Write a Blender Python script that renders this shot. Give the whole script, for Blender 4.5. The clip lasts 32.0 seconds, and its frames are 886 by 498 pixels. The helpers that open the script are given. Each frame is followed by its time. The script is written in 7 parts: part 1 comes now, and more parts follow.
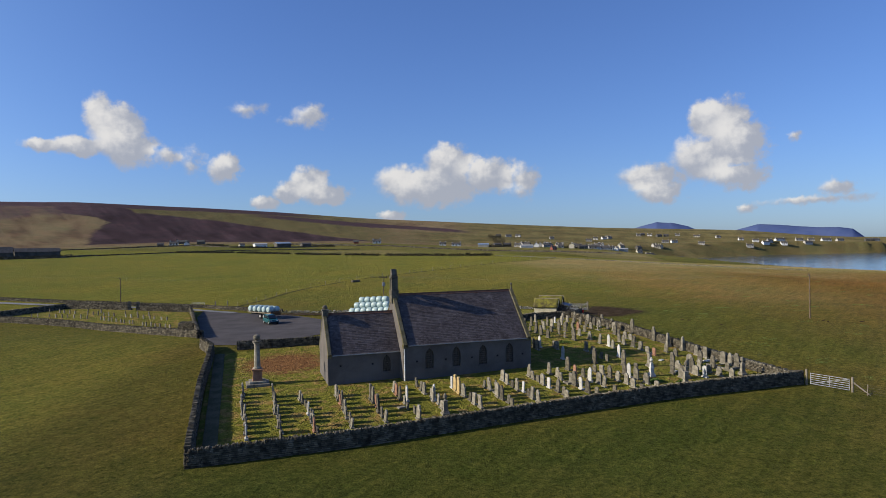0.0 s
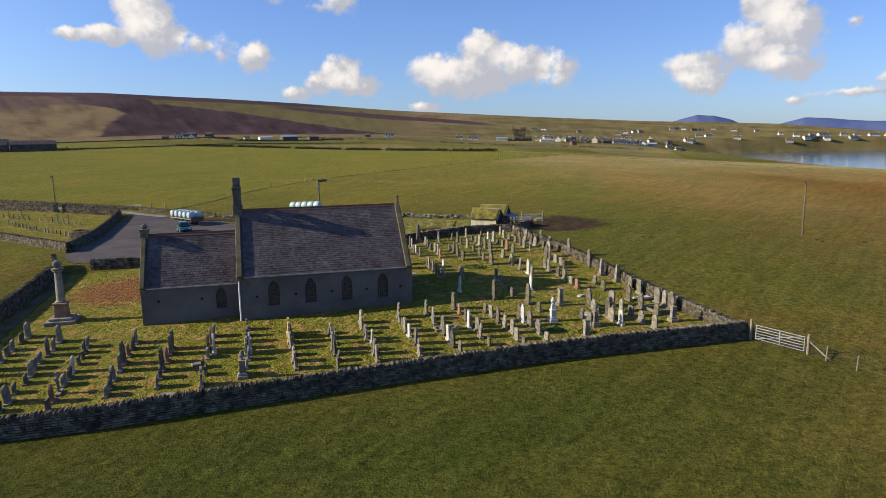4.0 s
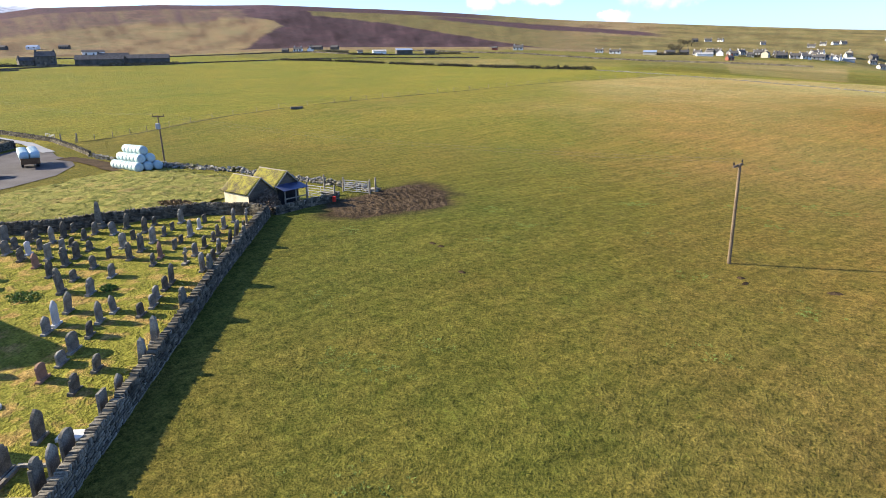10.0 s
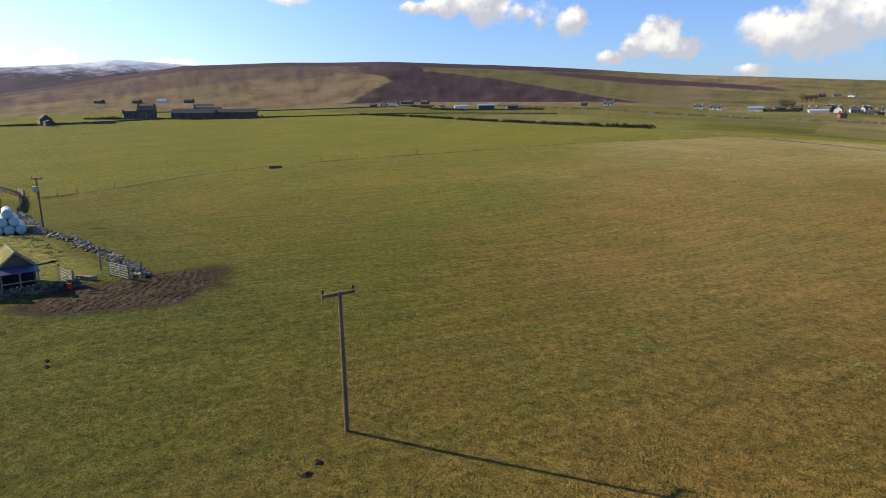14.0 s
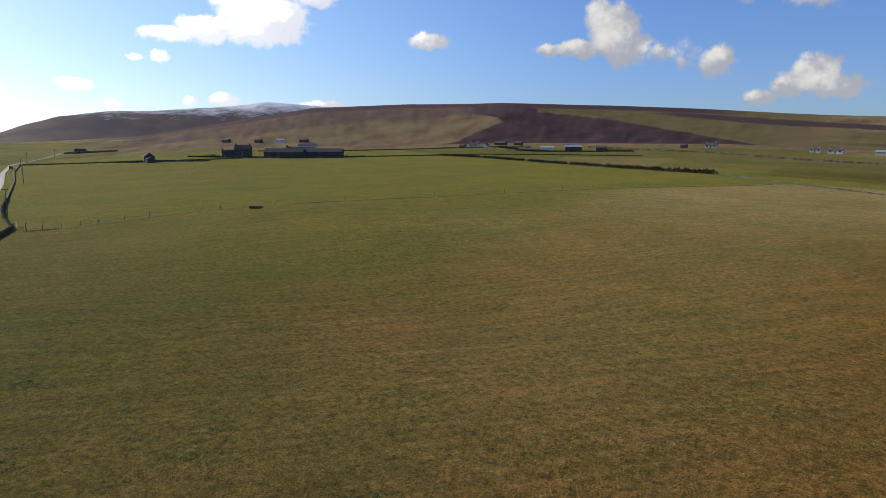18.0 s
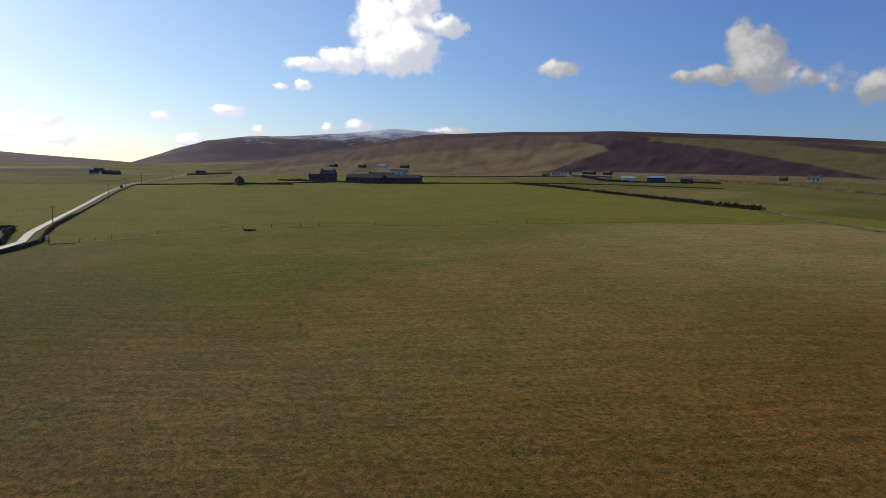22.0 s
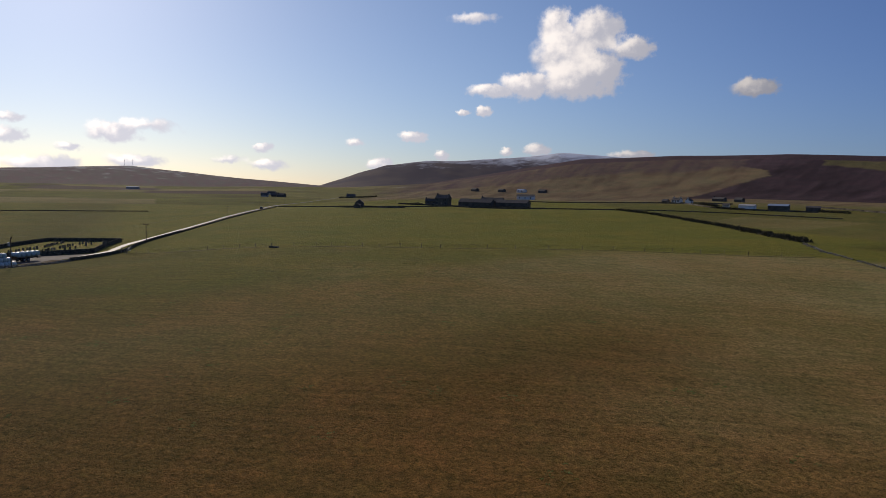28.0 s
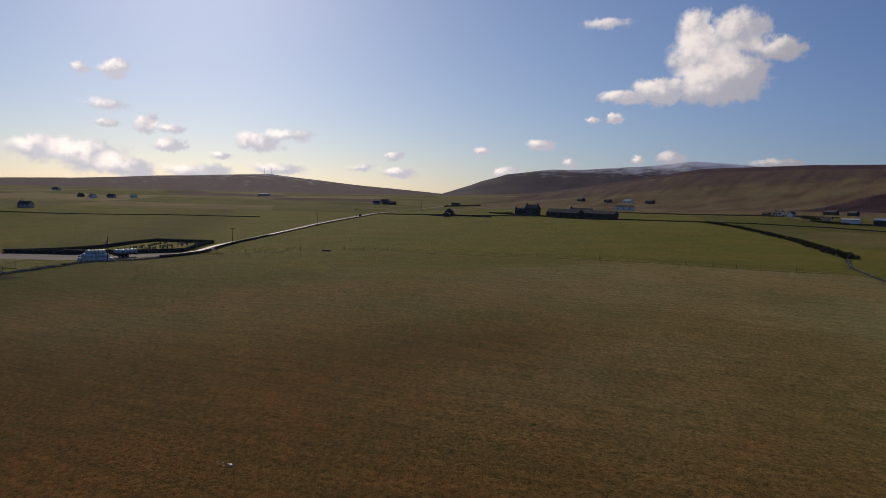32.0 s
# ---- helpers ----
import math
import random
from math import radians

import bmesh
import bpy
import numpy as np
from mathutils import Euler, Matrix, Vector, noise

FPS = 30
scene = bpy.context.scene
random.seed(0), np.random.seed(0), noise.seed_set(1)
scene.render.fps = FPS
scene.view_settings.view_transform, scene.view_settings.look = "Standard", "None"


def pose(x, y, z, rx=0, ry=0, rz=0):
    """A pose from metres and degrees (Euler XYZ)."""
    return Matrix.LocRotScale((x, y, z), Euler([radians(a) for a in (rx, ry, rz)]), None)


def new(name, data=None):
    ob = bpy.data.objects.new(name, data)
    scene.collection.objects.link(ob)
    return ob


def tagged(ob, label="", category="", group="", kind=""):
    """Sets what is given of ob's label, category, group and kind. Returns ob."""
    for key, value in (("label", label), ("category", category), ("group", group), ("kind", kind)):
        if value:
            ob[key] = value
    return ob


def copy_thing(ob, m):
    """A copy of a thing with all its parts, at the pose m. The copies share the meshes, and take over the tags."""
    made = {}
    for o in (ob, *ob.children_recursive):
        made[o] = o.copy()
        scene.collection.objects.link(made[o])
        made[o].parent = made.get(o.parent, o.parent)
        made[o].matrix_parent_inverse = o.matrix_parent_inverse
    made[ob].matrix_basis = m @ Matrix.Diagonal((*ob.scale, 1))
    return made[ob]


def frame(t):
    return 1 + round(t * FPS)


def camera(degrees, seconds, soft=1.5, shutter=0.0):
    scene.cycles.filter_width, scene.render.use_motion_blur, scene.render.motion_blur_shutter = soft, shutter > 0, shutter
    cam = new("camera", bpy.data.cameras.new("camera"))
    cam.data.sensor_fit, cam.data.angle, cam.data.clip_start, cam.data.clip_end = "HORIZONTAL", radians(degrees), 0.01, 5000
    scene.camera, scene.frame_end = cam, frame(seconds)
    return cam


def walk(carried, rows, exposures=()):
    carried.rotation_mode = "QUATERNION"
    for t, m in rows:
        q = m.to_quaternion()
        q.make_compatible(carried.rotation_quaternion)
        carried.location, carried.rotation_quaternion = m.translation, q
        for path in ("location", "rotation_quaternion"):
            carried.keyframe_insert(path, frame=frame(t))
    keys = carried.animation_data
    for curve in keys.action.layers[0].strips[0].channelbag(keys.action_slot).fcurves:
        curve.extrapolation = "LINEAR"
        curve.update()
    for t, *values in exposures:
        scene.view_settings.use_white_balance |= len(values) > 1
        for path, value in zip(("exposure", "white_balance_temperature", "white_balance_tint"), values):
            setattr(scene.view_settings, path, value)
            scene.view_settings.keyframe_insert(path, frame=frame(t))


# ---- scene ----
cam = camera(67.85, 32.0, soft=0.45)
PATH = [
    (0, (0.00, 0.00, 12.66), 0.383, -0.453, 0.971),
    (0.5, (0.63, 0.97, 12.63), 0.262, -1.629, 0.954),
    (1, (1.67, 2.15, 12.64), -0.001, -2.777, 0.955),
    (1.5, (3.12, 3.69, 12.66), -0.329, -3.931, 0.977),
    (2, (4.83, 5.63, 12.72), -0.080, -5.077, 0.967),
    (2.5, (6.87, 7.91, 12.81), 0.418, -6.213, 0.910),
    (3, (9.28, 10.52, 12.93), 1.236, -7.358, 0.837),
    (3.5, (11.97, 13.39, 13.06), 2.261, -8.504, 0.770),
    (4, (14.88, 16.45, 13.20), 3.376, -9.645, 0.724),
    (4.5, (17.94, 19.63, 13.33), 4.468, -10.772, 0.713),
    (5, (21.09, 22.85, 13.46), 5.421, -11.880, 0.744),
    (5.5, (24.15, 26.11, 13.59), 6.463, -12.943, 0.758),
    (6, (27.14, 29.45, 13.67), 7.597, -14.027, 0.704),
    (6.5, (30.14, 32.90, 13.66), 8.903, -15.141, 0.574),
    (7, (33.15, 36.30, 13.64), 10.352, -16.221, 0.489),
    (7.5, (36.12, 39.54, 13.68), 11.804, -17.123, 0.483),
    (8, (39.14, 42.58, 13.79), 13.289, -17.554, 0.503),
    (8.5, (42.01, 45.70, 13.96), 14.796, -17.553, 0.536),
    (9, (44.93, 48.84, 14.03), 16.241, -17.419, 0.572),
    (9.5, (47.79, 52.09, 14.09), 17.577, -17.130, 0.637),
    (10, (50.62, 55.34, 14.13), 18.795, -16.754, 0.685),
    (10.5, (53.43, 58.50, 14.19), 19.987, -16.228, 0.736),
    (11, (56.15, 61.53, 14.24), 21.272, -15.691, 0.717),
    (11.5, (58.85, 64.42, 14.36), 22.540, -15.144, 0.718),
    (12, (61.62, 67.29, 14.52), 23.774, -14.606, 0.697),
    (12.5, (64.30, 70.16, 14.65), 25.089, -14.103, 0.706),
    (13, (67.06, 73.05, 14.77), 26.445, -13.521, 0.650),
    (13.5, (69.93, 75.95, 14.86), 27.879, -12.906, 0.546),
    (14, (72.80, 78.77, 14.99), 29.351, -12.290, 0.459),
    (14.5, (75.67, 81.61, 15.11), 30.771, -11.831, 0.367),
    (15, (78.51, 84.53, 15.24), 32.181, -11.373, 0.287),
    (15.5, (81.31, 87.52, 15.36), 33.598, -10.919, 0.223),
    (16, (84.06, 90.58, 15.46), 35.040, -10.476, 0.177),
    (16.5, (86.72, 93.68, 15.51), 36.523, -10.047, 0.150),
    (17, (89.29, 96.82, 15.49), 38.066, -9.637, 0.141),
    (17.5, (91.81, 99.95, 15.43), 39.340, -9.239, 0.124),
    (18, (94.31, 103.02, 15.35), 40.598, -8.871, 0.056),
    (18.5, (96.78, 105.93, 15.34), 41.944, -8.529, -0.051),
    (19, (99.31, 108.70, 15.41), 43.516, -8.196, -0.196),
    (19.5, (101.95, 111.40, 15.54), 44.898, -7.897, -0.339),
    (20, (104.68, 113.97, 15.67), 46.184, -7.640, -0.455),
    (20.5, (107.49, 116.47, 15.83), 47.486, -7.390, -0.562),
    (21, (110.38, 118.97, 16.03), 48.825, -7.135, -0.659),
    (21.5, (113.28, 121.54, 16.22), 50.071, -6.923, -0.832),
    (22, (116.12, 124.08, 16.39), 51.201, -6.701, -0.960),
    (22.5, (118.89, 126.65, 16.54), 52.357, -6.509, -1.043),
    (23, (121.65, 129.25, 16.70), 53.503, -6.309, -1.057),
    (23.5, (124.42, 131.84, 16.86), 54.727, -6.161, -0.995),
    (24, (127.23, 134.41, 17.04), 55.925, -6.000, -0.949),
    (24.5, (130.11, 136.91, 17.21), 57.106, -5.825, -0.967),
    (25, (133.01, 139.37, 17.35), 58.356, -5.676, -1.024),
    (25.5, (135.91, 141.81, 17.49), 59.662, -5.555, -1.126),
    (26, (138.81, 144.26, 17.64), 61.028, -5.425, -1.213),
    (26.5, (141.70, 146.72, 17.80), 62.420, -5.293, -1.289),
    (27, (144.58, 149.18, 17.96), 63.804, -5.167, -1.350),
    (27.5, (147.47, 151.65, 18.11), 65.144, -5.054, -1.387),
    (28, (150.37, 154.12, 18.25), 66.406, -4.962, -1.381),
    (28.5, (153.27, 156.58, 18.36), 67.868, -4.908, -1.365),
    (29, (156.15, 159.04, 18.47), 69.381, -4.843, -1.341),
    (29.5, (158.98, 161.50, 18.61), 70.760, -4.773, -1.323),
    (30, (161.74, 163.95, 18.78), 72.066, -4.708, -1.383),
    (30.5, (164.43, 166.37, 19.01), 73.361, -4.640, -1.520),
    (31, (167.05, 168.74, 19.27), 74.597, -4.575, -1.667),
    (31.5, (169.64, 171.01, 19.53), 75.925, -4.561, -1.797),
    (32, (172.22, 173.25, 19.81), 77.281, -4.543, -1.902),
]


def eye_pose(eye, yaw, pitch, roll):
    """The camera's pose from its place, its heading, its tilt and its lean."""
    return Matrix.Translation(eye) @ Euler((0, 0, radians(yaw))).to_matrix().to_4x4() @ Euler((radians(90 + pitch), 0, 0)).to_matrix().to_4x4() @ Euler((0, 0, radians(-roll))).to_matrix().to_4x4()


EXPOSURES = [
    (0, 0.28, 6600, 10), (2.5, 0.45, 6850, 11), (5, 0.8, 7150, 12), (7, 1.35, 7100, 11), (9, 1.72, 7100, 10), (11, 1.5, 7000, 10), (13, 1.03, 7000, 10),
    (15, 0.65, 6900, 10), (18, 0.3, 6800, 10), (21, 0.0, 6700, 10), (24, -0.25, 6700, 13), (28, -0.56, 6850, 16), (32, -0.8, 6900, 18),
]
walk(cam, [(t, eye_pose(eye, yaw, pitch, roll)) for t, eye, yaw, pitch, roll in PATH], EXPOSURES)

# ---- sun, sky and clouds ----
SUN_AZ, SUN_EL = 97.7, 25.0  # heading from +y towards -x, and height, in degrees
sun_way = Vector((-math.sin(radians(SUN_AZ)) * math.cos(radians(SUN_EL)), math.cos(radians(SUN_AZ)) * math.cos(radians(SUN_EL)), math.sin(radians(SUN_EL))))
sun = new("sun", bpy.data.lights.new("sun", "SUN"))
sun.data.energy, sun.data.angle, sun.data.color = 5.0, radians(0.55), (1.0, 0.90, 0.74)
sun.matrix_world = sun_way.to_track_quat("Z", "Y").to_matrix().to_4x4()

# each puff: heading, height, half width, half height in degrees, and how dense it is
CLOUDS_A = [
    (27.6, 10.4, 1.5, 1.7, 1), (26.5, 9.5, 2.4, 2.0, 1), (25.9, 8.0, 2.7, 1.8, 1), (29.0, 7.8, 2.5, 1.0, 1), (31.3, 7.8, 2.0, 0.6, 0.9), (23.0, 7.3, 1.6, 0.9, 0.5), (21.0, 7.0, 1.2, 1.4, 0.35),
    (18.5, 6.5, 1.7, 1.4, 1), (16.6, 11.3, 1.8, 0.7, 0.4), (11.6, 10.9, 1.9, 1.3, 0.6), (13.1, 10.5, 1.3, 0.6, 0.35),
    (11.9, 5.4, 2.0, 1.5, 1), (10.5, 4.5, 2.5, 1.2, 1), (13.5, 4.7, 1.5, 1.2, 1), (15.3, 3.7, 1.5, 0.7, 0.9),
]
CLOUDS_B = [
    (3.6, 5.4, 2.7, 1.7, 1), (-0.4, 7.0, 2.7, 1.8, 1), (1.2, 5.0, 5.3, 2.2, 1), (-3.8, 5.9, 3.0, 1.9, 1), (-6.8, 5.6, 2.0, 1.3, 0.6), (-6.4, 4.4, 1.5, 1.0, 0.4), (4.7, 2.4, 1.5, 0.7, 1),
    (-22.9, 9.3, 2.6, 2.4, 1), (-21.3, 9.6, 1.4, 1.8, 1), (-24.0, 7.6, 2.5, 2.5, 1), (-21.5, 6.5, 3.1, 2.3, 1), (-17.3, 5.2, 3.1, 1.5, 0.9), (-17.9, 3.9, 2.5, 1.2, 0.8), (-23.9, 5.0, 2.5, 1.4, 0.9),
    (-30.7, 3.6, 1.4, 0.9, 0.7), (-29.5, 2.85, 5.0, 0.45, 0.5), (-24.4, 2.4, 0.9, 0.6, 0.5), (-27.7, 7.8, 0.6, 0.5, 0.5),
]
CLOUDS_C = [
    (57.3, 13.6, 1.8, 2.0, 1), (54.0, 13.2, 2.7, 2.1, 1), (56.0, 11.4, 3.7, 2.7, 1), (51.0, 11.9, 2.1, 1.0, 0.9), (55.5, 9.3, 3.7, 1.8, 1), (59.5, 9.1, 2.9, 1.3, 1), (62.6, 8.6, 2.5, 0.7, 0.95), (53.6, 10.3, 2.5, 2.1, 1),
    (41.6, 8.6, 2.2, 0.95, 1), (63.2, 7.0, 0.9, 0.55, 1), (64.9, 6.75, 0.7, 0.35, 0.8), (69.2, 4.6, 1.4, 0.6, 1), (74.2, 4.0, 0.9, 0.45, 0.5), (81.7, 3.3, 1.0, 0.5, 0.9), (66.8, 3.1, 0.8, 0.65, 0.9),
    (61.1, 3.5, 0.8, 0.5, 0.9), (58.6, 3.75, 1.4, 0.7, 1), (50.7, 3.4, 2.3, 0.45, 0.9), (71.9, 2.2, 1.5, 0.7, 0.9), (64.2, 14.4, 2.5, 0.55, 0.5),
]
CLOUDS_D = [
    (103.7, 8.8, 1.3, 0.9, 1), (106.0, 8.6, 0.9, 0.6, 0.8), (101.6, 5.0, 1.0, 1.0, 0.9), (99.8, 4.6, 1.5, 0.45, 0.6), (99.9, 3.4, 1.6, 0.7, 1), (104.4, 4.8, 1.2, 0.4, 0.7), (104.6, 6.2, 2.1, 0.55, 0.5),
    (93.0, 4.0, 2.3, 1.1, 0.8), (90.5, 4.6, 3.0, 0.7, 0.45), (95.9, 2.7, 1.1, 0.4, 0.9), (105.4, 2.2, 3.4, 1.5, 0.8), (102.8, 1.5, 2.4, 1.1, 0.9), (108.5, 2.6, 3.0, 1.2, 0.8), (97.5, 1.4, 3.3, 0.8, 0.9), (91.5, 1.9, 2.7, 0.6, 0.8),
    (81.3, 1.9, 2.1, 0.55, 0.7), (84.5, 2.2, 1.7, 0.45, 0.5),
]

world = bpy.data.worlds.new("world")
scene.world = world
world.use_nodes = True
wt = world.node_tree
wt.nodes.clear()


def wnode(kind, **settings):
    n = wt.nodes.new(kind)
    for key, value in settings.items():
        if key == "operation":
            n.operation = value
        elif key == "data_type":
            n.data_type = value
    return n


def wmath(op, a, b=None, c=None):
    n = wnode("ShaderNodeMath", operation=op)
    for k, v in enumerate((a, b, c)):
        if v is None:
            continue
        if isinstance(v, (int, float)):
            n.inputs[k].default_value = v
        else:
            wt.links.new(v, n.inputs[k])
    return n.outputs[0]


def wvec(op, a, b=None):
    n = wnode("ShaderNodeVectorMath", operation=op)
    for k, v in enumerate((a, b)):
        if v is None:
            continue
        if isinstance(v, (tuple, list)):
            n.inputs[k].default_value = v
        else:
            wt.links.new(v, n.inputs[k])
    return n.outputs["Value"] if op == "LENGTH" else n.outputs["Vector"]


def wstep(v, lo, hi):
    n = wnode("ShaderNodeMapRange")
    n.interpolation_type = "SMOOTHSTEP"
    wt.links.new(v, n.inputs[0])
    n.inputs[1].default_value, n.inputs[2].default_value = lo, hi
    return n.outputs[0]


def wmix(f, a, b):
    n = wnode("ShaderNodeMix", data_type="RGBA")
    wt.links.new(f, n.inputs["Factor"])
    for k, v in ((6, a), (7, b)):
        if isinstance(v, tuple):
            n.inputs[k].default_value = (*v, 1)
        else:
            wt.links.new(v, n.inputs[k])
    return n.outputs[2]


sky = wnode("ShaderNodeTexSky")
sky.sky_type = "NISHITA"
sky.sun_disc = False
sky.sun_elevation, sky.sun_rotation = radians(SUN_EL), radians(-SUN_AZ)
sky.altitude, sky.air_density, sky.dust_density, sky.ozone_density = 0, 1.0, 0.45, 3.0
coord = wnode("ShaderNodeTexCoord").outputs["Generated"]
split = wnode("ShaderNodeSeparateXYZ")
wt.links.new(coord, split.inputs[0])
heading = wmath("MULTIPLY", wmath("ARCTAN2", wmath("MULTIPLY", split.outputs[0], -1.0), split.outputs[1]), 57.29578)
height = wmath("MULTIPLY", wmath("ARCSINE", split.outputs[2]), 57.29578)
flat = wnode("ShaderNodeCombineXYZ")
wt.links.new(heading, flat.inputs[0])
wt.links.new(height, flat.inputs[1])
spot = flat.outputs[0]


def wnoise(vec, scale, detail, rough=0.55):
    n = wnode("ShaderNodeTexNoise")
    wt.links.new(vec, n.inputs["Vector"])
    n.inputs["Scale"].default_value, n.inputs["Detail"].default_value, n.inputs["Roughness"].default_value = scale, detail, rough
    return n


curl = wvec("SUBTRACT", wnoise(spot, 0.45, 6.0, 0.62).outputs["Color"], (0.5, 0.5, 0.5))
curl_small = wvec("SUBTRACT", wnoise(spot, 1.5, 4.0, 0.6).outputs["Color"], (0.5, 0.5, 0.5))
fluff = wnoise(spot, 0.9, 5.0, 0.52).outputs[0]
bent = wvec("ADD", wvec("ADD", spot, wvec("MULTIPLY", curl, (1.9, 1.5, 0.0))), wvec("MULTIPLY", curl_small, (0.8, 0.7, 0.0)))
bent_small = wvec("ADD", wvec("ADD", spot, wvec("MULTIPLY", curl, (0.9, 0.4, 0.0))), wvec("MULTIPLY", curl_small, (1.1, 0.6, 0.0)))
dense, lit = None, None
for puffs in (CLOUDS_A, CLOUDS_B, CLOUDS_C, CLOUDS_D):
    for a, e, ra, re, k in puffs:
        at = bent if re > 0.85 else bent_small
        scaled = (1 / ra, 1 / re, 0)
        d = wmath("MULTIPLY", wmath("SUBTRACT", 1.0, wvec("LENGTH", wvec("MULTIPLY", wvec("SUBTRACT", at, (a, e, 0)), scaled))), k)
        dense = d if dense is None else wmath("SMOOTH_MAX", dense, d, 0.1)
        # the side of each puff that is turned to the sun and the sky
        s = wmath("SUBTRACT", 1.0, wvec("LENGTH", wvec("MULTIPLY", wvec("SUBTRACT", at, (a + 0.45 * ra, e + 0.45 * re, 0)), scaled)))
        lit = s if lit is None else wmath("SMOOTH_MAX", lit, s, 0.1)
ruffle = wmath("SUBTRACT", fluff, 0.5)
thick = wmath("ADD", dense, wmath("MULTIPLY", ruffle, 0.75))
cover = wstep(thick, 0.0, 0.42)
bright = wstep(wmath("ADD", lit, wmath("MULTIPLY", ruffle, 1.1)), 0.05, 1.0)
# the clear sky, deepened towards blue and softened round the sun
near_sun = wnode("ShaderNodeVectorMath", operation="DOT_PRODUCT")
wt.links.new(coord, near_sun.inputs[0])
near_sun.inputs[1].default_value = tuple(sun_way)
gam = wnode("ShaderNodeGamma")
gam.inputs[1].default_value = 0.90
wt.links.new(sky.outputs[0], gam.inputs[0])
tint = wnode("ShaderNodeMix", data_type="RGBA")
tint.blend_type = "MULTIPLY"
tint.inputs[0].default_value = 1.0
wt.links.new(gam.outputs[0], tint.inputs[6])
wt.links.new(wmix(wstep(near_sun.outputs["Value"], 0.30, 1.0), (0.80, 1.08, 1.74), (1.34, 1.53, 1.84)), tint.inputs[7])
cloud_tint = wnode("ShaderNodeMix", data_type="RGBA")
cloud_tint.blend_type = "MULTIPLY"
cloud_tint.inputs[0].default_value = 1.0
wt.links.new(wmix(bright, (4.1, 4.4, 5.15), (8.1, 8.0, 7.85)), cloud_tint.inputs[6])
# thin cloud lets more light through towards the sun
wt.links.new(wmix(wstep(near_sun.outputs["Value"], 0.40, 1.0), (1.0, 1.0, 1.0), (3.0, 2.95, 2.85)), cloud_tint.inputs[7])
cloud = cloud_tint.outputs[2]
final = wmix(wmath("MULTIPLY", cover, 0.95), tint.outputs[2], cloud)
back = wnode("ShaderNodeBackground")
wt.links.new(final, back.inputs[0])
back.inputs[1].default_value = 0.078
wt.links.new(back.outputs[0], wnode("ShaderNodeOutputWorld").inputs[0])
world.cycles.sampling_method = "MANUAL"
world.cycles.sample_map_resolution = 512

# ---- materials ----


class Nodes:
    """A node material in the making."""

    def __init__(self, name, rough=0.9, spec=0.2, metal=0.0):
        self.mat = bpy.data.materials.new(name)
        self.mat.use_nodes = True
        self.t = self.mat.node_tree
        self.bsdf = self.t.nodes["Principled BSDF"]
        self.bsdf.inputs["Roughness"].default_value = rough
        self.bsdf.inputs["Specular IOR Level"].default_value = spec
        self.bsdf.inputs["Metallic"].default_value = metal
        self.co = self.t.nodes.new("ShaderNodeTexCoord").outputs["Object"]

    def put(self, value, socket):
        if isinstance(value, (int, float)):
            socket.default_value = value
        elif isinstance(value, tuple):
            socket.default_value = (*value, 1) if len(value) == 3 and socket.type == "RGBA" else value
        else:
            self.t.links.new(value, socket)

    def noise(self, scale, detail=4.0, rough=0.55, vec=None, stretch=None):
        vec = vec or self.co
        if stretch:
            m = self.t.nodes.new("ShaderNodeMapping")
            self.put(vec, m.inputs[0])
            m.inputs["Scale"].default_value = stretch
            vec = m.outputs[0]
        n = self.t.nodes.new("ShaderNodeTexNoise")
        self.put(vec, n.inputs["Vector"])
        n.inputs["Scale"].default_value, n.inputs["Detail"].default_value, n.inputs["Roughness"].default_value = scale, detail, rough
        return n.outputs[0]

    def step(self, v, lo, hi, to0=0.0, to1=1.0):
        n = self.t.nodes.new("ShaderNodeMapRange")
        self.put(v, n.inputs[0])
        for k, x in enumerate((lo, hi, to0, to1)):
            n.inputs[k + 1].default_value = x
        return n.outputs[0]

    def math(self, op, a, b=0.0):
        n = self.t.nodes.new("ShaderNodeMath")
        n.operation = op
        self.put(a, n.inputs[0])
        self.put(b, n.inputs[1])
        return n.outputs[0]

    def mix(self, f, a, b, blend="MIX"):
        n = self.t.nodes.new("ShaderNodeMix")
        n.data_type, n.blend_type = "RGBA", blend
        self.put(f, n.inputs[0])
        self.put(a, n.inputs[6])
        self.put(b, n.inputs[7])
        return n.outputs[2]

    def attr(self, name):
        n = self.t.nodes.new("ShaderNodeAttribute")
        n.attribute_name = name
        return n.outputs["Color"]

    def random(self):
        return self.t.nodes.new("ShaderNodeObjectInfo").outputs["Random"]

    def island(self):
        return self.t.nodes.new("ShaderNodeNewGeometry").outputs["Random Per Island"]

    def vary(self, colour, by, amount):
        """The colour, lighter and darker from piece to piece."""
        return self.mix(1.0, colour, self.mix(by, (1 - amount,) * 3, (1 + amount,) * 3), "MULTIPLY")

    def done(self, colour, bump=None, strength=0.3, distance=0.02):
        self.put(colour, self.bsdf.inputs["Base Color"])
        if bump is not None:
            n = self.t.nodes.new("ShaderNodeBump")
            n.inputs["Strength"].default_value, n.inputs["Distance"].default_value = strength, distance
            self.put(bump, n.inputs["Height"])
            self.t.links.new(n.outputs[0], self.bsdf.inputs["Normal"])
        return self.mat


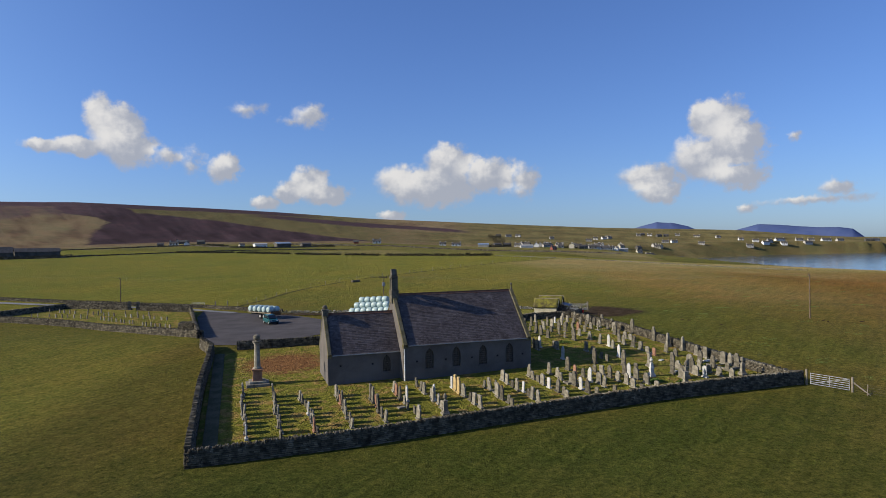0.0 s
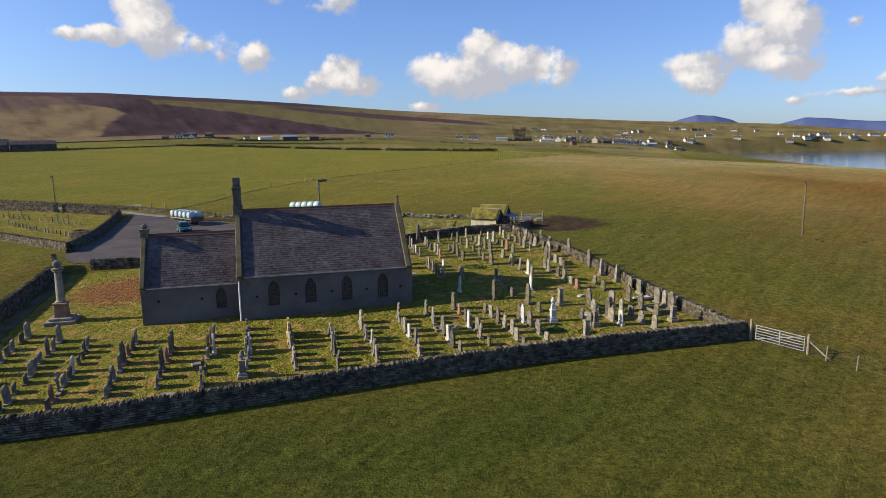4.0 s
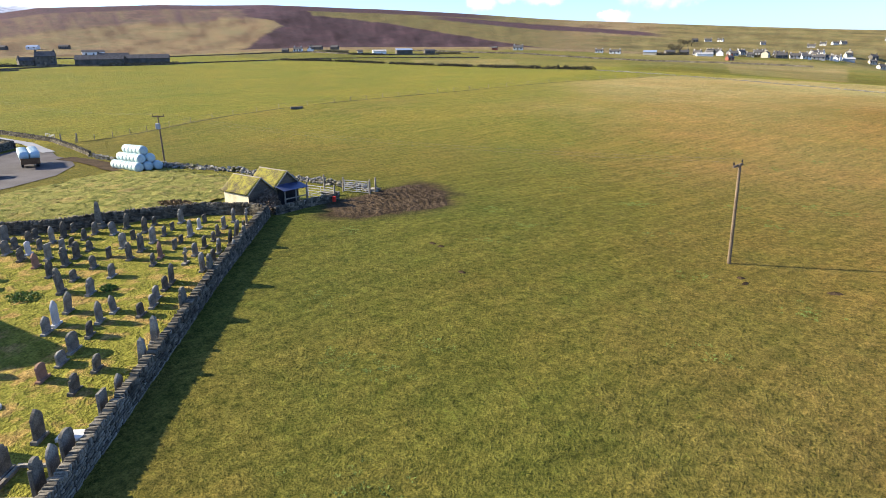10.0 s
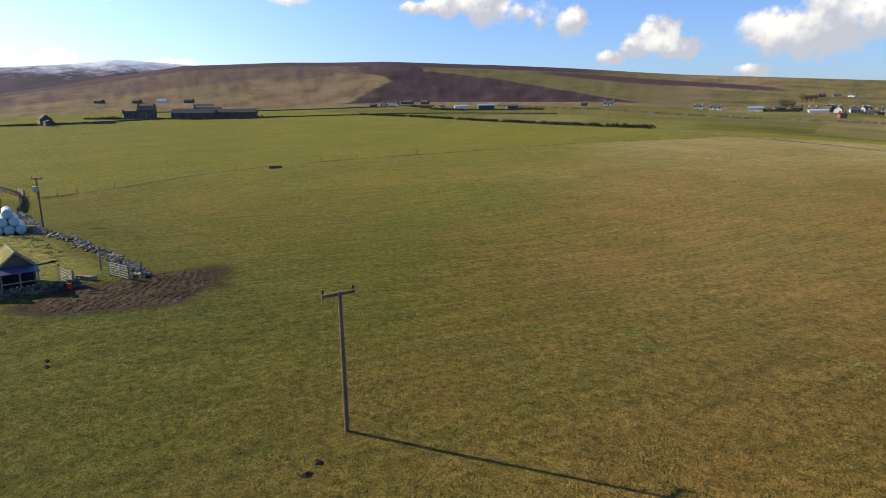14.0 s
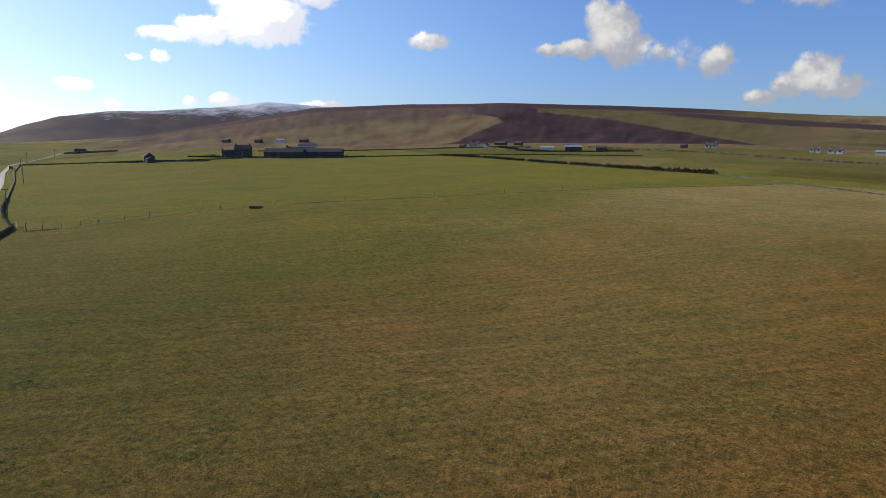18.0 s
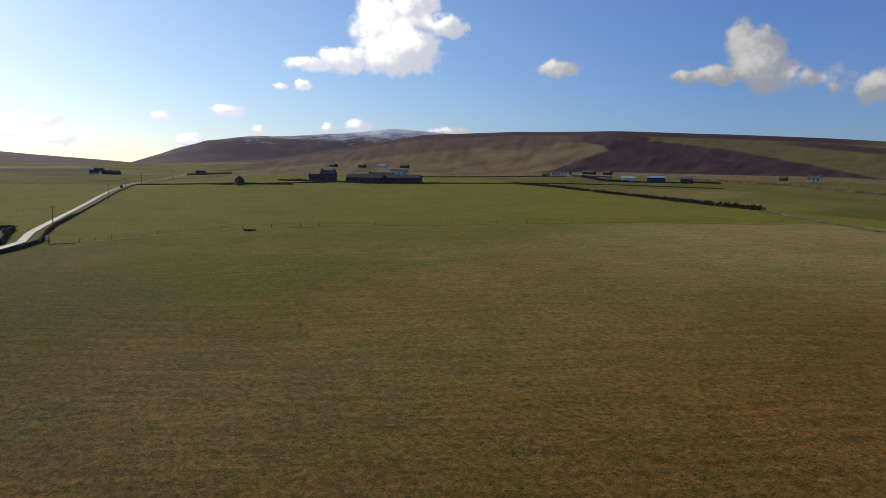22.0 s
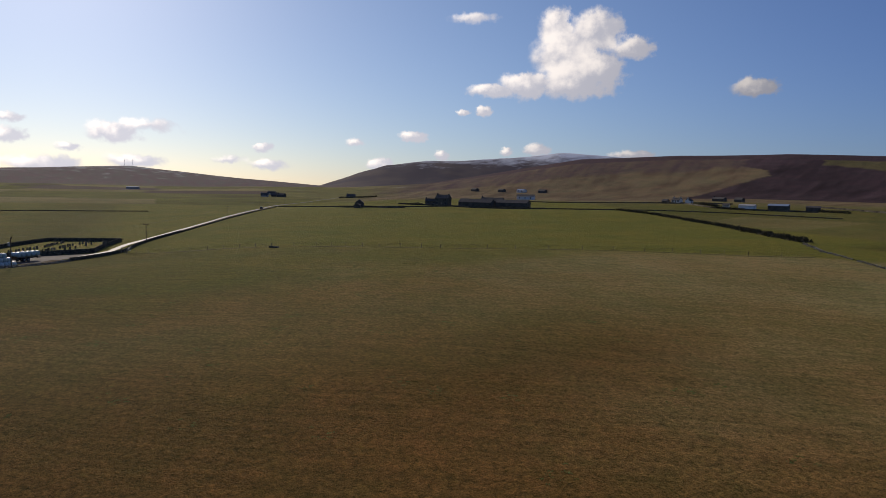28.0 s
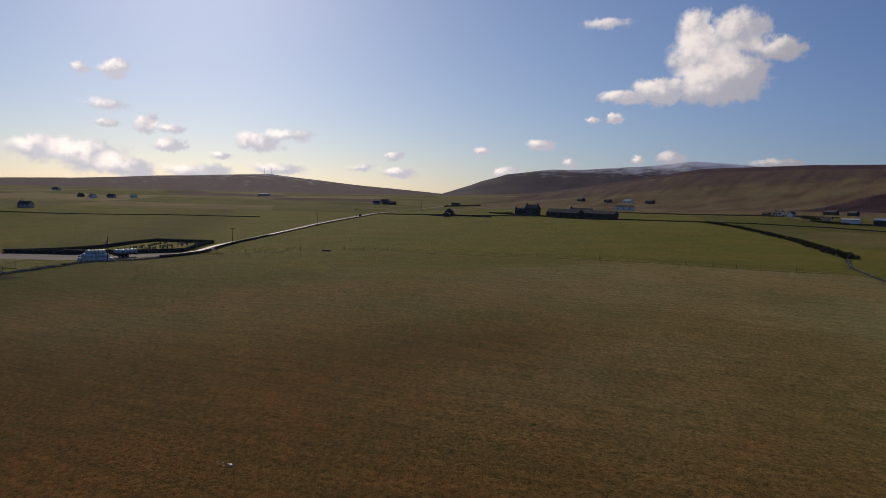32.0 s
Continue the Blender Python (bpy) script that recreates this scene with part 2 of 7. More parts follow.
def rough_mat(name, a, b, scale=3.0, fine=25.0, rough=0.9, spec=0.15, metal=0.0, bump=0.3, piece=0.0, depth=0.02):
    """A plain weathered surface of two close colours in large and small patches."""
    m = Nodes(name, rough, spec, metal)
    big, small_ = m.noise(scale, 4), m.noise(fine, 3)
    c = m.mix(m.step(m.math("ADD", big, m.math("MULTIPLY", m.math("SUBTRACT", small_, 0.5), 0.6)), 0.35, 0.65), a, b)
    if piece:
        c = m.vary(c, m.random(), piece)
    return m.done(c, small_, bump, depth)


def ground_material():
    """Grazed and drilled grass: patches, rows that follow the pasture fence, clumps and blades."""
    m = Nodes("meadow_grass", 1.0, 0.04)
    m.bsdf.inputs["Diffuse Roughness"].default_value = 0.3
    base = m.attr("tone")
    turned = m.t.nodes.new("ShaderNodeMapping")
    turned.vector_type = "TEXTURE"
    m.put(m.co, turned.inputs[0])
    turned.inputs["Rotation"].default_value, turned.inputs["Scale"].default_value = (0, 0, radians(56.7)), (9.0, 0.8, 1.0)
    rows = m.noise(1.0, 3, 0.6, vec=turned.outputs[0])
    broad, mid, fine, blade = m.noise(0.045, 5, 0.6), m.noise(0.5, 5, 0.65), m.noise(2.2, 5, 0.75), m.noise(8.0, 3, 0.8)
    clump = m.step(m.noise(3.4, 2, 0.6), 0.62, 0.70)
    tuft = m.step(m.noise(1.1, 5, 0.8), 0.60, 0.68)
    c = m.mix(1.0, base, m.mix(m.step(broad, 0.32, 0.68), (0.98, 1.08, 1.03), (1.32, 1.20, 1.18)), "MULTIPLY")
    c = m.mix(1.0, c, m.mix(m.step(mid, 0.3, 0.7), (0.84, 0.92, 0.84), (1.16, 1.08, 1.12)), "MULTIPLY")
    c = m.mix(1.0, c, m.mix(m.step(rows, 0.35, 0.65), (0.84, 0.87, 0.84), (1.14, 1.12, 1.10)), "MULTIPLY")
    c = m.mix(1.0, c, m.mix(m.step(fine, 0.34, 0.66), (0.52, 0.58, 0.52), (1.46, 1.42, 1.38)), "MULTIPLY")
    c = m.mix(1.0, c, m.mix(m.step(blade, 0.34, 0.66), (0.58, 0.62, 0.58), (1.42, 1.38, 1.36)), "MULTIPLY")
    c = m.mix(m.math("MULTIPLY", clump, 0.7), c, m.mix(1.0, c, (0.42, 0.56, 0.40), "MULTIPLY"))
    c = m.mix(m.math("MULTIPLY", tuft, 0.45), c, m.mix(1.0, c, (0.60, 0.92, 0.55), "MULTIPLY"))
    relief = m.math("ADD", m.math("MULTIPLY", blade, 0.6), m.math("ADD", fine, m.math("MULTIPLY", mid, 0.9)))
    relief = m.math("ADD", relief, m.math("ADD", m.math("MULTIPLY", rows, 0.35), m.math("MULTIPLY", clump, 0.25)))
    return m.done(c, relief, 1.0, 0.34)


def lawn_material():
    """The churchyard's grass: bright green with bare straw-coloured graves."""
    m = Nodes("churchyard_grass", 1.0, 0.05)
    patch, mid, fine = m.noise(0.75, 5, 0.62), m.noise(1.9, 4, 0.65), m.noise(7.0, 3, 0.7)
    c = m.mix(m.step(mid, 0.35, 0.65), (0.120, 0.124, 0.019), (0.215, 0.204, 0.036))
    c = m.mix(m.step(patch, 0.50, 0.62), c, m.mix(m.step(mid, 0.3, 0.7), (0.22, 0.145, 0.045), (0.36, 0.25, 0.085)))
    # worn earth at the church's west end
    spot_ = m.t.nodes.new("ShaderNodeMapping")
    spot_.vector_type = "TEXTURE"
    m.put(m.co, spot_.inputs[0])
    spot_.inputs["Location"].default_value, spot_.inputs["Rotation"].default_value, spot_.inputs["Scale"].default_value = (-19.2, 76.2, 0), (0, 0, radians(14)), (4.6, 4.6, 400)
    far_ = m.t.nodes.new("ShaderNodeVectorMath")
    far_.operation = "LENGTH"
    m.put(spot_.outputs[0], far_.inputs[0])
    bare = m.step(m.math("ADD", far_.outputs["Value"], m.math("MULTIPLY", m.math("SUBTRACT", m.math("ADD", patch, mid), 1.0), 1.1)), 0.75, 1.2, 1.0, 0.0)
    c = m.mix(bare, c, m.mix(m.step(mid, 0.3, 0.7), (0.165, 0.075, 0.029), (0.24, 0.125, 0.050)))
    c = m.mix(1.0, c, m.mix(m.step(fine, 0.3, 0.7), (0.52,) * 3, (1.44,) * 3), "MULTIPLY")
    return m.done(c, m.math("ADD", m.math("MULTIPLY", fine, 0.6), m.math("ADD", m.math("MULTIPLY", mid, 1.6), patch)), 1.0, 0.36)


MAT_GROUND = ground_material()
MAT_LAWN = lawn_material()
MAT_WALL_STONE = rough_mat("dry_stone", (0.072, 0.063, 0.046), (0.195, 0.178, 0.138), 1.3, 9.0, bump=0.6, piece=0.4)


def wall_joined_material():
    m = Nodes("dry_stone_rows", 0.95, 0.1)
    c = m.mix(m.step(m.noise(2.0, 4), 0.35, 0.65), (0.046, 0.040, 0.029), (0.142, 0.126, 0.094))
    c = m.mix(m.step(m.noise(2.2, 4), 0.64, 0.72), c, (0.26, 0.245, 0.20))
    return m.done(m.vary(c, m.island(), 0.45), m.noise(12.0, 3), 0.6, 0.03)


MAT_WALL_ROWS = wall_joined_material()
MAT_WALL_CORE = rough_mat("wall_core", (0.03, 0.03, 0.027), (0.07, 0.066, 0.058), 3.0, 15.0, bump=0.5)
MAT_HARL = rough_mat("grey_harling", (0.092, 0.083, 0.077), (0.136, 0.125, 0.116), 0.5, 30.0, bump=0.35)


def slate_material():
    m = Nodes("stone_slate", 0.95, 0.1)
    c = m.mix(m.step(m.noise(0.6, 4), 0.35, 0.65), (0.066, 0.056, 0.058), (0.108, 0.095, 0.096))
    c = m.mix(m.step(m.noise(2.5, 4), 0.66, 0.76), c, (0.13, 0.115, 0.095))
    c = m.vary(c, m.island(), 0.26)
    return m.done(c, m.noise(18.0, 3), 0.4, 0.01)


MAT_SLATE = slate_material()
MAT_SLATE_PIECE = rough_mat("stone_slate_piece", (0.066, 0.056, 0.058), (0.108, 0.095, 0.096), 0.6, 20.0, rough=0.95, spec=0.1, piece=0.26)
MAT_SKEW = rough_mat("mossy_skew_stone", (0.085, 0.075, 0.035), (0.15, 0.135, 0.09), 1.0, 10.0, bump=0.5)
MAT_RIDGE = rough_mat("clay_ridge", (0.12, 0.06, 0.045), (0.17, 0.10, 0.07), 2.0, 20.0)
MAT_DARK = rough_mat("dark_void", (0.015, 0.015, 0.017), (0.025, 0.025, 0.027))
MAT_STONE_GREY = rough_mat("grave_grey", (0.125, 0.114, 0.090), (0.27, 0.25, 0.20), 1.8, 14.0, bump=0.4, piece=0.25)
MAT_STONE_DARK = rough_mat("grave_dark", (0.066, 0.060, 0.047), (0.165, 0.150, 0.115), 2.2, 14.0, bump=0.4, piece=0.3)
MAT_STONE_RED = rough_mat("grave_red_sandstone", (0.20, 0.105, 0.07), (0.29, 0.17, 0.11), 2.0, 14.0, bump=0.4, piece=0.2)
MAT_STONE_WHITE = rough_mat("grave_marble", (0.36, 0.36, 0.34), (0.50, 0.49, 0.46), 2.0, 12.0, rough=0.6, bump=0.2, piece=0.1)
MAT_STONE_BUFF = rough_mat("grave_buff_sandstone", (0.30, 0.22, 0.10), (0.42, 0.32, 0.16), 2.0, 12.0, bump=0.4, piece=0.15)
MAT_ASPHALT = rough_mat("asphalt", (0.046, 0.041, 0.041), (0.078, 0.070, 0.070), 0.25, 6.0, bump=0.3)
MAT_ROAD = rough_mat("pale_tarmac", (0.15, 0.15, 0.148), (0.21, 0.21, 0.205), 0.3, 6.0, rough=0.7, spec=0.35, bump=0.3)
MAT_MUD = rough_mat("trodden_mud", (0.034, 0.024, 0.014), (0.070, 0.050, 0.031), 0.7, 3.0, spec=0.02, bump=1.0, depth=0.25)
# grass with the wall's shadow put into its dark colour
MAT_WALL_SHADE = rough_mat("wall_shaded_grass", (0.055, 0.052, 0.022), (0.115, 0.100, 0.058), 0.6, 8.0, bump=0.6, depth=0.04)
MAT_WIRE = rough_mat("rusty_wire", (0.10, 0.085, 0.07), (0.16, 0.14, 0.12), 4.0, 30.0, rough=0.6)
MAT_DIRT = rough_mat("bare_red_earth", (0.11, 0.055, 0.028), (0.16, 0.09, 0.045), 0.5, 4.0, bump=0.5)
MAT_WOOD_OLD = rough_mat("weathered_wood", (0.16, 0.135, 0.10), (0.27, 0.235, 0.18), 2.0, 20.0, bump=0.4)
MAT_BOARD = rough_mat("grey_brown_boards", (0.062, 0.051, 0.038), (0.15, 0.125, 0.092), 1.5, 14.0, bump=0.5)
MAT_WOOD_POLE = rough_mat("creosoted_pole", (0.10, 0.076, 0.05), (0.175, 0.13, 0.088), 0.7, 18.0, bump=0.3)
MAT_METAL = rough_mat("galvanised_steel", (0.26, 0.265, 0.265), (0.36, 0.365, 0.365), 3.0, 30.0, rough=0.6, spec=0.4, metal=0.4, bump=0.1)
MAT_WHITE = rough_mat("white_paint", (0.58, 0.58, 0.55), (0.72, 0.72, 0.69), 0.8, 12.0, bump=0.15)
MAT_ROOF_FAR = rough_mat("dark_slate_roof", (0.06, 0.057, 0.055), (0.10, 0.096, 0.092), 0.8, 8.0, rough=0.95)
MAT_STONE_FAR = rough_mat("old_farm_stone", (0.062, 0.058, 0.050), (0.112, 0.105, 0.092), 0.5, 4.0, bump=0.4)
MAT_GLASS_DARK = rough_mat("leaded_glass", (0.02, 0.022, 0.024), (0.05, 0.05, 0.05), 6.0, 40.0, rough=0.25, spec=0.5, bump=0.2)
MAT_BALE = rough_mat("pale_green_wrap", (0.27, 0.37, 0.38), (0.36, 0.46, 0.46), 1.5, 12.0, rough=0.45, spec=0.4, bump=0.3, piece=0.08)
MAT_MOSS = rough_mat("moss", (0.058, 0.047, 0.026), (0.20, 0.185, 0.030), 1.4, 8.0, bump=0.8, depth=0.06)

# ---- helpers to build with ----


def part(name, bm, material, parent=None, label="", smooth=False):
    me = bpy.data.meshes.new(name)
    bm.to_mesh(me)
    bm.free()
    me.materials.append(material)
    if smooth:
        for p in me.polygons:
            p.use_smooth = True
    ob = new(name, me)
    ob.parent = parent
    if label:
        ob["label"] = label
    return ob


def thing(name, at=(0, 0, 0), turn=0.0, label="", category="", group="", kind=""):
    ob = new(name)
    ob.matrix_world = pose(*at, 0, 0, turn)
    ob.empty_display_size = 0.2
    return tagged(ob, label, category, group, kind)


def box(bm, x0, x1, y0, y1, z0, z1, m=None):
    vs = [bm.verts.new((x, y, z)) for z in (z0, z1) for x, y in ((x0, y0), (x1, y0), (x1, y1), (x0, y1))]
    for f in ((3, 2, 1, 0), (4, 5, 6, 7), (0, 1, 5, 4), (1, 2, 6, 5), (2, 3, 7, 6), (3, 0, 4, 7)):
        bm.faces.new([vs[i] for i in f])
    if m is not None:
        bmesh.ops.transform(bm, matrix=m, verts=vs)
    return vs


def boxes(*rows):
    bm = bmesh.new()
    for r in rows:
        box(bm, *r)
    return bm


def prism(bm, outline, y0, y1, m=None):
    """A solid from an outline in x and z, from y0 to y1."""
    a = [bm.verts.new((x, y0, z)) for x, z in outline]
    b = [bm.verts.new((x, y1, z)) for x, z in outline]
    n = len(outline)
    bm.faces.new(a)
    bm.faces.new(b[::-1])
    for i in range(n):
        bm.faces.new((a[(i + 1) % n], a[i], b[i], b[(i + 1) % n]))
    if m is not None:
        bmesh.ops.transform(bm, matrix=m, verts=a + b)
    return a + b


def tube(bm, rings, sides=10, m=None):
    """A turned solid: rings of (z, radius), closed at both ends."""
    rows = []
    for z, r in rings:
        rows.append([bm.verts.new((r * math.cos(2 * math.pi * k / sides), r * math.sin(2 * math.pi * k / sides), z)) for k in range(sides)])
    for p, q in zip(rows, rows[1:]):
        for k in range(sides):
            bm.faces.new((p[k], p[(k + 1) % sides], q[(k + 1) % sides], q[k]))
    bm.faces.new(rows[0][::-1])
    bm.faces.new(rows[-1])
    vs = [v for r in rows for v in r]
    if m is not None:
        bmesh.ops.transform(bm, matrix=m, verts=vs)
    return vs


def beam(bm, a, b, w, d=None):
    """A square bar from a to b."""
    a, b = Vector(a), Vector(b)
    m = Matrix.Translation(a) @ (b - a).to_track_quat("Z", "Y").to_matrix().to_4x4()
    d = d or w
    return box(bm, -w / 2, w / 2, -d / 2, d / 2, 0, (b - a).length, m)


def ramp(v, pairs):
    """A smooth curve through pairs of (place, value)."""
    if pairs[0][0] > pairs[-1][0]:
        pairs = pairs[::-1]
    if v <= pairs[0][0]:
        return pairs[0][1]
    for (a, p), (b, q) in zip(pairs, pairs[1:]):
        if v <= b:
            return p + (q - p) * (v - a) / (b - a)
    return pairs[-1][1]


# ---- the lie of the land ----
YARD = Vector((7.49, 75.9))  # the foot of the kirk's east gable, from which the churchyard is laid out
YARD_TURN = 18.7
AX = Vector((math.cos(radians(YARD_TURN)), math.sin(radians(YARD_TURN))))
AY = Vector((-AX.y, AX.x))
SEA = -9.0


def yard(s, o):
    """The place s along the kirk and o towards its far side."""
    return YARD + AX * s + AY * o


def smooth(v, a, b):
    v = min(max((v - a) / (b - a), 0.0), 1.0)
    return v * v * (3 - 2 * v)


ACROSS = [(-90, -0.6), (-40, -0.5), (0, -0.05), (20, 0.15), (40, 0.0), (60, -0.4), (130, -1.0)]
SLOPE = [(-400, -7), (20, -3.6), (46, -2.5), (58, -1.7), (66, -1.3), (75, -0.8), (88, 0.25), (105, 0.8), (118, 0.75), (150, 0.9), (165, 1.8), (185, 3.2), (230, 4.4), (330, 6.4), (500, 11.5), (700, 15.0), (900, 17.0)]
RIDGE = [(-60, -6), (-40, 0), (-30, 14), (-23, 30), (-13, 40), (0, 55), (9, 66), (18, 80), (25, 90), (34, 98), (42, 96), (50, 88), (57, 60), (64, 34), (72, 22), (84, 16), (110, 14), (140, 5), (180, -5)]


def lie(x, y):
    """The height of the ground."""
    dx, dy = x - 60.0, y - 90.0
    r = math.hypot(dx, dy)
    az = math.degrees(math.atan2(-dx, dy))
    rise = ramp(y, SLOPE)
    z = rise - 0.9 * smooth(x, 30, 160) * max(0.0, rise - 0.6) + ramp(x, ACROSS)
    z -= 1.3 * smooth(-x, -2, 32) * smooth(y, 88, 112) * (1 - smooth(y, 135, 200)) * (1 - 0.6 * smooth(-x, 45, 80))
    if r > 240:
        plain = ramp(r, [(240, 5.2), (300, 6.4), (400, 8.8), (460, 11.5), (600, 14.5), (1500, 22), (3000, 30), (5000, 34)])
        plain *= ramp(az, [(-20, 0.42), (-8, 0.5), (3, 0.72), (14, 1.15), (32, 1.25), (45, 1.0), (60, 0.92), (70, 0.45), (100, 0.38)])
        if -40 < az < 130:
            z += (plain - z) * smooth(r, 240, 420) * smooth(az, -30, 0)
        top = ramp(az, RIDGE)
        z = z + (top - z) * smooth(r, 620, 1330)
        z += 3.0 * smooth(r, 700, 1100) * noise.noise((x * 0.004, y * 0.004, 3.0))
        if az > 66:
            z += (ramp(az, [(66, 0), (76, 14), (84, 46), (90.5, 78), (96, 62), (106, 32), (112, 20), (125, 12), (150, 0)])) * smooth(r, 1500, 2900)
    # the shore falls away to the bay
    shore = x - ramp(y, [(-400, 420), (150, 290), (300, 250), (440, 252), (520, 240), (640, 240), (740, 270), (840, 420), (900, 640), (1000, 2500)])
    if y < 1000:
        z += (SEA - 2.0 - z) * smooth(shore, -110, 8)
    return z


print("land ready")

# ---- ground ----
GREEN, LUSH = np.array((0.112, 0.100, 0.023)), np.array((0.178, 0.164, 0.034))
BROWN, STRAW = np.array((0.150, 0.100, 0.034)), np.array((0.31, 0.245, 0.115))
# moor and heath: their own colours, paled and purpled for distance haze
MOOR, HEATH = np.array((0.056, 0.034, 0.041)), np.array((0.190, 0.125, 0.080))
MUD = np.array((0.052, 0.036, 0.023))
HILL_GREEN, PALE = np.array((0.112, 0.090, 0.042)), np.array((0.190, 0.150, 0.070))


def blend(a, b, f):
    return a + (b - a) * f


FENCE_PLAN = [(100, -70), (146, -49), (157, -45), (168, -41), (183, -30), (194, -21), (206, -13), (224, 1), (240, 11), (252, 19), (264, 29), (277, 40), (292, 46), (302, 60), (312, 130), (330, 400)]


def fence_x(y):
    """Where the fence between rough grass and pasture runs."""
    return ramp(y, FENCE_PLAN)


def tone(x, y):
    """The colour of the ground's growth at a place."""
    dx, dy = x - 60.0, y - 90.0
    r = math.hypot(dx, dy)
    az = math.degrees(math.atan2(-dx, dy))
    n1 = noise.fractal((x * 0.02, y * 0.02, 0.0), 0.9, 2.0, 6)
    n2 = noise.fractal((x * 0.005, y * 0.005, 7.0), 1.0, 2.0, 3)
    # rough grass round the churchyard: green by the walls, browner out in the field
    n5 = noise.fractal((x * 0.07, y * 0.07, 5.0), 0.9, 2.0, 4)
    c = blend(GREEN, BROWN, min(1, max(0, smooth(x + 0.1 * y, 40, 82) + 0.32 * n1 + 0.34 * n5 - 0.45 * smooth(y, 86, 100) * (1 - smooth(y, 118, 142)) * (1 - smooth(x, 58, 86)))))
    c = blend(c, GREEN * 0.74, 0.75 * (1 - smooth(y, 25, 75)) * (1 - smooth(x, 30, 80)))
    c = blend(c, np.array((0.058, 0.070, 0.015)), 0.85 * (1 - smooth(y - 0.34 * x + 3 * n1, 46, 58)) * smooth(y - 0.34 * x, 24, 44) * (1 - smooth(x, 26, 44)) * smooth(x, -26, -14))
    c = blend(c, np.array((0.165, 0.094, 0.032)), 0.45 * smooth(x + 12 * n5, 74, 120) * (1 - smooth(y, 190, 236)))
    dry = smooth(x, 62, 100) * (1 - smooth(y, 200, 250))
    c = blend(c, np.array((0.088, 0.102, 0.022)), 0.5 * smooth(y, 66, 84) * (1 - smooth(x + 6 * n5, 34, 52)) * (1 - smooth(y, 105, 132)) * smooth(x, 10, 16))
    c = c * (1 + 0.5 * smooth(y, 95, 190) * (1 - 0.65 * dry)) * (1 - np.array((0.0, 0.14, 0.26)) * dry)
    c = blend(c, np.array((0.208, 0.162, 0.062)), 0.6 * smooth(x + 8 * n5, 46, 78) * smooth(y, 110, 146) * (1 - dry))
    c = blend(c, STRAW, 0.85 * smooth(y + 25 * n1, 165, 262) * smooth(x, 5, 50) * (0.75 + 0.7 * n1))
    c = blend(c, LUSH, smooth(fence_x(y) - x, -1.5, 2.5) * smooth(y, 120, 146))
    c = blend(c, LUSH * 1.1, 0.7 * smooth(-x, 32, 40) * (1 - smooth(y, 60, 140)))
    m_ = math.hypot((x - 25.4) / 7.4, (y - 111.3) / 8.4) + 0.25 * noise.fractal((x * 0.16, y * 0.16, 4.0), 1.0, 2.0, 4)
    c = blend(c, MUD, (1 - smooth(m_, 0.82, 1.08)) * smooth(x - 0.35 * (y - 102), 18.6, 20.2))
    if -16 < x < 20 and y > 88:
        o_ = (x - 7.49) * -0.3206 + (y - 75.9) * 0.9472
        c = blend(c, np.array((0.20, 0.185, 0.05)), smooth(o_, 20.5, 23) * (1 - smooth(y + 0.33 * x, 118, 121)))
    if r > 230:
        far = 1.12 * blend(GREEN, PALE, min(1, max(0, 0.55 + 1.6 * n2)))
        c = blend(c, far, smooth(y + 0.25 * x, 298, 306) * smooth(x, 28, 40))
        beyond = smooth(x * 0.34 + y, 352, 360) * (1 - smooth(az, 60, 68))
        plot = noise.cell((az * 0.11 + 0.3, r * 0.011, 3.0))
        c = blend(c, blend(np.array((0.150, 0.128, 0.046)), PALE * 1.05, 0.1 + 0.9 * plot) * (0.95 + 0.3 * n1), 0.78 * beyond)
    if r > 430:
        # the hill: pasture at its foot, brown heath, dark moor and green rigs above
        w = az + 5 * n2
        up = smooth(r + 60 * n2, 500, 570)
        # gullies and burnt strips run down the slope
        n3 = noise.fractal((az * 1.5, r * 0.006, 2.0), 0.8, 2.0, 6)
        n4 = noise.fractal((az * 0.5 + r * 0.004, r * 0.011, 6.0), 0.8, 2.0, 5)
        side = blend(np.array((0.225, 0.165, 0.095)), HEATH * 0.85, min(1, max(0, 0.55 + 0.8 * n4 + 0.45 * n3)))
        side = side * (1 - 0.16 * smooth(n3 + 0.9 * n4, 0.2, 0.7))
        c = blend(c, side, up * smooth(az, -8, 6) * (1 - smooth(az, 62, 74)))
        wob = 9 * n3 + 6 * n1
        left = ramp(r, [(600, 38.0), (742, 36.0), (829, 34.7), (901, 33.4), (952, 34.0), (1000, 36.0)])
        upper = ramp(az, [(11, 620), (14.5, 723), (18, 822), (21, 882), (23.2, 931), (27.4, 993), (30.6, 1028), (32, 1500)])
        moor = smooth(left - az + 0.3 * n4, -0.06, 0.10) * smooth(r + wob, 610, 640) * (1 - smooth(r + wob, upper - 6, upper + 6)) * smooth(az, 10, 13)
        rig = smooth(31.5 - az, -0.5, 0.5) * smooth(r + wob, upper - 6, upper + 6) * smooth(az, 6, 14)
        c = blend(c, HILL_GREEN * (1.15 + 0.22 * n3 + 0.2 * n4), rig)
        c = blend(c, MOOR * (1.0 + 0.45 * n3 + 0.35 * n4), moor)
        band0 = ramp(az, [(0, 905), (4, 914), (8, 932), (13, 942), (17, 989), (21, 1026), (31, 1075)])
        band1 = ramp(az, [(0, 930), (3.5, 981), (7.7, 1014), (12.8, 1035), (16.7, 1072), (20.6, 1083), (31, 1110)])
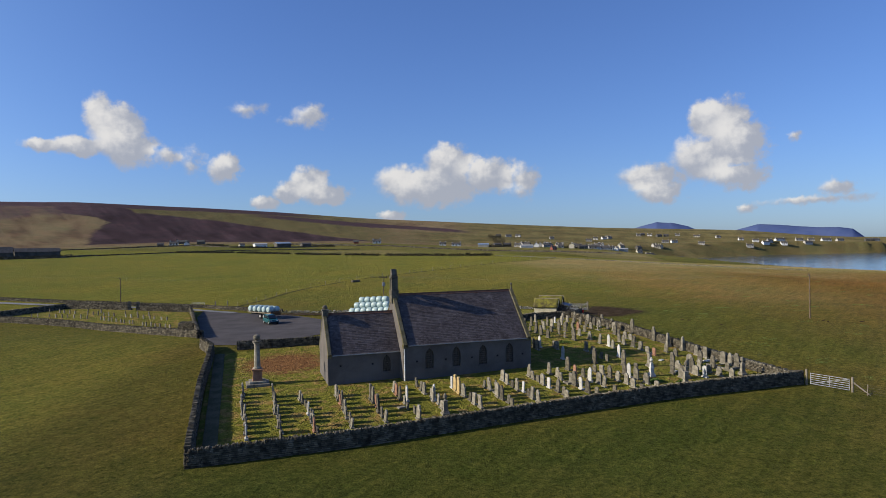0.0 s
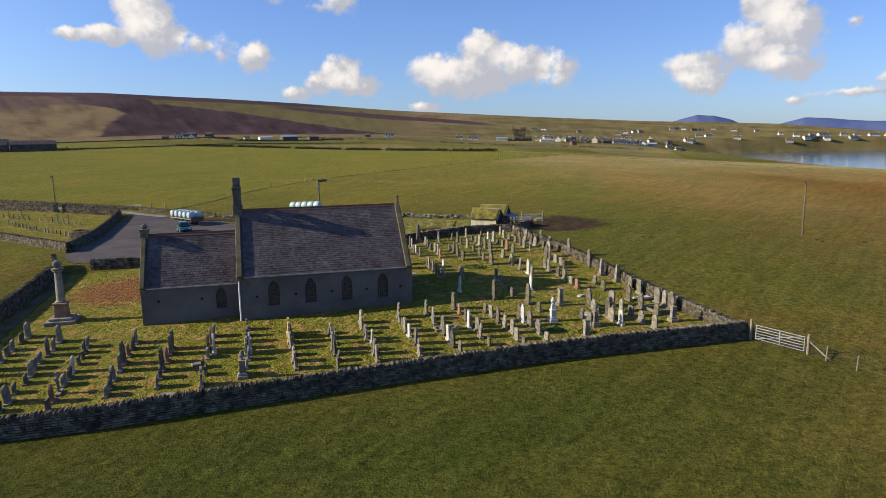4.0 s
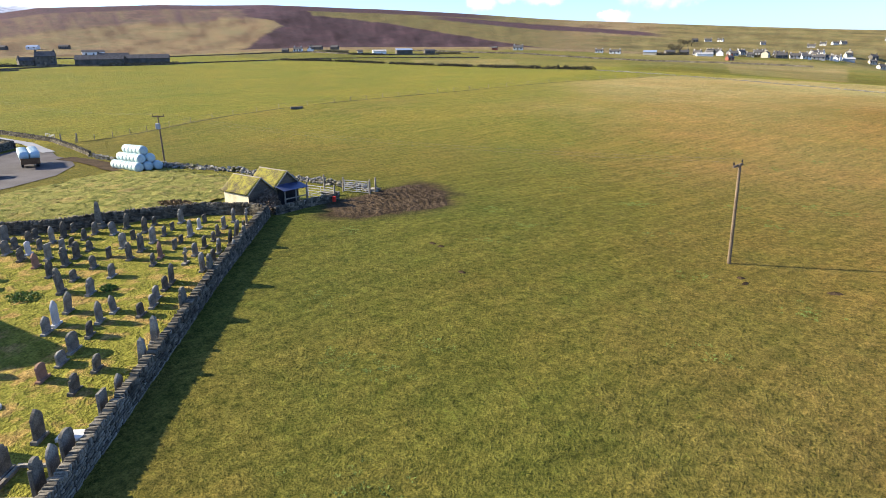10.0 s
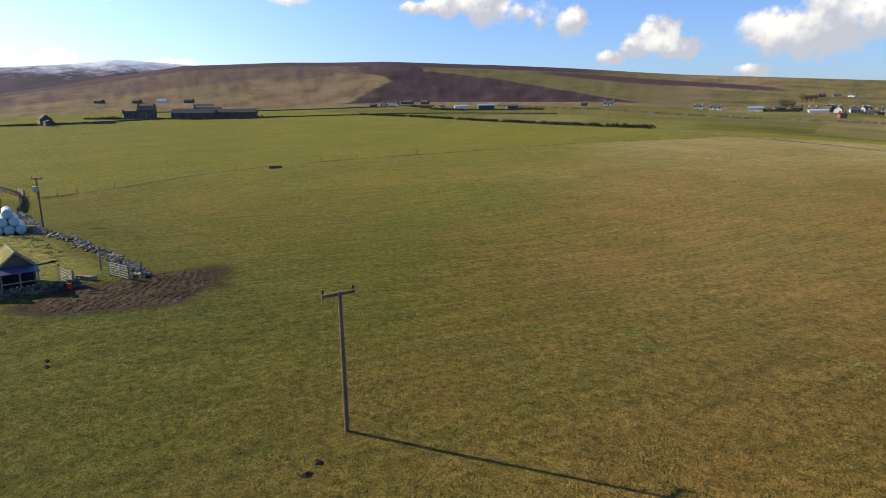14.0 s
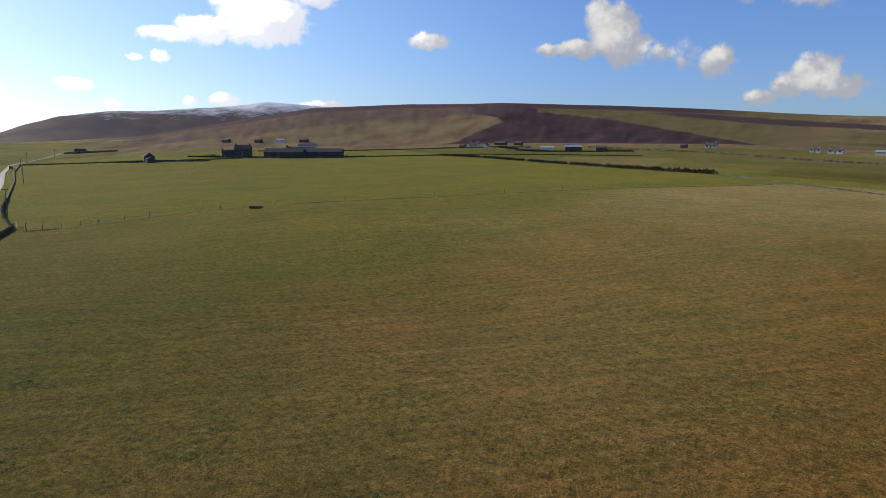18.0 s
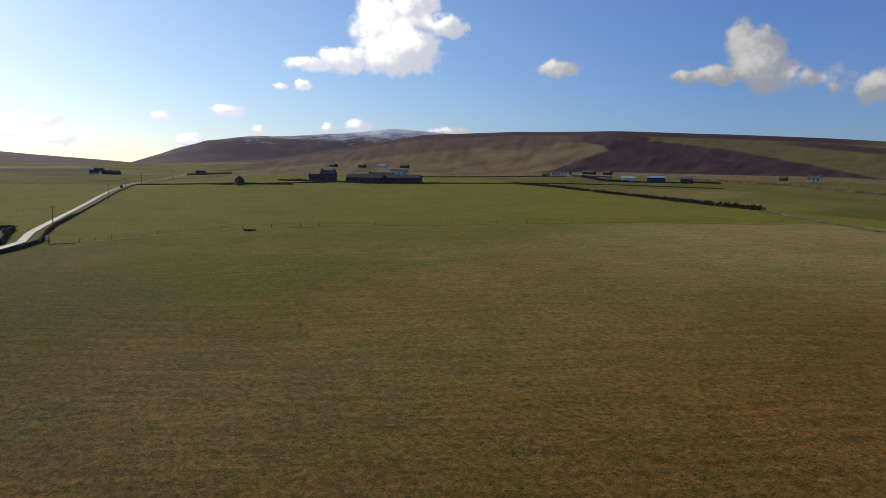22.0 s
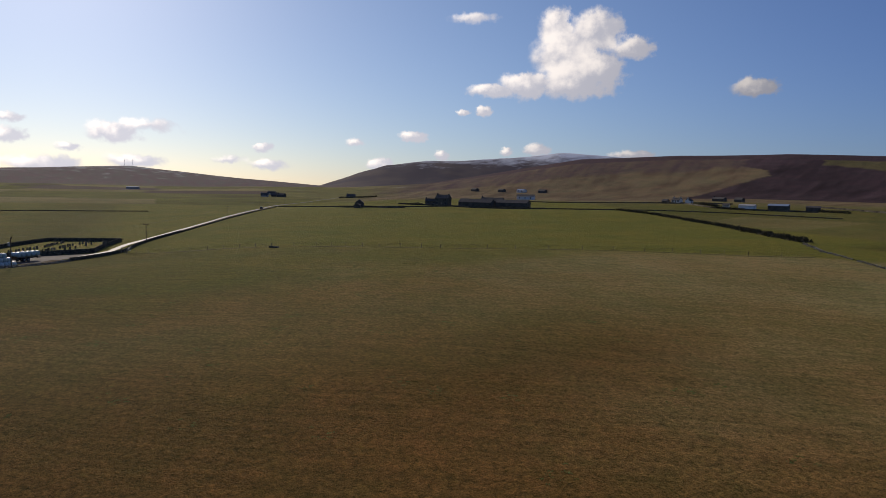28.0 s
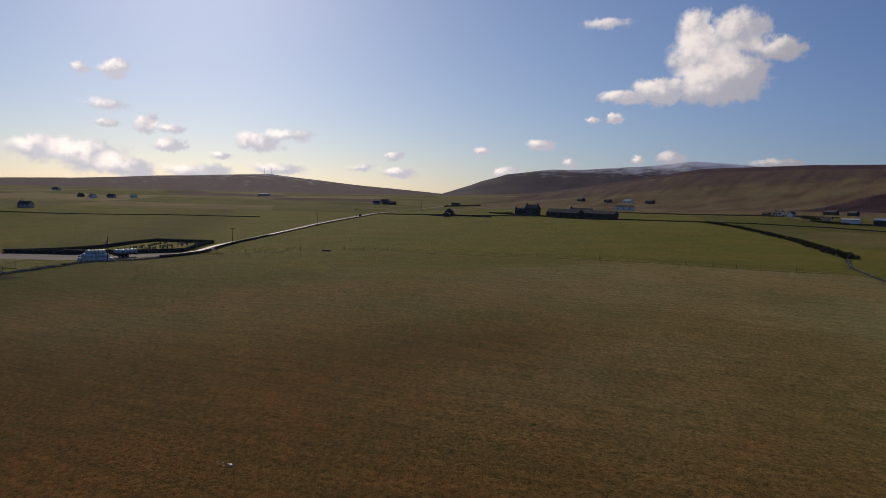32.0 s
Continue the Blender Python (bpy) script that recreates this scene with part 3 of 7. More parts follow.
        c = blend(c, MOOR * 1.25, smooth(r + wob, band0, band0 + 10) * (1 - smooth(r + wob, band1 - 5, band1 + 8)) * smooth(az, 0, 3) * (1 - smooth(az, 19, 22)))
        c = blend(c, MOOR * 1.2, smooth(r + wob, 1085, 1100) * smooth(az, 13, 18))
        brow = ramp(az, [(32, 945), (36, 978), (38, 980), (40, 935), (45, 944), (52, 880), (60, 800), (70, 760)])
        c = blend(c, MOOR * 1.75, (0.62 + 0.35 * n3) * smooth(r + 1.0 * wob, brow - 20, brow + 25) * smooth(az, 32.5, 34) * (1 - smooth(az, 66, 76)))
        c = blend(c, HILL_GREEN * (1.2 + 0.5 * n1 + 0.3 * n3), (1 - smooth(az, 4, 12)) * smooth(r, 560, 700) * (1 - smooth(r, 880, 925) * smooth(az, 0, 3)))
        if az > 62:
            fields = noise.cell((x * 0.004 + 0.2 * n1, y * 0.0065, 1.0))
            # far field colours, brightened for the haze over the plain
            c = blend(c, blend(GREEN * 1.5 + 0.012, PALE * 1.55, 0.25 + 0.75 * fields), smooth(r, 330, 480) * smooth(az, 62, 70))
            c = c * (0.86 + 0.3 * n1 - 0.5 * smooth(noise.noise((x * 0.0022, y * 0.006, 8.0)), 0.15, 0.3) * smooth(r, 600, 800))
            for x0, x1, y0, y1 in ((-1050, -860, 0, 150), (-830, -740, 150, 300), (-330, -312, 182, 203)):
                c = blend(c, MOOR * 1.3, 0.85 * smooth(x, x0 - 12, x0) * (1 - smooth(x, x1, x1 + 12)) * smooth(y, y0 - 20, y0) * (1 - smooth(y, y1, y1 + 20)))
            # the western hill's pale grey has haze mixed into its colour
            c = blend(c, blend(np.array((0.118, 0.100, 0.102)), MOOR * 2.3, min(1, max(0, 0.5 + n3))), smooth(r, 1200, 1800))
            c = blend(c, np.array((0.50, 0.54, 0.60)), 0.8 * smooth(lie(x, y) + 60 * n1, 62, 125))
    return c


def build_ground():
    # fine columns over the fields and hills, coarse ones behind
    ways = [-34 + 0.26 * k for k in range(560)]
    ways += [112 + 1.6 * k for k in range(134)]
    turns, radii = len(ways), [0.0]
    while radii[-1] < 4900:
        r = radii[-1]
        radii.append(r + max(1.5, r * (0.0125 if 560 < r < 1250 else 0.022)))
    verts, tones = [], []
    for r in radii[1:]:
        for k in range(turns):
            a = radians(ways[k])
            x, y = 60 - r * math.sin(a), 90 + r * math.cos(a)
            verts.append((x, y, lie(x, y)))
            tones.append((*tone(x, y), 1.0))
    verts.append((60, 90, lie(60, 90)))
    tones.append((*tone(60, 90), 1.0))
    faces = [(len(verts) - 1, (k), (k + 1) % turns) for k in range(turns)]
    for i in range(len(radii) - 2):
        for k in range(turns):
            j = (k + 1) % turns
            faces.append((i * turns + k, (i + 1) * turns + k, (i + 1) * turns + j, i * turns + j))
    me = bpy.data.meshes.new("ground")
    me.from_pydata(verts, [], faces)
    layer = me.color_attributes.new("tone", "FLOAT_COLOR", "POINT")
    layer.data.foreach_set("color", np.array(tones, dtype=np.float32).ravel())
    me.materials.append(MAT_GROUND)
    for p in me.polygons:
        p.use_smooth = True
    return tagged(new("ground", me), "rough winter pasture rising to brown moorland hills", "ground", kind="structure")


ground = build_ground()


def draped(name, outline, material, lift=0.03, grid=1.5, label="", category="", parent=None):
    """A sheet that lies on the ground inside an outline of (x, y)."""
    xs, ys = [p[0] for p in outline], [p[1] for p in outline]
    bm = bmesh.new()
    edge = [bm.verts.new((x, y, 0)) for x, y in outline]
    bm.faces.new(edge)
    span = max(max(xs) - min(xs), max(ys) - min(ys))
    for axis, lo, hi in ((0, min(xs), max(xs)), (1, min(ys), max(ys))):
        v = lo + grid
        while v < hi:
            co, no = Vector((0, 0, 0)), Vector((0, 0, 0))
            co[axis], no[axis] = v, 1
            bmesh.ops.bisect_plane(bm, geom=bm.verts[:] + bm.edges[:] + bm.faces[:], plane_co=co, plane_no=no)
            v += grid
    for v in bm.verts:
        v.co.z = lie(v.co.x, v.co.y) + lift
    bmesh.ops.recalc_face_normals(bm, faces=bm.faces[:])
    if bm.faces and sum(f.normal.z for f in bm.faces) < 0:
        bmesh.ops.reverse_faces(bm, faces=bm.faces[:])
    ob = part(name, bm, material, parent, smooth=True)
    return tagged(ob, label, category, kind="structure")


def ring(x, y, rx, ry, turn=0.0, count=28, wobble=0.15, seed=1):
    rnd = random.Random(seed)
    out = []
    for k in range(count):
        a = 2 * math.pi * k / count
        f = 1 + rnd.uniform(-wobble, wobble)
        u, v = rx * f * math.cos(a), ry * f * math.sin(a)
        c, s = math.cos(radians(turn)), math.sin(radians(turn))
        out.append((x + u * c - v * s, y + u * s + v * c))
    return out


# the bay
def build_water():
    m = Nodes("sea_water", 0.12, 0.5)
    mat = m.done((0.03, 0.06, 0.10), m.noise(0.25, 4, stretch=(1.0, 0.5, 1.0)), 0.12, 0.3)
    bm = bmesh.new()
    box(bm, 120, 4600, -2000, 1900, SEA - 1.5, SEA)
    ob = part("water", bm, mat)
    tagged(ob, "calm pale blue water of a sea bay", "sea", kind="structure")


build_water()

# the churchyard lawn inside its walls
lawn = draped("churchyard_lawn", [tuple(yard(*p)) for p in ((-33.9, -19.7), (20.9, -19.6), (19.4, 20.8), (17.8, 21.5), (13.6, 22.2), (9.7, 21.1), (5.8, 19.7), (2.5, 17.9), (-2.5, 17.4), (-8, 16.9), (-13, 16.9), (-33.2, 17.0))], MAT_LAWN, 0.05, 2.0, "short bright green churchyard turf with bare straw-coloured graves", "lawn")


# ---- far hills ----
def far_hill(name, profile, distance, base, material, label, depth=500.0):
    """A range of hills that follows a skyline of (heading, height in degrees), seen over the plain."""
    bm = bmesh.new()
    rows = []
    n = 90
    a0, a1 = profile[0][0], profile[-1][0]
    for j in range(9):
        row = []
        f = j / 8
        for k in range(n + 1):
            a = a0 + (a1 - a0) * k / n
            e = ramp(a, profile)
            e += 0.04 * noise.noise((a * 0.9, f * 2, 5.0)) * min(1, e)
            top = distance * math.tan(radians(e)) + 14
            g = f if f <= 0.75 else 1.5 - f
            r = distance + depth * (f / 0.75 - 1)
            z = base + (top - base) * smooth(g, -0.15, 0.75) * (1 if f <= 0.75 else 0.9)
            z += 0.05 * top * noise.noise((a * 0.5, f * 5, 2.0)) * math.sin(min(1, f / 0.75) * math.pi)
            row.append(bm.verts.new((100 - r * math.sin(radians(a)), 110 + r * math.cos(radians(a)), z)))
        rows.append(row)
    for p, q in zip(rows, rows[1:]):
        for k in range(n):
            bm.faces.new((p[k], p[k + 1], q[k + 1], q[k]))
    return tagged(part(name, bm, material, smooth=True), label, "hill", kind="structure")


def snow_hill_material():
    m = Nodes("snow_dusted_moor", 1.0, 0.05)
    geo = m.t.nodes.new("ShaderNodeSeparateXYZ")
    m.put(m.co, geo.inputs[0])
    n = m.noise(0.011, 6, 0.75)
    c = m.mix(m.step(m.noise(0.004, 4), 0.4, 0.6), (0.050, 0.044, 0.060), (0.084, 0.069, 0.070))
    snow = m.step(m.math("ADD", geo.outputs[2], m.math("MULTIPLY", m.math("SUBTRACT", n, 0.5), 190.0)), 150.0, 215.0)
    return m.done(m.mix(snow, c, (0.50, 0.55, 0.63)))


MAT_SNOW = snow_hill_material()
# the islands' blue is distance haze put into their colour
MAT_BLUE_HILL = rough_mat("haze_blue_hill", (0.055, 0.085, 0.20), (0.075, 0.105, 0.22), 0.004, 0.02, bump=0.0)
far_hill("backdrop_snow_hill", [(78, -0.2), (75, 0.75), (73, 1.5), (70.5, 2.25), (67, 2.72), (64, 2.78), (62, 2.95), (58, 3.25), (55.5, 3.62), (52, 3.4), (48, 3.1), (40, 2.4)], 3600, 18, MAT_SNOW, "dark moorland hill with a dusting of snow on its top", 900)
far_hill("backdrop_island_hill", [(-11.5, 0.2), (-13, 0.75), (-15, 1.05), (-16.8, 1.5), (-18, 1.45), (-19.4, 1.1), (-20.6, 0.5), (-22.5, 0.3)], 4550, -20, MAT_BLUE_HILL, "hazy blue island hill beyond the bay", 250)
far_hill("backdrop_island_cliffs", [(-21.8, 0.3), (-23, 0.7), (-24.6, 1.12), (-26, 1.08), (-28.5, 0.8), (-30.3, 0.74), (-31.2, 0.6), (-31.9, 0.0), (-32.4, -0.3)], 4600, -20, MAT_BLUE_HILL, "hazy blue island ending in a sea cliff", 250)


# ---- dry stone walls ----
WALL_STONES = []
for k in range(6):
    rnd = random.Random(40 + k)
    bm = bmesh.new()
    vs = box(bm, -0.5, 0.5, -0.5, 0.5, -0.5, 0.5)
    for v in vs:
        v.co += Vector((rnd.uniform(-0.09, 0.09), rnd.uniform(-0.06, 0.06), rnd.uniform(-0.1, 0.1)))
    bmesh.ops.bevel(bm, geom=bm.edges[:], offset=0.09, segments=1, affect="EDGES")
    me = bpy.data.meshes.new("stone")
    bm.to_mesh(me)
    bm.free()
    me.materials.append(MAT_WALL_STONE)
    WALL_STONES.append(me)


class Heap:
    """Many small solids gathered into one mesh."""

    def __init__(self):
        self.v, self.f = [], []

    def add(self, me, m):
        n = len(self.v)
        self.v += [tuple(m @ v.co) for v in me.vertices]
        self.f += [tuple(n + i for i in p.vertices) for p in me.polygons]

    def done(self, name, material, parent=None, kind="stuff"):
        me = bpy.data.meshes.new(name)
        me.from_pydata(self.v, [], self.f)
        me.materials.append(material)
        ob = new(name, me)
        ob.parent = parent
        return tagged(ob, kind=kind)


def dry_wall(name, line, tall, thick=0.55, label="", faces=True, coping=True, single=0, seed=0, height=0.125, length=0.32):
    """A dry stone wall along a line of (x, y): a dark core, faces of rough courses and upright coping stones."""
    rnd = random.Random(seed)
    wall = thing(name, (0, 0, 0), 0, label, "wall", kind="structure")
    core, heap, loose = bmesh.new(), Heap(), []
    for (xa, ya), (xb, yb) in zip(line, line[1:]):
        a, b = Vector((xa, ya)), Vector((xb, yb))
        along = (b - a).normalized()
        side = Vector((-along.y, along.x))
        run = (b - a).length
        n = max(1, round(run / 1.6))
        turn = math.atan2(along.y, along.x)
        for k in range(n):
            p, q = a + along * run * k / n, a + along * run * (k + 1) / n
            zp, zq = lie(*p), lie(*q)
            vs = []
            for pt, z in ((p, zp), (q, zq)):
                for f, up in ((1, -0.3), (-1, -0.3), (-0.8, tall), (0.8, tall)):
                    w = pt + side * f * (thick / 2 - (0.06 if faces else 0.0))
                    vs.append(core.verts.new((w.x, w.y, z + up - (0.05 if coping else 0))))
            for f in ((3, 2, 1, 0), (4, 5, 6, 7), (0, 1, 5, 4), (1, 2, 6, 5), (2, 3, 7, 6), (3, 0, 4, 7)):
                core.faces.new([vs[i] for i in f])
        if faces:
            rows = int(tall / height)
            for s in (1, -1):
                for i in range(rows):
                    x = rnd.uniform(0, length)
                    while x < run:
                        w = length * rnd.uniform(0.5, 1.5)
                        h = height * rnd.uniform(0.8, 1.05)
                        pt = a + along * (x + w / 2)
                        z = lie(*pt) + (i + 0.5) * tall / rows - 0.02
                        lean = thick / 2 * (1 - 0.2 * i / rows) - 0.07 + rnd.uniform(-0.025, 0.03)
                        o = pt + side * s * lean
                        m = Matrix.Translation((o.x, o.y, z)) @ Matrix.Rotation(turn, 4, "Z") @ Matrix.Rotation(rnd.uniform(-0.04, 0.04), 4, "Y") @ Matrix.Diagonal((w * 0.97, 0.2, h * 0.96, 1))
                        loose.append((m, s))
                        x += w
        if coping:
            x = 0.0
            while x < run:
                w = rnd.uniform(0.06, 0.15)
                pt = a + along * (x + w / 2)
                h = rnd.uniform(0.17, 0.31)
                m = Matrix.Translation((pt.x, pt.y, lie(*pt) + tall + h / 2 - 0.07)) @ Matrix.Rotation(turn, 4, "Z") @ Matrix.Rotation(rnd.uniform(-0.3, 0.3), 4, "Y") @ Matrix.Diagonal((w, thick * rnd.uniform(0.7, 0.95), h, 1))
                loose.append((m, 0))
                x += w
    part("core", core, MAT_WALL_CORE if faces else MAT_WALL_ROWS, wall)
    left = single
    for m, s in loose:
        me = rnd.choice(WALL_STONES)
        if left > 0 and s <= 0 and rnd.random() < 0.8:
            ob = new("stone", me)
            ob.parent, ob.matrix_local = wall, m
            left -= 1
        else:
            heap.add(me, m)
    if heap.v:
        tagged(heap.done("stonework", MAT_WALL_ROWS, wall), kind="stuff")
    return wall


dry_wall("wall_south", [tuple(yard(*p)) for p in ((21.1, -20.2), (8, -20.0), (-6, -20.1), (-22, -20.6), (-34.1, -20.0))], 1.12, label="dark dry stone churchyard wall with upright coping stones", seed=1, single=300)
dry_wall("wall_east", [tuple(yard(*p)) for p in ((20.9, -19.8), (20.35, -8.0), (20.1, 0.0), (19.3, 20.8))], 0.86, label="sunlit dry stone churchyard wall with rough coping", seed=2, single=300)
dry_wall("wall_north", [tuple(yard(*p)) for p in ((19.2, 20.9), (17.8, 21.6), (13.6, 22.3), (9.7, 21.2), (5.8, 19.9), (2.5, 18.1), (-2.5, 17.6), (-8, 17.1), (-13, 16.8))], 0.88, label="low dry stone wall behind the graves", seed=3)
dry_wall("wall_west", [tuple(yard(*p)) for p in ((-34.2, -19.6), (-34.0, 0.0), (-33.2, 17.0), (-34.5, 21.5))], 1.3, label="long dry stone wall down the west of the churchyard", seed=4)


# ---- the kirk ----
MAT_LEAD = rough_mat("window_lead", (0.05, 0.05, 0.05), (0.08, 0.08, 0.078), rough=0.7)


def build_kirk():
    kirk = thing("kirk", (YARD.x, YARD.y, -1.45), YARD_TURN, "grey harled stone church with steep slate roofs and a bellcote", "church")
    length, half, eave, top = 14.34, 4.42, 3.88, 8.62
    small, shalf, seave, stop_ = 7.47, 3.01, 3.16, 6.85
    low = -0.6

    def arch(cx, sill, width, tall, n=5):
        """A pointed window's outline in x and z."""
        spring = sill + tall - width * 0.9
        pts = [(cx - width / 2, sill), (cx + width / 2, sill), (cx + width / 2, spring)]
        for k in range(1, n):
            a = k / n * radians(64)
            pts.append((cx - width / 2 + width * math.cos(a), spring + width * math.sin(a)))
        pts.append((cx, sill + tall))
        for k in range(n - 1, 0, -1):
            a = k / n * radians(64)
            pts.append((cx + width / 2 - width * math.cos(a), spring + width * math.sin(a)))
        pts.append((cx - width / 2, spring))
        return pts

    def wall_sheet(x0, x1, z0, z1, holes, y, back):
        """A long wall with openings cut through it, from y to back."""
        bm = bmesh.new()
        rings = [[(x0, z0), (x1, z0), (x1, z1), (x0, z1)]] + holes
        edges = []
        for r in rings:
            vs = [bm.verts.new((x, y, z)) for x, z in r]
            edges += [bm.edges.new((vs[i], vs[(i + 1) % len(vs)])) for i in range(len(vs))]
        bmesh.ops.triangle_fill(bm, edges=edges, use_beauty=True, normal=(0, -1, 0))
        out = bmesh.ops.extrude_face_region(bm, geom=bm.faces[:])
        bmesh.ops.translate(bm, vec=(0, back - y, 0), verts=[g for g in out["geom"] if isinstance(g, bmesh.types.BMVert)])
        bmesh.ops.recalc_face_normals(bm, faces=bm.faces[:])
        return bm

    nave_windows = [arch(x, 1.25, 0.90, 2.1) for x in (-11.55, -8.6, -5.6, -2.55)]
    annex_windows = [arch(-length - 1.4, 1.0, 0.80, 1.75)]
    vents_n = [[(x - 0.11, 1.95), (x + 0.11, 1.95), (x + 0.11, 2.15), (x - 0.11, 2.15)] for x in (-12.9, -9.8, -6.85, -3.95, -1.0)]
    vents_a = [[(x - 0.1, 1.8), (x + 0.1, 1.8), (x + 0.1, 2.0), (x - 0.1, 2.0)] for x in (-length - 2.9, -length - 6.2)]
    part("front_wall", wall_sheet(-length + 0.5, -0.5, low, eave, nave_windows + vents_n, -half, -half + 0.6), MAT_HARL, kirk)
    part("back_wall", boxes((-length + 0.5, -0.5, half - 0.6, half, low, eave)), MAT_HARL, kirk)
    part("annex_front_wall", wall_sheet(-length - small + 0.45, -length, low, seave, annex_windows + vents_a, -shalf, -shalf + 0.5), MAT_HARL, kirk)
    part("annex_back_wall", boxes((-length - small + 0.45, -length, shalf - 0.5, shalf, low, seave)), MAT_HARL, kirk)

    def gable(h, ev, tp):
        return [(-h, low), (h, low), (h, ev), (0, tp), (-h, ev)]

    to_x = Matrix.Rotation(radians(90), 4, "Z")
    for nm, x0, x1, h, ev, tp in (("east_gable", -0.5, 0.0, half, eave, top), ("west_gable", -length, -length + 0.5, half, eave, top), ("annex_gable", -length - small, -length - small + 0.45, shalf, seave, stop_)):
        bm = bmesh.new()
        prism(bm, gable(h, ev, tp - 0.05), -x1, -x0, to_x)
        bmesh.ops.recalc_face_normals(bm, faces=bm.faces[:])
        part(nm, bm, MAT_HARL, kirk)
        rise, slope = tp - ev, math.hypot(h, tp - ev)
        for s in (1, -1):
            bm = bmesh.new()
            u = Vector((0, -s * h, rise)) / slope
            nrm = Vector((0, s * rise, h)) / slope
            a = Vector((0, s * h, ev)) - u * 0.25
            quad = [a, a + u * (slope + 0.25), a + u * (slope + 0.25) + nrm * 0.24, a + nrm * 0.24]
            vs = [bm.verts.new((x, q.y, q.z)) for x in (x0 - 0.03, x1 - 0.12) for q in quad]
            for f in ((3, 2, 1, 0), (4, 5, 6, 7), (0, 1, 5, 4), (1, 2, 6, 5), (2, 3, 7, 6), (3, 0, 4, 7)):
                bm.faces.new([vs[i] for i in f])
            bmesh.ops.recalc_face_normals(bm, faces=bm.faces[:])
            bmesh.ops.bevel(bm, geom=bm.edges[:], offset=0.03, segments=1, affect="EDGES")
            part("skew", bm, MAT_SKEW, kirk, "mossy sloping gable coping")
            bm = bmesh.new()
            box(bm, x0 - 0.05, x1 - 0.08, s * (h - 0.1) - 0.28, s * (h - 0.1) + 0.28, ev - 0.42, ev - 0.02)
            bmesh.ops.bevel(bm, geom=bm.edges[:], offset=0.04, segments=1, affect="EDGES")
            part("skew_block", bm, MAT_SKEW, kirk)

    # roofs: boards under overlapping courses of slate
    slate = bpy.data.meshes.new("slate")
    bm = bmesh.new()
    box(bm, -0.5, 0.5, 0.0, 1.0, 0.0, 1.0)
    bm.to_mesh(slate)
    bm.free()
    slate.materials.append(MAT_SLATE_PIECE)
    rnd = random.Random(5)
    for nm, xa, xb, h, ev, tp in (("nave_roof", -length + 0.5, -0.5, half, eave, top), ("annex_roof", -length - small + 0.45, -length, shalf, seave, stop_)):
        rise, slope = tp - ev, math.hypot(h, tp - ev)
        for s in (-1, 1):
            bm = bmesh.new()
            u = Vector((0, -s * h, rise)) / slope
            nrm = Vector((0, s * rise, h)) / slope
            a = Vector((0, s * h, ev)) - u * 0.2
            quad = [a - nrm * 0.1, a + u * (slope + 0.2) - nrm * 0.1, a + u * (slope + 0.2), a]
            vs = [bm.verts.new((x, q.y, q.z)) for x in (xa, xb) for q in quad]
            for f in ((3, 2, 1, 0), (4, 5, 6, 7), (0, 1, 5, 4), (1, 2, 6, 5), (2, 3, 7, 6), (3, 0, 4, 7)):
                bm.faces.new([vs[i] for i in f])
            bmesh.ops.recalc_face_normals(bm, faces=bm.faces[:])
            roof = part(nm, bm, MAT_DARK, kirk)
            heap = Heap()
            y, i = 0.0, 0
            across = Vector((1, 0, 0))
            pieces = 0
            while y < slope + 0.1:
                gauge = 0.23 - 0.08 * y / slope
                x = xa - rnd.uniform(0, 0.2)
                while x < xb - 0.05:
                    w = min(rnd.uniform(0.2, 0.38), xb - x)
                    x0 = max(x, xa)
                    w2 = x + w - x0
                    o = a + u * (y + rnd.uniform(-0.012, 0.012)) + nrm * (0.012 + rnd.uniform(0, 0.008))
                    tilt = 0.07 + rnd.uniform(-0.02, 0.02)
                    uu = (u - nrm * tilt).normalized()
                    nn = (nrm + u * tilt).normalized()
                    tall = gauge * 1.35
                    m = Matrix(((1, uu.x, nn.x, x0 + w2 / 2), (0, uu.y, nn.y, o.y + nrm.y * 0.025), (0, uu.z, nn.z, o.z + nrm.z * 0.025), (0, 0, 0, 1))) @ Matrix.Diagonal((w2 - 0.012, min(tall, slope + 0.2 - y), 0.018, 1))
                    if w2 > 0.06:
                        if s == -1 and nm == "nave_roof" and pieces < 300 and x > -9.0 and y > 1.0:
                            ob = new("slate", slate)
                            ob.parent = roof
                            ob.matrix_local = m
                            pieces += 1
                        else:
                            heap.add(slate, m)
                    x += w
                y += gauge
                i += 1
            heap.done("slating", MAT_SLATE, roof)
        # ridge tiles with a crested edge
        x = xa
        while x < xb - 0.05:
            w = min(0.45, xb - x)
            bm = bmesh.new()
            prism(bm, [(-0.16, -0.12), (-0.03, 0.04), (-0.03, 0.12), (0.03, 0.12), (0.03, 0.04), (0.16, -0.12), (0.12, -0.16), (-0.12, -0.16)], x + 0.004, x + w - 0.004, Matrix.Translation((0, 0, tp + 0.06)) @ Matrix.Rotation(radians(-90), 4, "Z"))
            bmesh.ops.recalc_face_normals(bm, faces=bm.faces[:])
            part("ridge_tile", bm, MAT_RIDGE, kirk)
            x += w

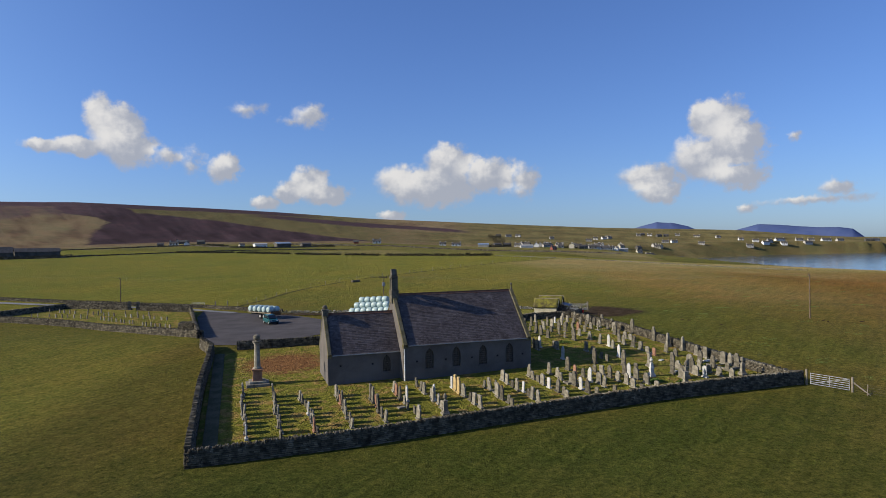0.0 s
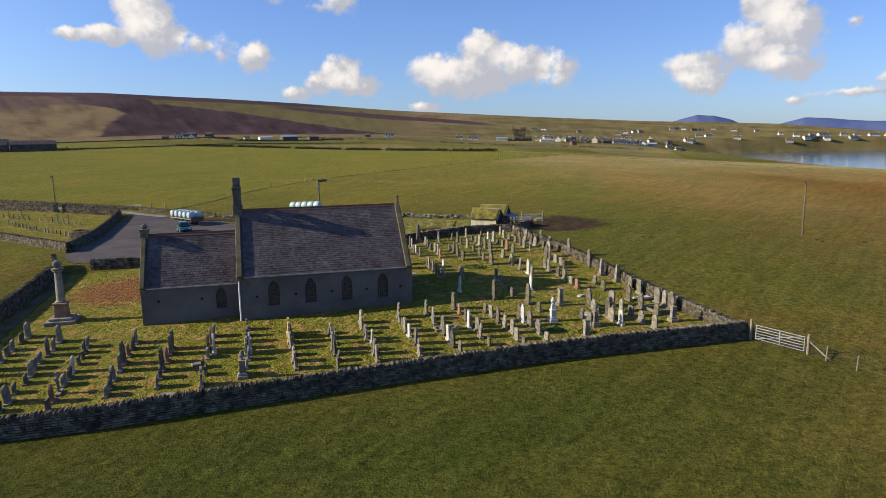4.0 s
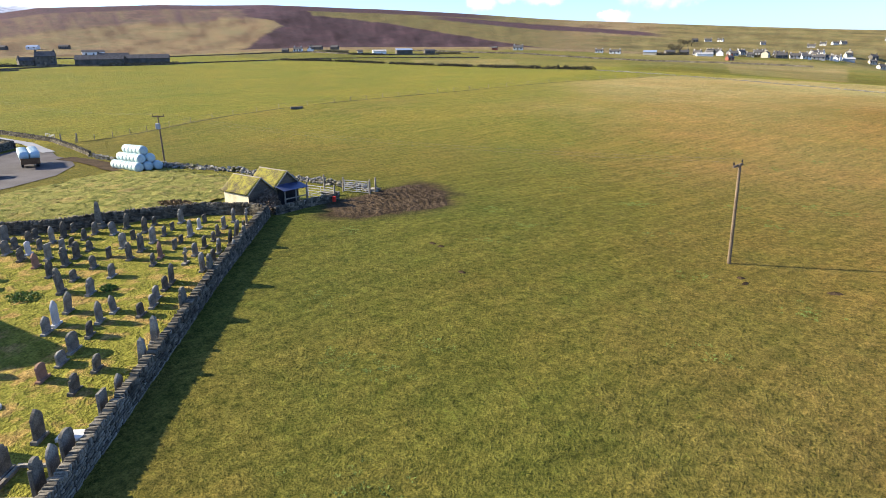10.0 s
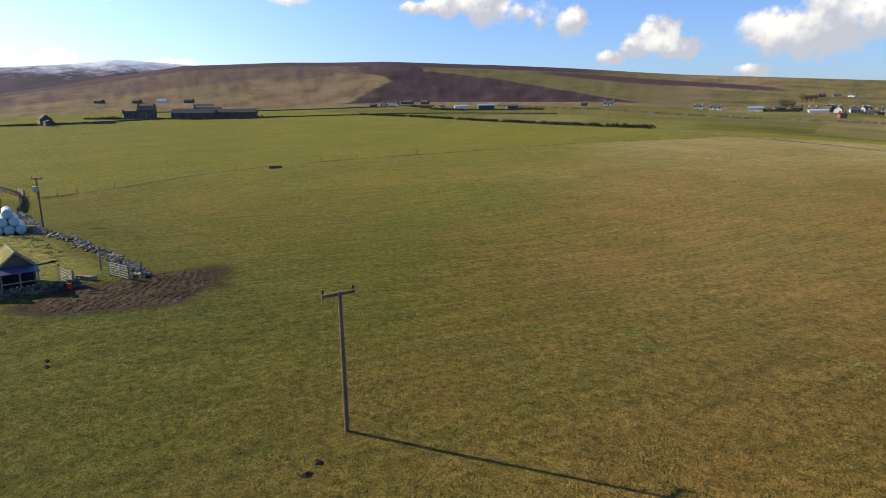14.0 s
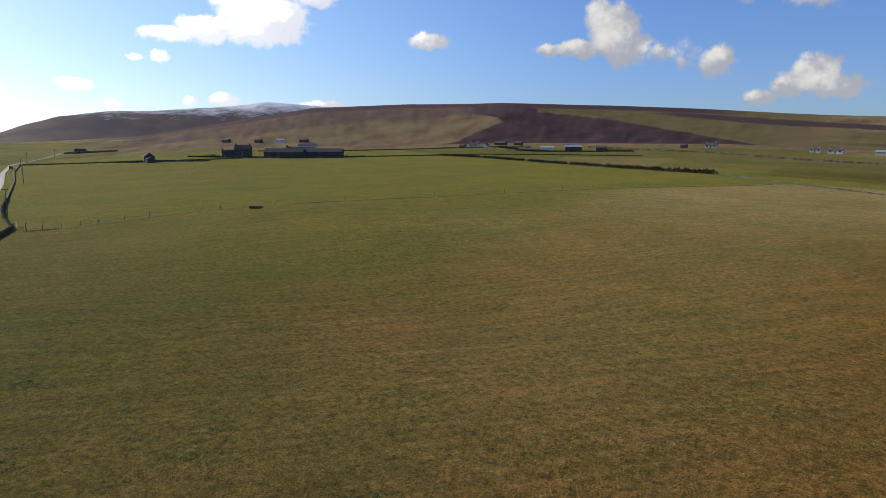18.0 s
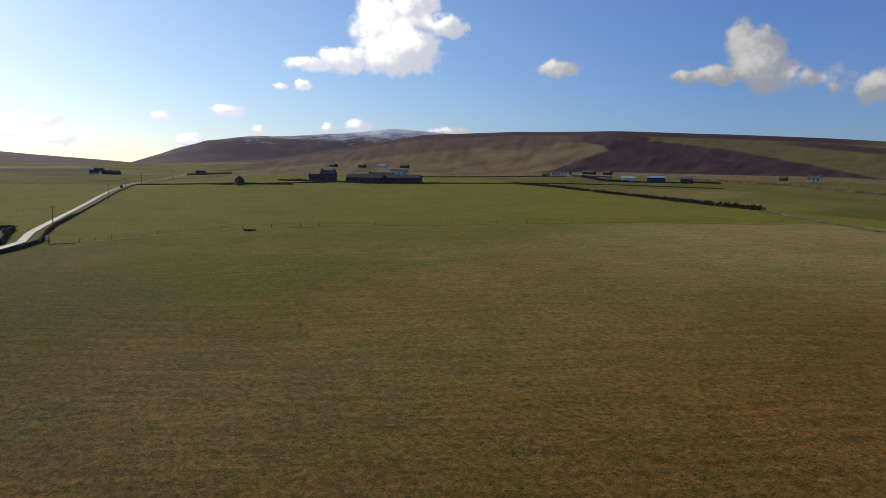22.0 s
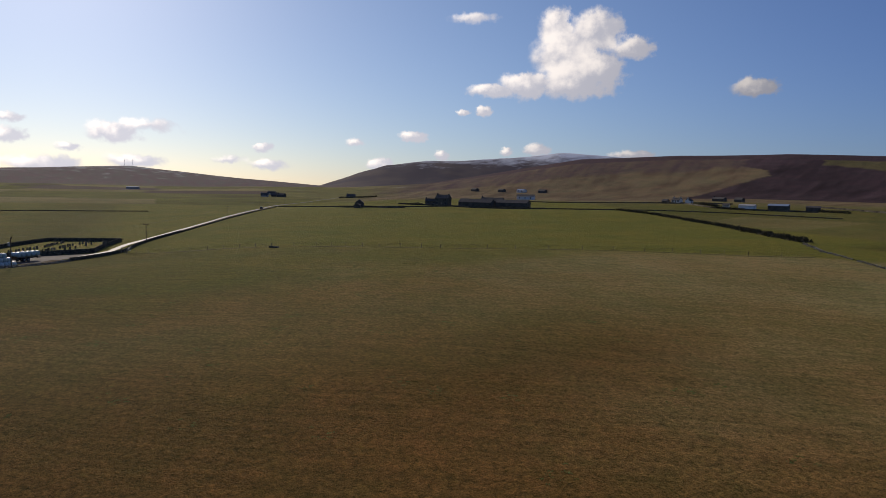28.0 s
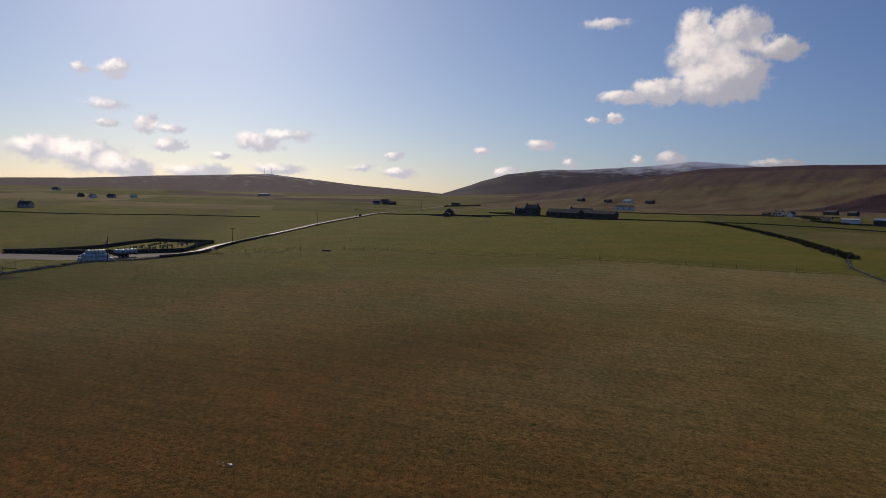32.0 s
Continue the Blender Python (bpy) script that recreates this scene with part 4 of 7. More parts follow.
    # windows: dark leaded panes with bars behind stone margins
    for holes, y in ((nave_windows, -half), (annex_windows, -shalf)):
        for hole in holes:
            bm = bmesh.new()
            prism(bm, hole, y + 0.20, y + 0.23)
            bmesh.ops.recalc_face_normals(bm, faces=bm.faces[:])
            win = part("window", bm, MAT_GLASS_DARK, kirk, "pointed leaded window")
            xs, zs = [p[0] for p in hole], [p[1] for p in hole]
            for k in range(1, 5):
                x = min(xs) + (max(xs) - min(xs)) * k / 5
                drop = abs(x - (min(xs) + max(xs)) / 2) * 1.0
                part("bar", boxes((x - 0.012, x + 0.012, y + 0.17, y + 0.2, min(zs), max(zs) - drop)), MAT_LEAD, win)
            z = min(zs) + 0.22
            while z < max(zs) - 0.55:
                part("bar", boxes((min(xs), max(xs), y + 0.172, y + 0.198, z - 0.012, z + 0.012)), MAT_LEAD, win)
                z += 0.22
            bm = boxes((min(xs) - 0.1, max(xs) + 0.1, y - 0.07, y + 0.16, min(zs) - 0.14, min(zs) + 0.004))
            part("sill", bm, MAT_HARL, win)
    for holes, y in ((vents_n, -half), (vents_a, -shalf)):
        for hole in holes:
            part("vent", boxes((hole[0][0], hole[1][0], y + 0.1, y + 0.16, hole[0][1], hole[2][1])), MAT_DARK, kirk)
    # the bellcote on the west gable, with its open arch
    cote_top = 8.98
    bm = bmesh.new()
    x = -length + 0.22
    box(bm, x - 0.4, x + 0.4, -0.52, 0.52, cote_top - 1.2, cote_top + 0.25)
    for s in (1, -1):
        box(bm, x - 0.34, x + 0.34, s * 0.20 - (0.0 if s > 0 else 0.24), s * 0.20 + (0.24 if s > 0 else 0.0), cote_top + 0.25, cote_top + 1.5)
    box(bm, x - 0.38, x + 0.38, -0.5, 0.5, cote_top + 1.5, cote_top + 1.72)
    prism(bm, [(-0.44, cote_top + 1.72), (0.44, cote_top + 1.72), (0.14, cote_top + 2.5), (-0.14, cote_top + 2.5)], -x - 0.3, -x + 0.3, to_x)
    bmesh.ops.recalc_face_normals(bm, faces=bm.faces[:])
    bmesh.ops.bevel(bm, geom=[e for e in bm.edges if e.calc_length() > 0.3], offset=0.03, segments=1, affect="EDGES")
    cote = part("bellcote", bm, MAT_STONE_DARK, kirk, "weathered stone bellcote")
    bm = bmesh.new()
    tube(bm, [(0, 0.16), (0.1, 0.14), (0.3, 0.10), (0.38, 0.05)], 10, Matrix.Translation((x, 0, cote_top + 0.7)))
    part("bell", bm, MAT_DARK, cote)
    # finial on the east gable, ball finial stack on the annex gable
    bm = bmesh.new()
    tube(bm, [(0, 0.16), (0.18, 0.14), (0.24, 0.07), (0.5, 0.06), (0.56, 0.13), (0.68, 0.13), (0.8, 0.03)], 8, Matrix.Translation((-0.25, 0, top + 0.12)))
    part("finial", bm, MAT_STONE_DARK, kirk)
    bm = bmesh.new()
    xx = -length - small + 0.22
    box(bm, xx - 0.3, xx + 0.3, -0.35, 0.35, stop_ - 0.2, stop_ + 0.45)
    box(bm, xx - 0.36, xx + 0.36, -0.42, 0.42, stop_ + 0.45, stop_ + 0.6)
    tube(bm, [(0, 0.12), (0.1, 0.24), (0.22, 0.28), (0.36, 0.22), (0.44, 0.08)], 10, Matrix.Translation((xx, 0, stop_ + 0.58)))
    part("chimney", bm, MAT_STONE_DARK, kirk)
    # white downpipe where the two roofs meet, and the gutters
    bm = bmesh.new()
    tube(bm, [(0.0, 0.06), (eave + 0.05, 0.06)], 8, Matrix.Translation((-length + 0.1, -half - 0.08, -0.05)))
    part("downpipe", bm, MAT_WHITE, kirk, "white rainwater pipe")
    part("gutter", boxes((-length + 0.5, -0.5, -half - 0.22, -half - 0.12, eave - 0.2, eave - 0.1)), MAT_METAL, kirk)
    part("gutter", boxes((-length - small + 0.45, -length, -shalf - 0.22, -shalf - 0.12, seave - 0.2, seave - 0.1)), MAT_METAL, kirk)
    part("floor_slab", boxes((-length - small + 0.2, -0.2, -shalf + 0.3, shalf - 0.3, -0.5, -0.1)), MAT_DARK, kirk)
    return kirk


build_kirk()


# ---- poles ----
def utility_pole(x, y, tall, turn, lean=(0, 0), box_on=False, label="brown wooden power pole with a short crossarm"):
    p = thing("utility_pole", (x, y, lie(x, y) - 0.1), turn, label, "power pole", "power poles")
    bm = bmesh.new()
    tube(bm, [(-0.3, 0.12), (tall * 0.5, 0.105), (tall, 0.085)], 10, Matrix.Shear("XY", 4, lean))
    part("post", bm, MAT_WOOD_POLE, p)
    top = Vector((lean[0] * tall, lean[1] * tall, tall))
    bm = bmesh.new()
    box(bm, top.x - 0.82, top.x + 0.82, top.y + 0.08, top.y + 0.18, tall - 0.22, tall - 0.08)
    part("crossarm", bm, MAT_WOOD_POLE, p)
    for s in (-0.75, 0.75):
        bm = bmesh.new()
        tube(bm, [(0, 0.02), (0.06, 0.025), (0.07, 0.06), (0.13, 0.05), (0.14, 0.06), (0.22, 0.025)], 8, Matrix.Translation((top.x + s, top.y + 0.13, tall - 0.08)))
        part("insulator", bm, MAT_DARK, p)
    if box_on:
        bm = bmesh.new()
        f = (tall - 1.3) / tall
        box(bm, top.x * f - 0.28, top.x * f + 0.28, top.y * f - 0.5, top.y * f - 0.14, tall - 1.75, tall - 1.0)
        bmesh.ops.bevel(bm, geom=bm.edges[:], offset=0.04, segments=1, affect="EDGES")
        part("transformer", bm, MAT_METAL, p, "grey pole transformer")
    return p


utility_pole(55.2, 100.9, 6.8, 66, (-0.012, 0.0))
utility_pole(-12.3, 126.0, 6.5, 15, (-0.02, 0.0), True)

# ---- gravestones ----
def slab_outline(shape, w, h):
    """A headstone's front outline in x and z."""
    a = w / 2
    if shape == "round":
        pts = [(-a, 0), (a, 0), (a, h - a * 0.8)]
        pts += [(a * math.cos(t), h - a * 0.8 + a * 0.8 * math.sin(t)) for t in (math.pi * k / 8 for k in range(1, 8))]
        return pts + [(-a, h - a * 0.8)]
    if shape == "pointed":
        return [(-a, 0), (a, 0), (a, h - a * 1.1), (a * 0.62, h - a * 0.55), (0, h), (-a * 0.62, h - a * 0.55), (-a, h - a * 1.1)]
    if shape == "shouldered":
        b = a * 0.68
        pts = [(-a, 0), (a, 0), (a, h - a * 0.95), (b, h - a * 0.95), (b, h - b * 0.75)]
        pts += [(b * math.cos(t), h - b * 0.75 + b * 0.75 * math.sin(t)) for t in (math.pi * k / 6 for k in range(1, 6))]
        return pts + [(-b, h - b * 0.75), (-b, h - a * 0.95), (-a, h - a * 0.95)]
    if shape == "cross":
        t, r = w * 0.16, h * 0.7
        return [(-t, 0), (t, 0), (t, r - t), (a, r - t), (a, r + t), (t, r + t), (t, h), (-t, h), (-t, r + t), (-a, r + t), (-a, r - t), (-t, r - t)]
    return [(-a, 0), (a, 0), (a, h * 0.97), (a * 0.9, h), (-a * 0.9, h), (-a, h * 0.97)]


def headstone(shape, w, h, thick, material, label, plinth=True):
    """A headstone that faces along x, its slab and its plinth."""
    g = thing("headstone", (0, 0, 0), 0, label, "gravestone", "gravestones in the churchyard")
    base = 0.16 if plinth else 0.0
    bm = bmesh.new()
    prism(bm, slab_outline(shape, w, h), -thick / 2, thick / 2, Matrix.Translation((0, 0, base - 0.02)) @ Matrix.Rotation(radians(90), 4, "Z"))
    bmesh.ops.recalc_face_normals(bm, faces=bm.faces[:])
    bmesh.ops.bevel(bm, geom=[e for e in bm.edges if len(e.link_faces) == 2 and e.calc_face_angle(0) > 0.6 and e.calc_length() > 0.05], offset=0.015, segments=1, affect="EDGES")
    part("slab", bm, material, g)
    if plinth:
        bm = boxes((-thick / 2 - 0.09, thick / 2 + 0.09, -w / 2 - 0.09, w / 2 + 0.09, -0.25, base))
        bmesh.ops.bevel(bm, geom=bm.edges[:], offset=0.02, segments=1, affect="EDGES")
        part("plinth", bm, material, g)
    return g


def pillar(rings, material, label, cap=None, name="grave_monument", sides=4, steps=((0.33, 0.2), (0.26, 0.16))):
    """A square or round shaft on stepped blocks: rings of (height, half width) above the steps."""
    g = thing(name, (0, 0, 0), 0, label, "monument", "grave monuments")
    z = -0.25
    for half, up in steps:
        top = max(z, 0) + up
        bm = boxes((-half, half, -half, half, z, top))
        bmesh.ops.bevel(bm, geom=bm.edges[:], offset=0.03, segments=1, affect="EDGES")
        part("step", bm, material, g)
        z = top - 0.01
    k = math.sqrt(2) if sides == 4 else 1
    bm = bmesh.new()
    tube(bm, [(z + a, r * k) for a, r in rings], sides, Matrix.Rotation(radians(45), 4, "Z"))
    part("shaft", bm, material, g)
    if cap:
        bm = bmesh.new()
        tube(bm, [(z + rings[-1][0] + a, r) for a, r in cap], 10)
        part("urn", bm, material, g)
    return g


HEADSTONES = []
for shape, w, h, t, m, txt in (
    ("round", 0.72, 1.15, 0.13, MAT_STONE_GREY, "grey round-topped headstone on a plinth"),
    ("round", 0.62, 0.95, 0.12, MAT_STONE_DARK, "dark lichened round-topped headstone in the turf"),
    ("round", 0.80, 1.40, 0.15, MAT_STONE_GREY, "tall grey round-topped headstone on a plinth"),
    ("pointed", 0.70, 1.35, 0.14, MAT_STONE_DARK, "dark weathered headstone with a pointed top"),
    ("pointed", 0.62, 1.25, 0.12, MAT_STONE_GREY, "grey headstone with a pointed top"),
    ("shouldered", 0.80, 1.30, 0.14, MAT_STONE_GREY, "grey shouldered headstone on a plinth"),
    ("shouldered", 0.70, 1.10, 0.13, MAT_STONE_DARK, "dark shouldered headstone streaked with lichen"),
    ("square", 0.66, 1.05, 0.14, MAT_STONE_GREY, "plain grey square headstone"),
    ("square", 0.60, 0.75, 0.14, MAT_STONE_DARK, "small dark square headstone"),
    ("pointed", 0.62, 1.15, 0.13, MAT_STONE_RED, "red sandstone headstone with a pointed top"),
    ("round", 0.64, 1.05, 0.13, MAT_STONE_RED, "red sandstone round-topped headstone"),
    ("round", 0.55, 1.20, 0.10, MAT_STONE_WHITE, "white marble headstone among grey ones"),
    ("shouldered", 0.72, 1.50, 0.16, MAT_STONE_DARK, "tall dark shouldered headstone on a plinth"),
    ("cross", 0.70, 1.40, 0.13, MAT_STONE_GREY, "grey stone grave cross on a plinth"),
):
    HEADSTONES.append(headstone(shape, w, h, t, m, txt, plinth=h > 0.9))
HEADSTONE_SHARE = [10, 8, 9, 7, 7, 8, 7, 7, 5, 3, 2, 2, 5, 1]
used_first = set()
grave_rnd = random.Random(11)


def put(ob, s, o, turn=0.0, lean=0.0, tip=0.0, grow=1.0):
    """Sets a thing, or a copy of it, on the turf."""
    p = yard(s, o)
    m = pose(p.x, p.y, lie(p.x, p.y) + 0.04, 0, 0, YARD_TURN + turn) @ pose(0, 0, 0, tip, lean, 0) @ Matrix.Diagonal((1, 1, grow, 1))
    if ob.name not in used_first:
        used_first.add(ob.name)
        ob.matrix_world = m
        return ob
    return copy_thing(ob, m)


def grave_row(s, o0, o1, count, drop=0.0, kinds=None):
    for k in range(count):
        if grave_rnd.random() < drop:
            continue
        o = o0 + (o1 - o0) * (k + 0.5) / count + grave_rnd.uniform(-0.22, 0.22)
        i = grave_rnd.choices(range(len(HEADSTONES)), HEADSTONE_SHARE)[0]
        put(HEADSTONES[i], s + grave_rnd.uniform(-0.16, 0.16), o, grave_rnd.uniform(-5, 5), grave_rnd.gauss(0, 3.0), grave_rnd.gauss(0, 1.5), grave_rnd.uniform(0.72, 1.06))


# rows west of and before the kirk: how far along, from, to, how many
for row in (
    (-30.1, -16.6, -2.4, 11), (-27.45, -17.6, -4.4, 10), (-24.9, -18.2, -6.2, 10), (-21.8, -17.2, -6.6, 8), (-18.9, -17.0, -8.6, 6), (-16.35, -17.4, -6.8, 7),
    (-13.6, -16.8, -6.4, 8), (-10.6, -16.9, -8.8, 6), (-7.7, -17.4, -9.2, 7), (-5.1, -17.2, -8.0, 8), (-2.1, -17.2, -7.2, 8), (0.45, -17.6, -7.4, 8),
):
    grave_row(*row)
# rows east of the kirk, south of its shadow
for row in ((2.85, -17.0, -6.6, 7), (5.2, -17.8, -8.2, 7), (7.1, -17.8, -10.4, 4), (9.2, -11.4, -7.2, 2), (11.7, -15.2, -12.0, 2), (13.75, -15.6, -9.8, 6), (15.7, -17.6, -10.0, 5), (17.8, -15.0, -9.0, 3)):
    grave_row(*row)
# the thin rows in the shadow and the full rows beyond it
for row in (
    (6.8, -6.8, -5.0, 1), (8.8, -6.0, -3.6, 2), (9.2, -3.0, 0.4, 2), (15.2, -6.0, 2.6, 6), (17.4, -7.0, -3.6, 2), (17.2, 0.6, 6.4, 5), (12.7, -1.6, 8.4, 4), (0.15, 6.4, 9.2, 2), (0.2, 11.5, 16.8, 4),
    (2.3, 5.8, 9.0, 2), (2.4, 12.0, 17.2, 4), (4.3, 1.8, 8.0, 5), (4.4, 10.2, 18.6, 6), (6.5, 1.2, 3.4, 2), (6.5, 8.6, 18.2, 6), (8.4, 6.8, 19.4, 7), (10.5, 4.0, 20.4, 8), (12.5, 9.5, 20.6, 6),
    (14.6, 8.0, 20.4, 7), (16.8, 8.6, 20.2, 7), (18.4, 7.0, 19.4, 7), (-2.6, 6.2, 15.5, 4), (-5.2, 6.0, 14.0, 3), (-8.0, 7.0, 14.5, 3),
):
    grave_row(*row, drop=0.06)
# stones that lean along the east wall
for o in (-13.2, -12.2, -11.2, -8.4, -6.9, 1.0, 5.6, 8.0, 10.5, 13.0):
    put(HEADSTONES[grave_rnd.choice((0, 2, 4, 7, 12))], 19.7, o, grave_rnd.uniform(-4, 4), 0, 0, grave_rnd.uniform(0.9, 1.2))

URN = [(0, 0.10), (0.06, 0.12), (0.1, 0.06), (0.2, 0.17), (0.36, 0.18), (0.42, 0.1), (0.48, 0.12), (0.6, 0.03)]
white_monument = pillar([(0, 0.19), (0.5, 0.17), (0.51, 0.22), (0.6, 0.22), (0.62, 0.14), (1.0, 0.12)], MAT_STONE_WHITE, "white marble grave pillar with a draped urn", URN)
put(white_monument, 9.3, -12.9)
urn_pillar = pillar([(0, 0.17), (0.75, 0.155), (0.76, 0.2), (0.85, 0.21), (0.87, 0.12)], MAT_STONE_GREY, "grey grave pillar with a mossy urn on top", URN)
put(urn_pillar, 11.9, -14.9)
put(urn_pillar, 18.2, -15.6)
put(urn_pillar, -13.9, -16.4)
flat_pillar = pillar([(0, 0.18), (1.0, 0.16), (1.01, 0.22), (1.12, 0.22)], MAT_STONE_GREY, "grey square grave pillar with a flat cap")
put(flat_pillar, 9.9, -17.3)
put(flat_pillar, 11.6, -9.4, 6)
obelisk = pillar([(0, 0.19), (1.2, 0.12), (1.35, 0.01)], MAT_STONE_GREY, "grey granite obelisk on a stepped base", name="grave_obelisk")
put(obelisk, 19.4, -2.2)
put(obelisk, 19.75, -4.5)
put(obelisk, -5.0, 9.6)
dark_obelisk = pillar([(0, 0.22), (1.6, 0.12), (1.8, 0.01)], MAT_STONE_DARK, "dark stone obelisk beside the wall", name="grave_obelisk", steps=((0.45, 0.22), (0.34, 0.26)))
put(dark_obelisk, 6.1, 18.9)
put(dark_obelisk, -4.2, 15.0)
put(dark_obelisk, -6.9, 11.5, 0, 0, 0, 0.8)
marble = headstone("pointed", 0.6, 1.35, 0.11, MAT_STONE_WHITE, "white marble headstone with a pointed top", True)
for s, o in ((4.8, -2.7), (11.0, -4.5), (7.0, -12.4), (12.8, 0.4), (2.6, -12.3), (-15.9, -11.4), (-13.5, -12.0), (5.0, 3.4)):
    put(marble, s, o, grave_rnd.uniform(-4, 4), grave_rnd.uniform(-2, 2))
buff = headstone("shouldered", 0.72, 1.45, 0.16, MAT_STONE_BUFF, "yellow sandstone shouldered headstone", True)
for s, o in ((-10.7, -9.9), (-10.7, -10.9)):
    put(buff, s, o)
put(HEADSTONES[11], -10.7, -8.9)


def column_monument():
    g = thing("column_monument", (*yard(-28.5, 0.6), lie(*yard(-28.5, 0.6))), YARD_TURN, "tall stone column with a ball on a square pedestal", "monument")
    z = -0.3
    for half, top in ((1.15, 0.28), (0.85, 0.5)):
        bm = boxes((-half, half, -half, half, z, top))
        bmesh.ops.bevel(bm, geom=bm.edges[:], offset=0.03, segments=1, affect="EDGES")
        part("step", bm, MAT_STONE_GREY, g)
        z = top - 0.005
    bm = bmesh.new()
    tube(bm, [(0.49, 0.76), (0.62, 0.66), (1.5, 0.60), (1.52, 0.74), (1.66, 0.78), (1.7, 0.6)], 4, Matrix.Rotation(radians(45), 4, "Z"))
    part("pedestal", bm, MAT_STONE_RED, g, "reddish granite pedestal")
    bm = bmesh.new()
    tube(bm, [(1.69, 0.42), (1.8, 0.42), (1.86, 0.33), (4.2, 0.27), (4.28, 0.36), (4.4, 0.38)], 14)
    part("shaft", bm, MAT_STONE_GREY, g)
    bm = bmesh.new()
    tube(bm, [(4.39, 0.45), (4.52, 0.48), (4.56, 0.2), (4.62, 0.2), (4.72, 0.32), (4.9, 0.36), (5.08, 0.32), (5.2, 0.12)], 14)
    part("ball_finial", bm, MAT_STONE_GREY, g)


column_monument()


def flat_slab(s, o, l, w, turn, material, label):
    bm = boxes((-l / 2, l / 2, -w / 2, w / 2, -0.05, 0.12))
    bmesh.ops.bevel(bm, geom=bm.edges[:], offset=0.025, segments=1, affect="EDGES")
    ob = part("grave_slab", bm, material)
    p = yard(s, o)
    ob.matrix_world = pose(p.x, p.y, lie(p.x, p.y) + 0.05, 0, 0, YARD_TURN + turn)
    tagged(ob, label, "gravestone")


flat_slab(19.2, -9.7, 1.5, 0.7, 5, MAT_STONE_WHITE, "pale flat grave slab lying in the turf")
flat_slab(12.6, -12.2, 0.8, 0.5, 40, MAT_STONE_WHITE, "small fallen white slab in the grass")
flat_slab(14.4, -7.6, 0.6, 0.4, 30, MAT_STONE_WHITE, "small white tablet by the graves")
flat_slab(1.2, 4.0, 2.4, 1.6, 0, MAT_STONE_BUFF, "buff paving slab beside the church gable")
flat_slab(-16.9, -13.2, 0.7, 0.5, 20, MAT_STONE_GREY, "fallen grey stone in the turf")
flat_slab(-18.2, -17.6, 0.8, 0.5, -20, MAT_STONE_GREY, "broken grey stone lying in the turf")


def grave_kerb(s, o, l, w):
    p = yard(s, o)
    g = thing("grave_kerb", (p.x, p.y, lie(p.x, p.y) + 0.04), YARD_TURN, "low grey stone kerb round a grave plot", "grave kerb")
    for r in ((-l / 2, l / 2, -w / 2, -w / 2 + 0.14), (-l / 2, l / 2, w / 2 - 0.14, w / 2), (-l / 2, -l / 2 + 0.14, -w / 2 + 0.14, w / 2 - 0.14), (l / 2 - 0.14, l / 2, -w / 2 + 0.14, w / 2 - 0.14)):
        part("kerb", boxes((*r, -0.1, 0.17)), MAT_STONE_GREY, g)


grave_kerb(18.9, -12.6, 2.0, 2.2)
grave_kerb(0.9, -12.0, 1.8, 1.0)


def shrub(x, y, rx, ry, tall, colour, label, seed, count=420, leaf=0.12, name="shrub"):
    """A low bush of many small leaves."""
    rnd = random.Random(seed)
    v, f = [], []
    for _ in range(count):
        a, r, up = rnd.uniform(0, 6.283), math.sqrt(rnd.random()), rnd.random()
        c = Vector((rx * r * math.cos(a), ry * r * math.sin(a), tall * up * (1 - 0.7 * r * r)))
        d = Vector((rnd.gauss(0, 1), rnd.gauss(0, 1), rnd.gauss(0.5, 0.7))).normalized()
        e = d.orthogonal().normalized() * leaf * rnd.uniform(0.3, 0.6)
        d *= leaf * rnd.uniform(0.7, 1.6)
        n = len(v)
        v += [tuple(c - e), tuple(c + e), tuple(c + d)]
        f.append((n, n + 1, n + 2))
    g = thing(name, (x, y, lie(x, y) + 0.02), 0, label, "shrub")
    me = bpy.data.meshes.new("leaves")
    me.from_pydata(v, [], f)
    me.materials.append(colour)
    ob = new("leaves", me)
    ob.parent = g
    tagged(ob, kind="stuff")
    bm = bmesh.new()
    for k in range(5):
        a = k * 1.3
        beam(bm, (0, 0, -0.1), (0.5 * rx * math.cos(a), 0.5 * ry * math.sin(a), tall * 0.7), 0.03)
    part("stem", bm, MAT_WOOD_OLD, g)
    return g


def leaf_mat(name, a, b):
    m = Nodes(name, 0.8, 0.15)
    return m.done(m.mix(m.island(), a, b))


MAT_LEAF = leaf_mat("fresh_leaves", (0.060, 0.105, 0.020), (0.115, 0.165, 0.035))
MAT_TWIG = leaf_mat("bare_hedge_twigs", (0.048, 0.042, 0.024), (0.10, 0.085, 0.046))
MAT_BRIAR = leaf_mat("bare_briar", (0.075, 0.055, 0.038), (0.16, 0.12, 0.085))
MAT_DEAD = leaf_mat("dead_bracken", (0.10, 0.065, 0.03), (0.16, 0.11, 0.055))
for n_, (s, o, rx, ry) in enumerate(((8.4, -14.8, 0.9, 0.5), (10.6, -16.0, 0.6, 0.4), (8.6, 4.4, 1.2, 0.8), (13.4, 5.2, 0.5, 0.4))):
    p = yard(s, o)
    shrub(p.x, p.y, rx, ry, 0.3, MAT_LEAF, "low green clump of bulbs on a grave", 60 + n_)


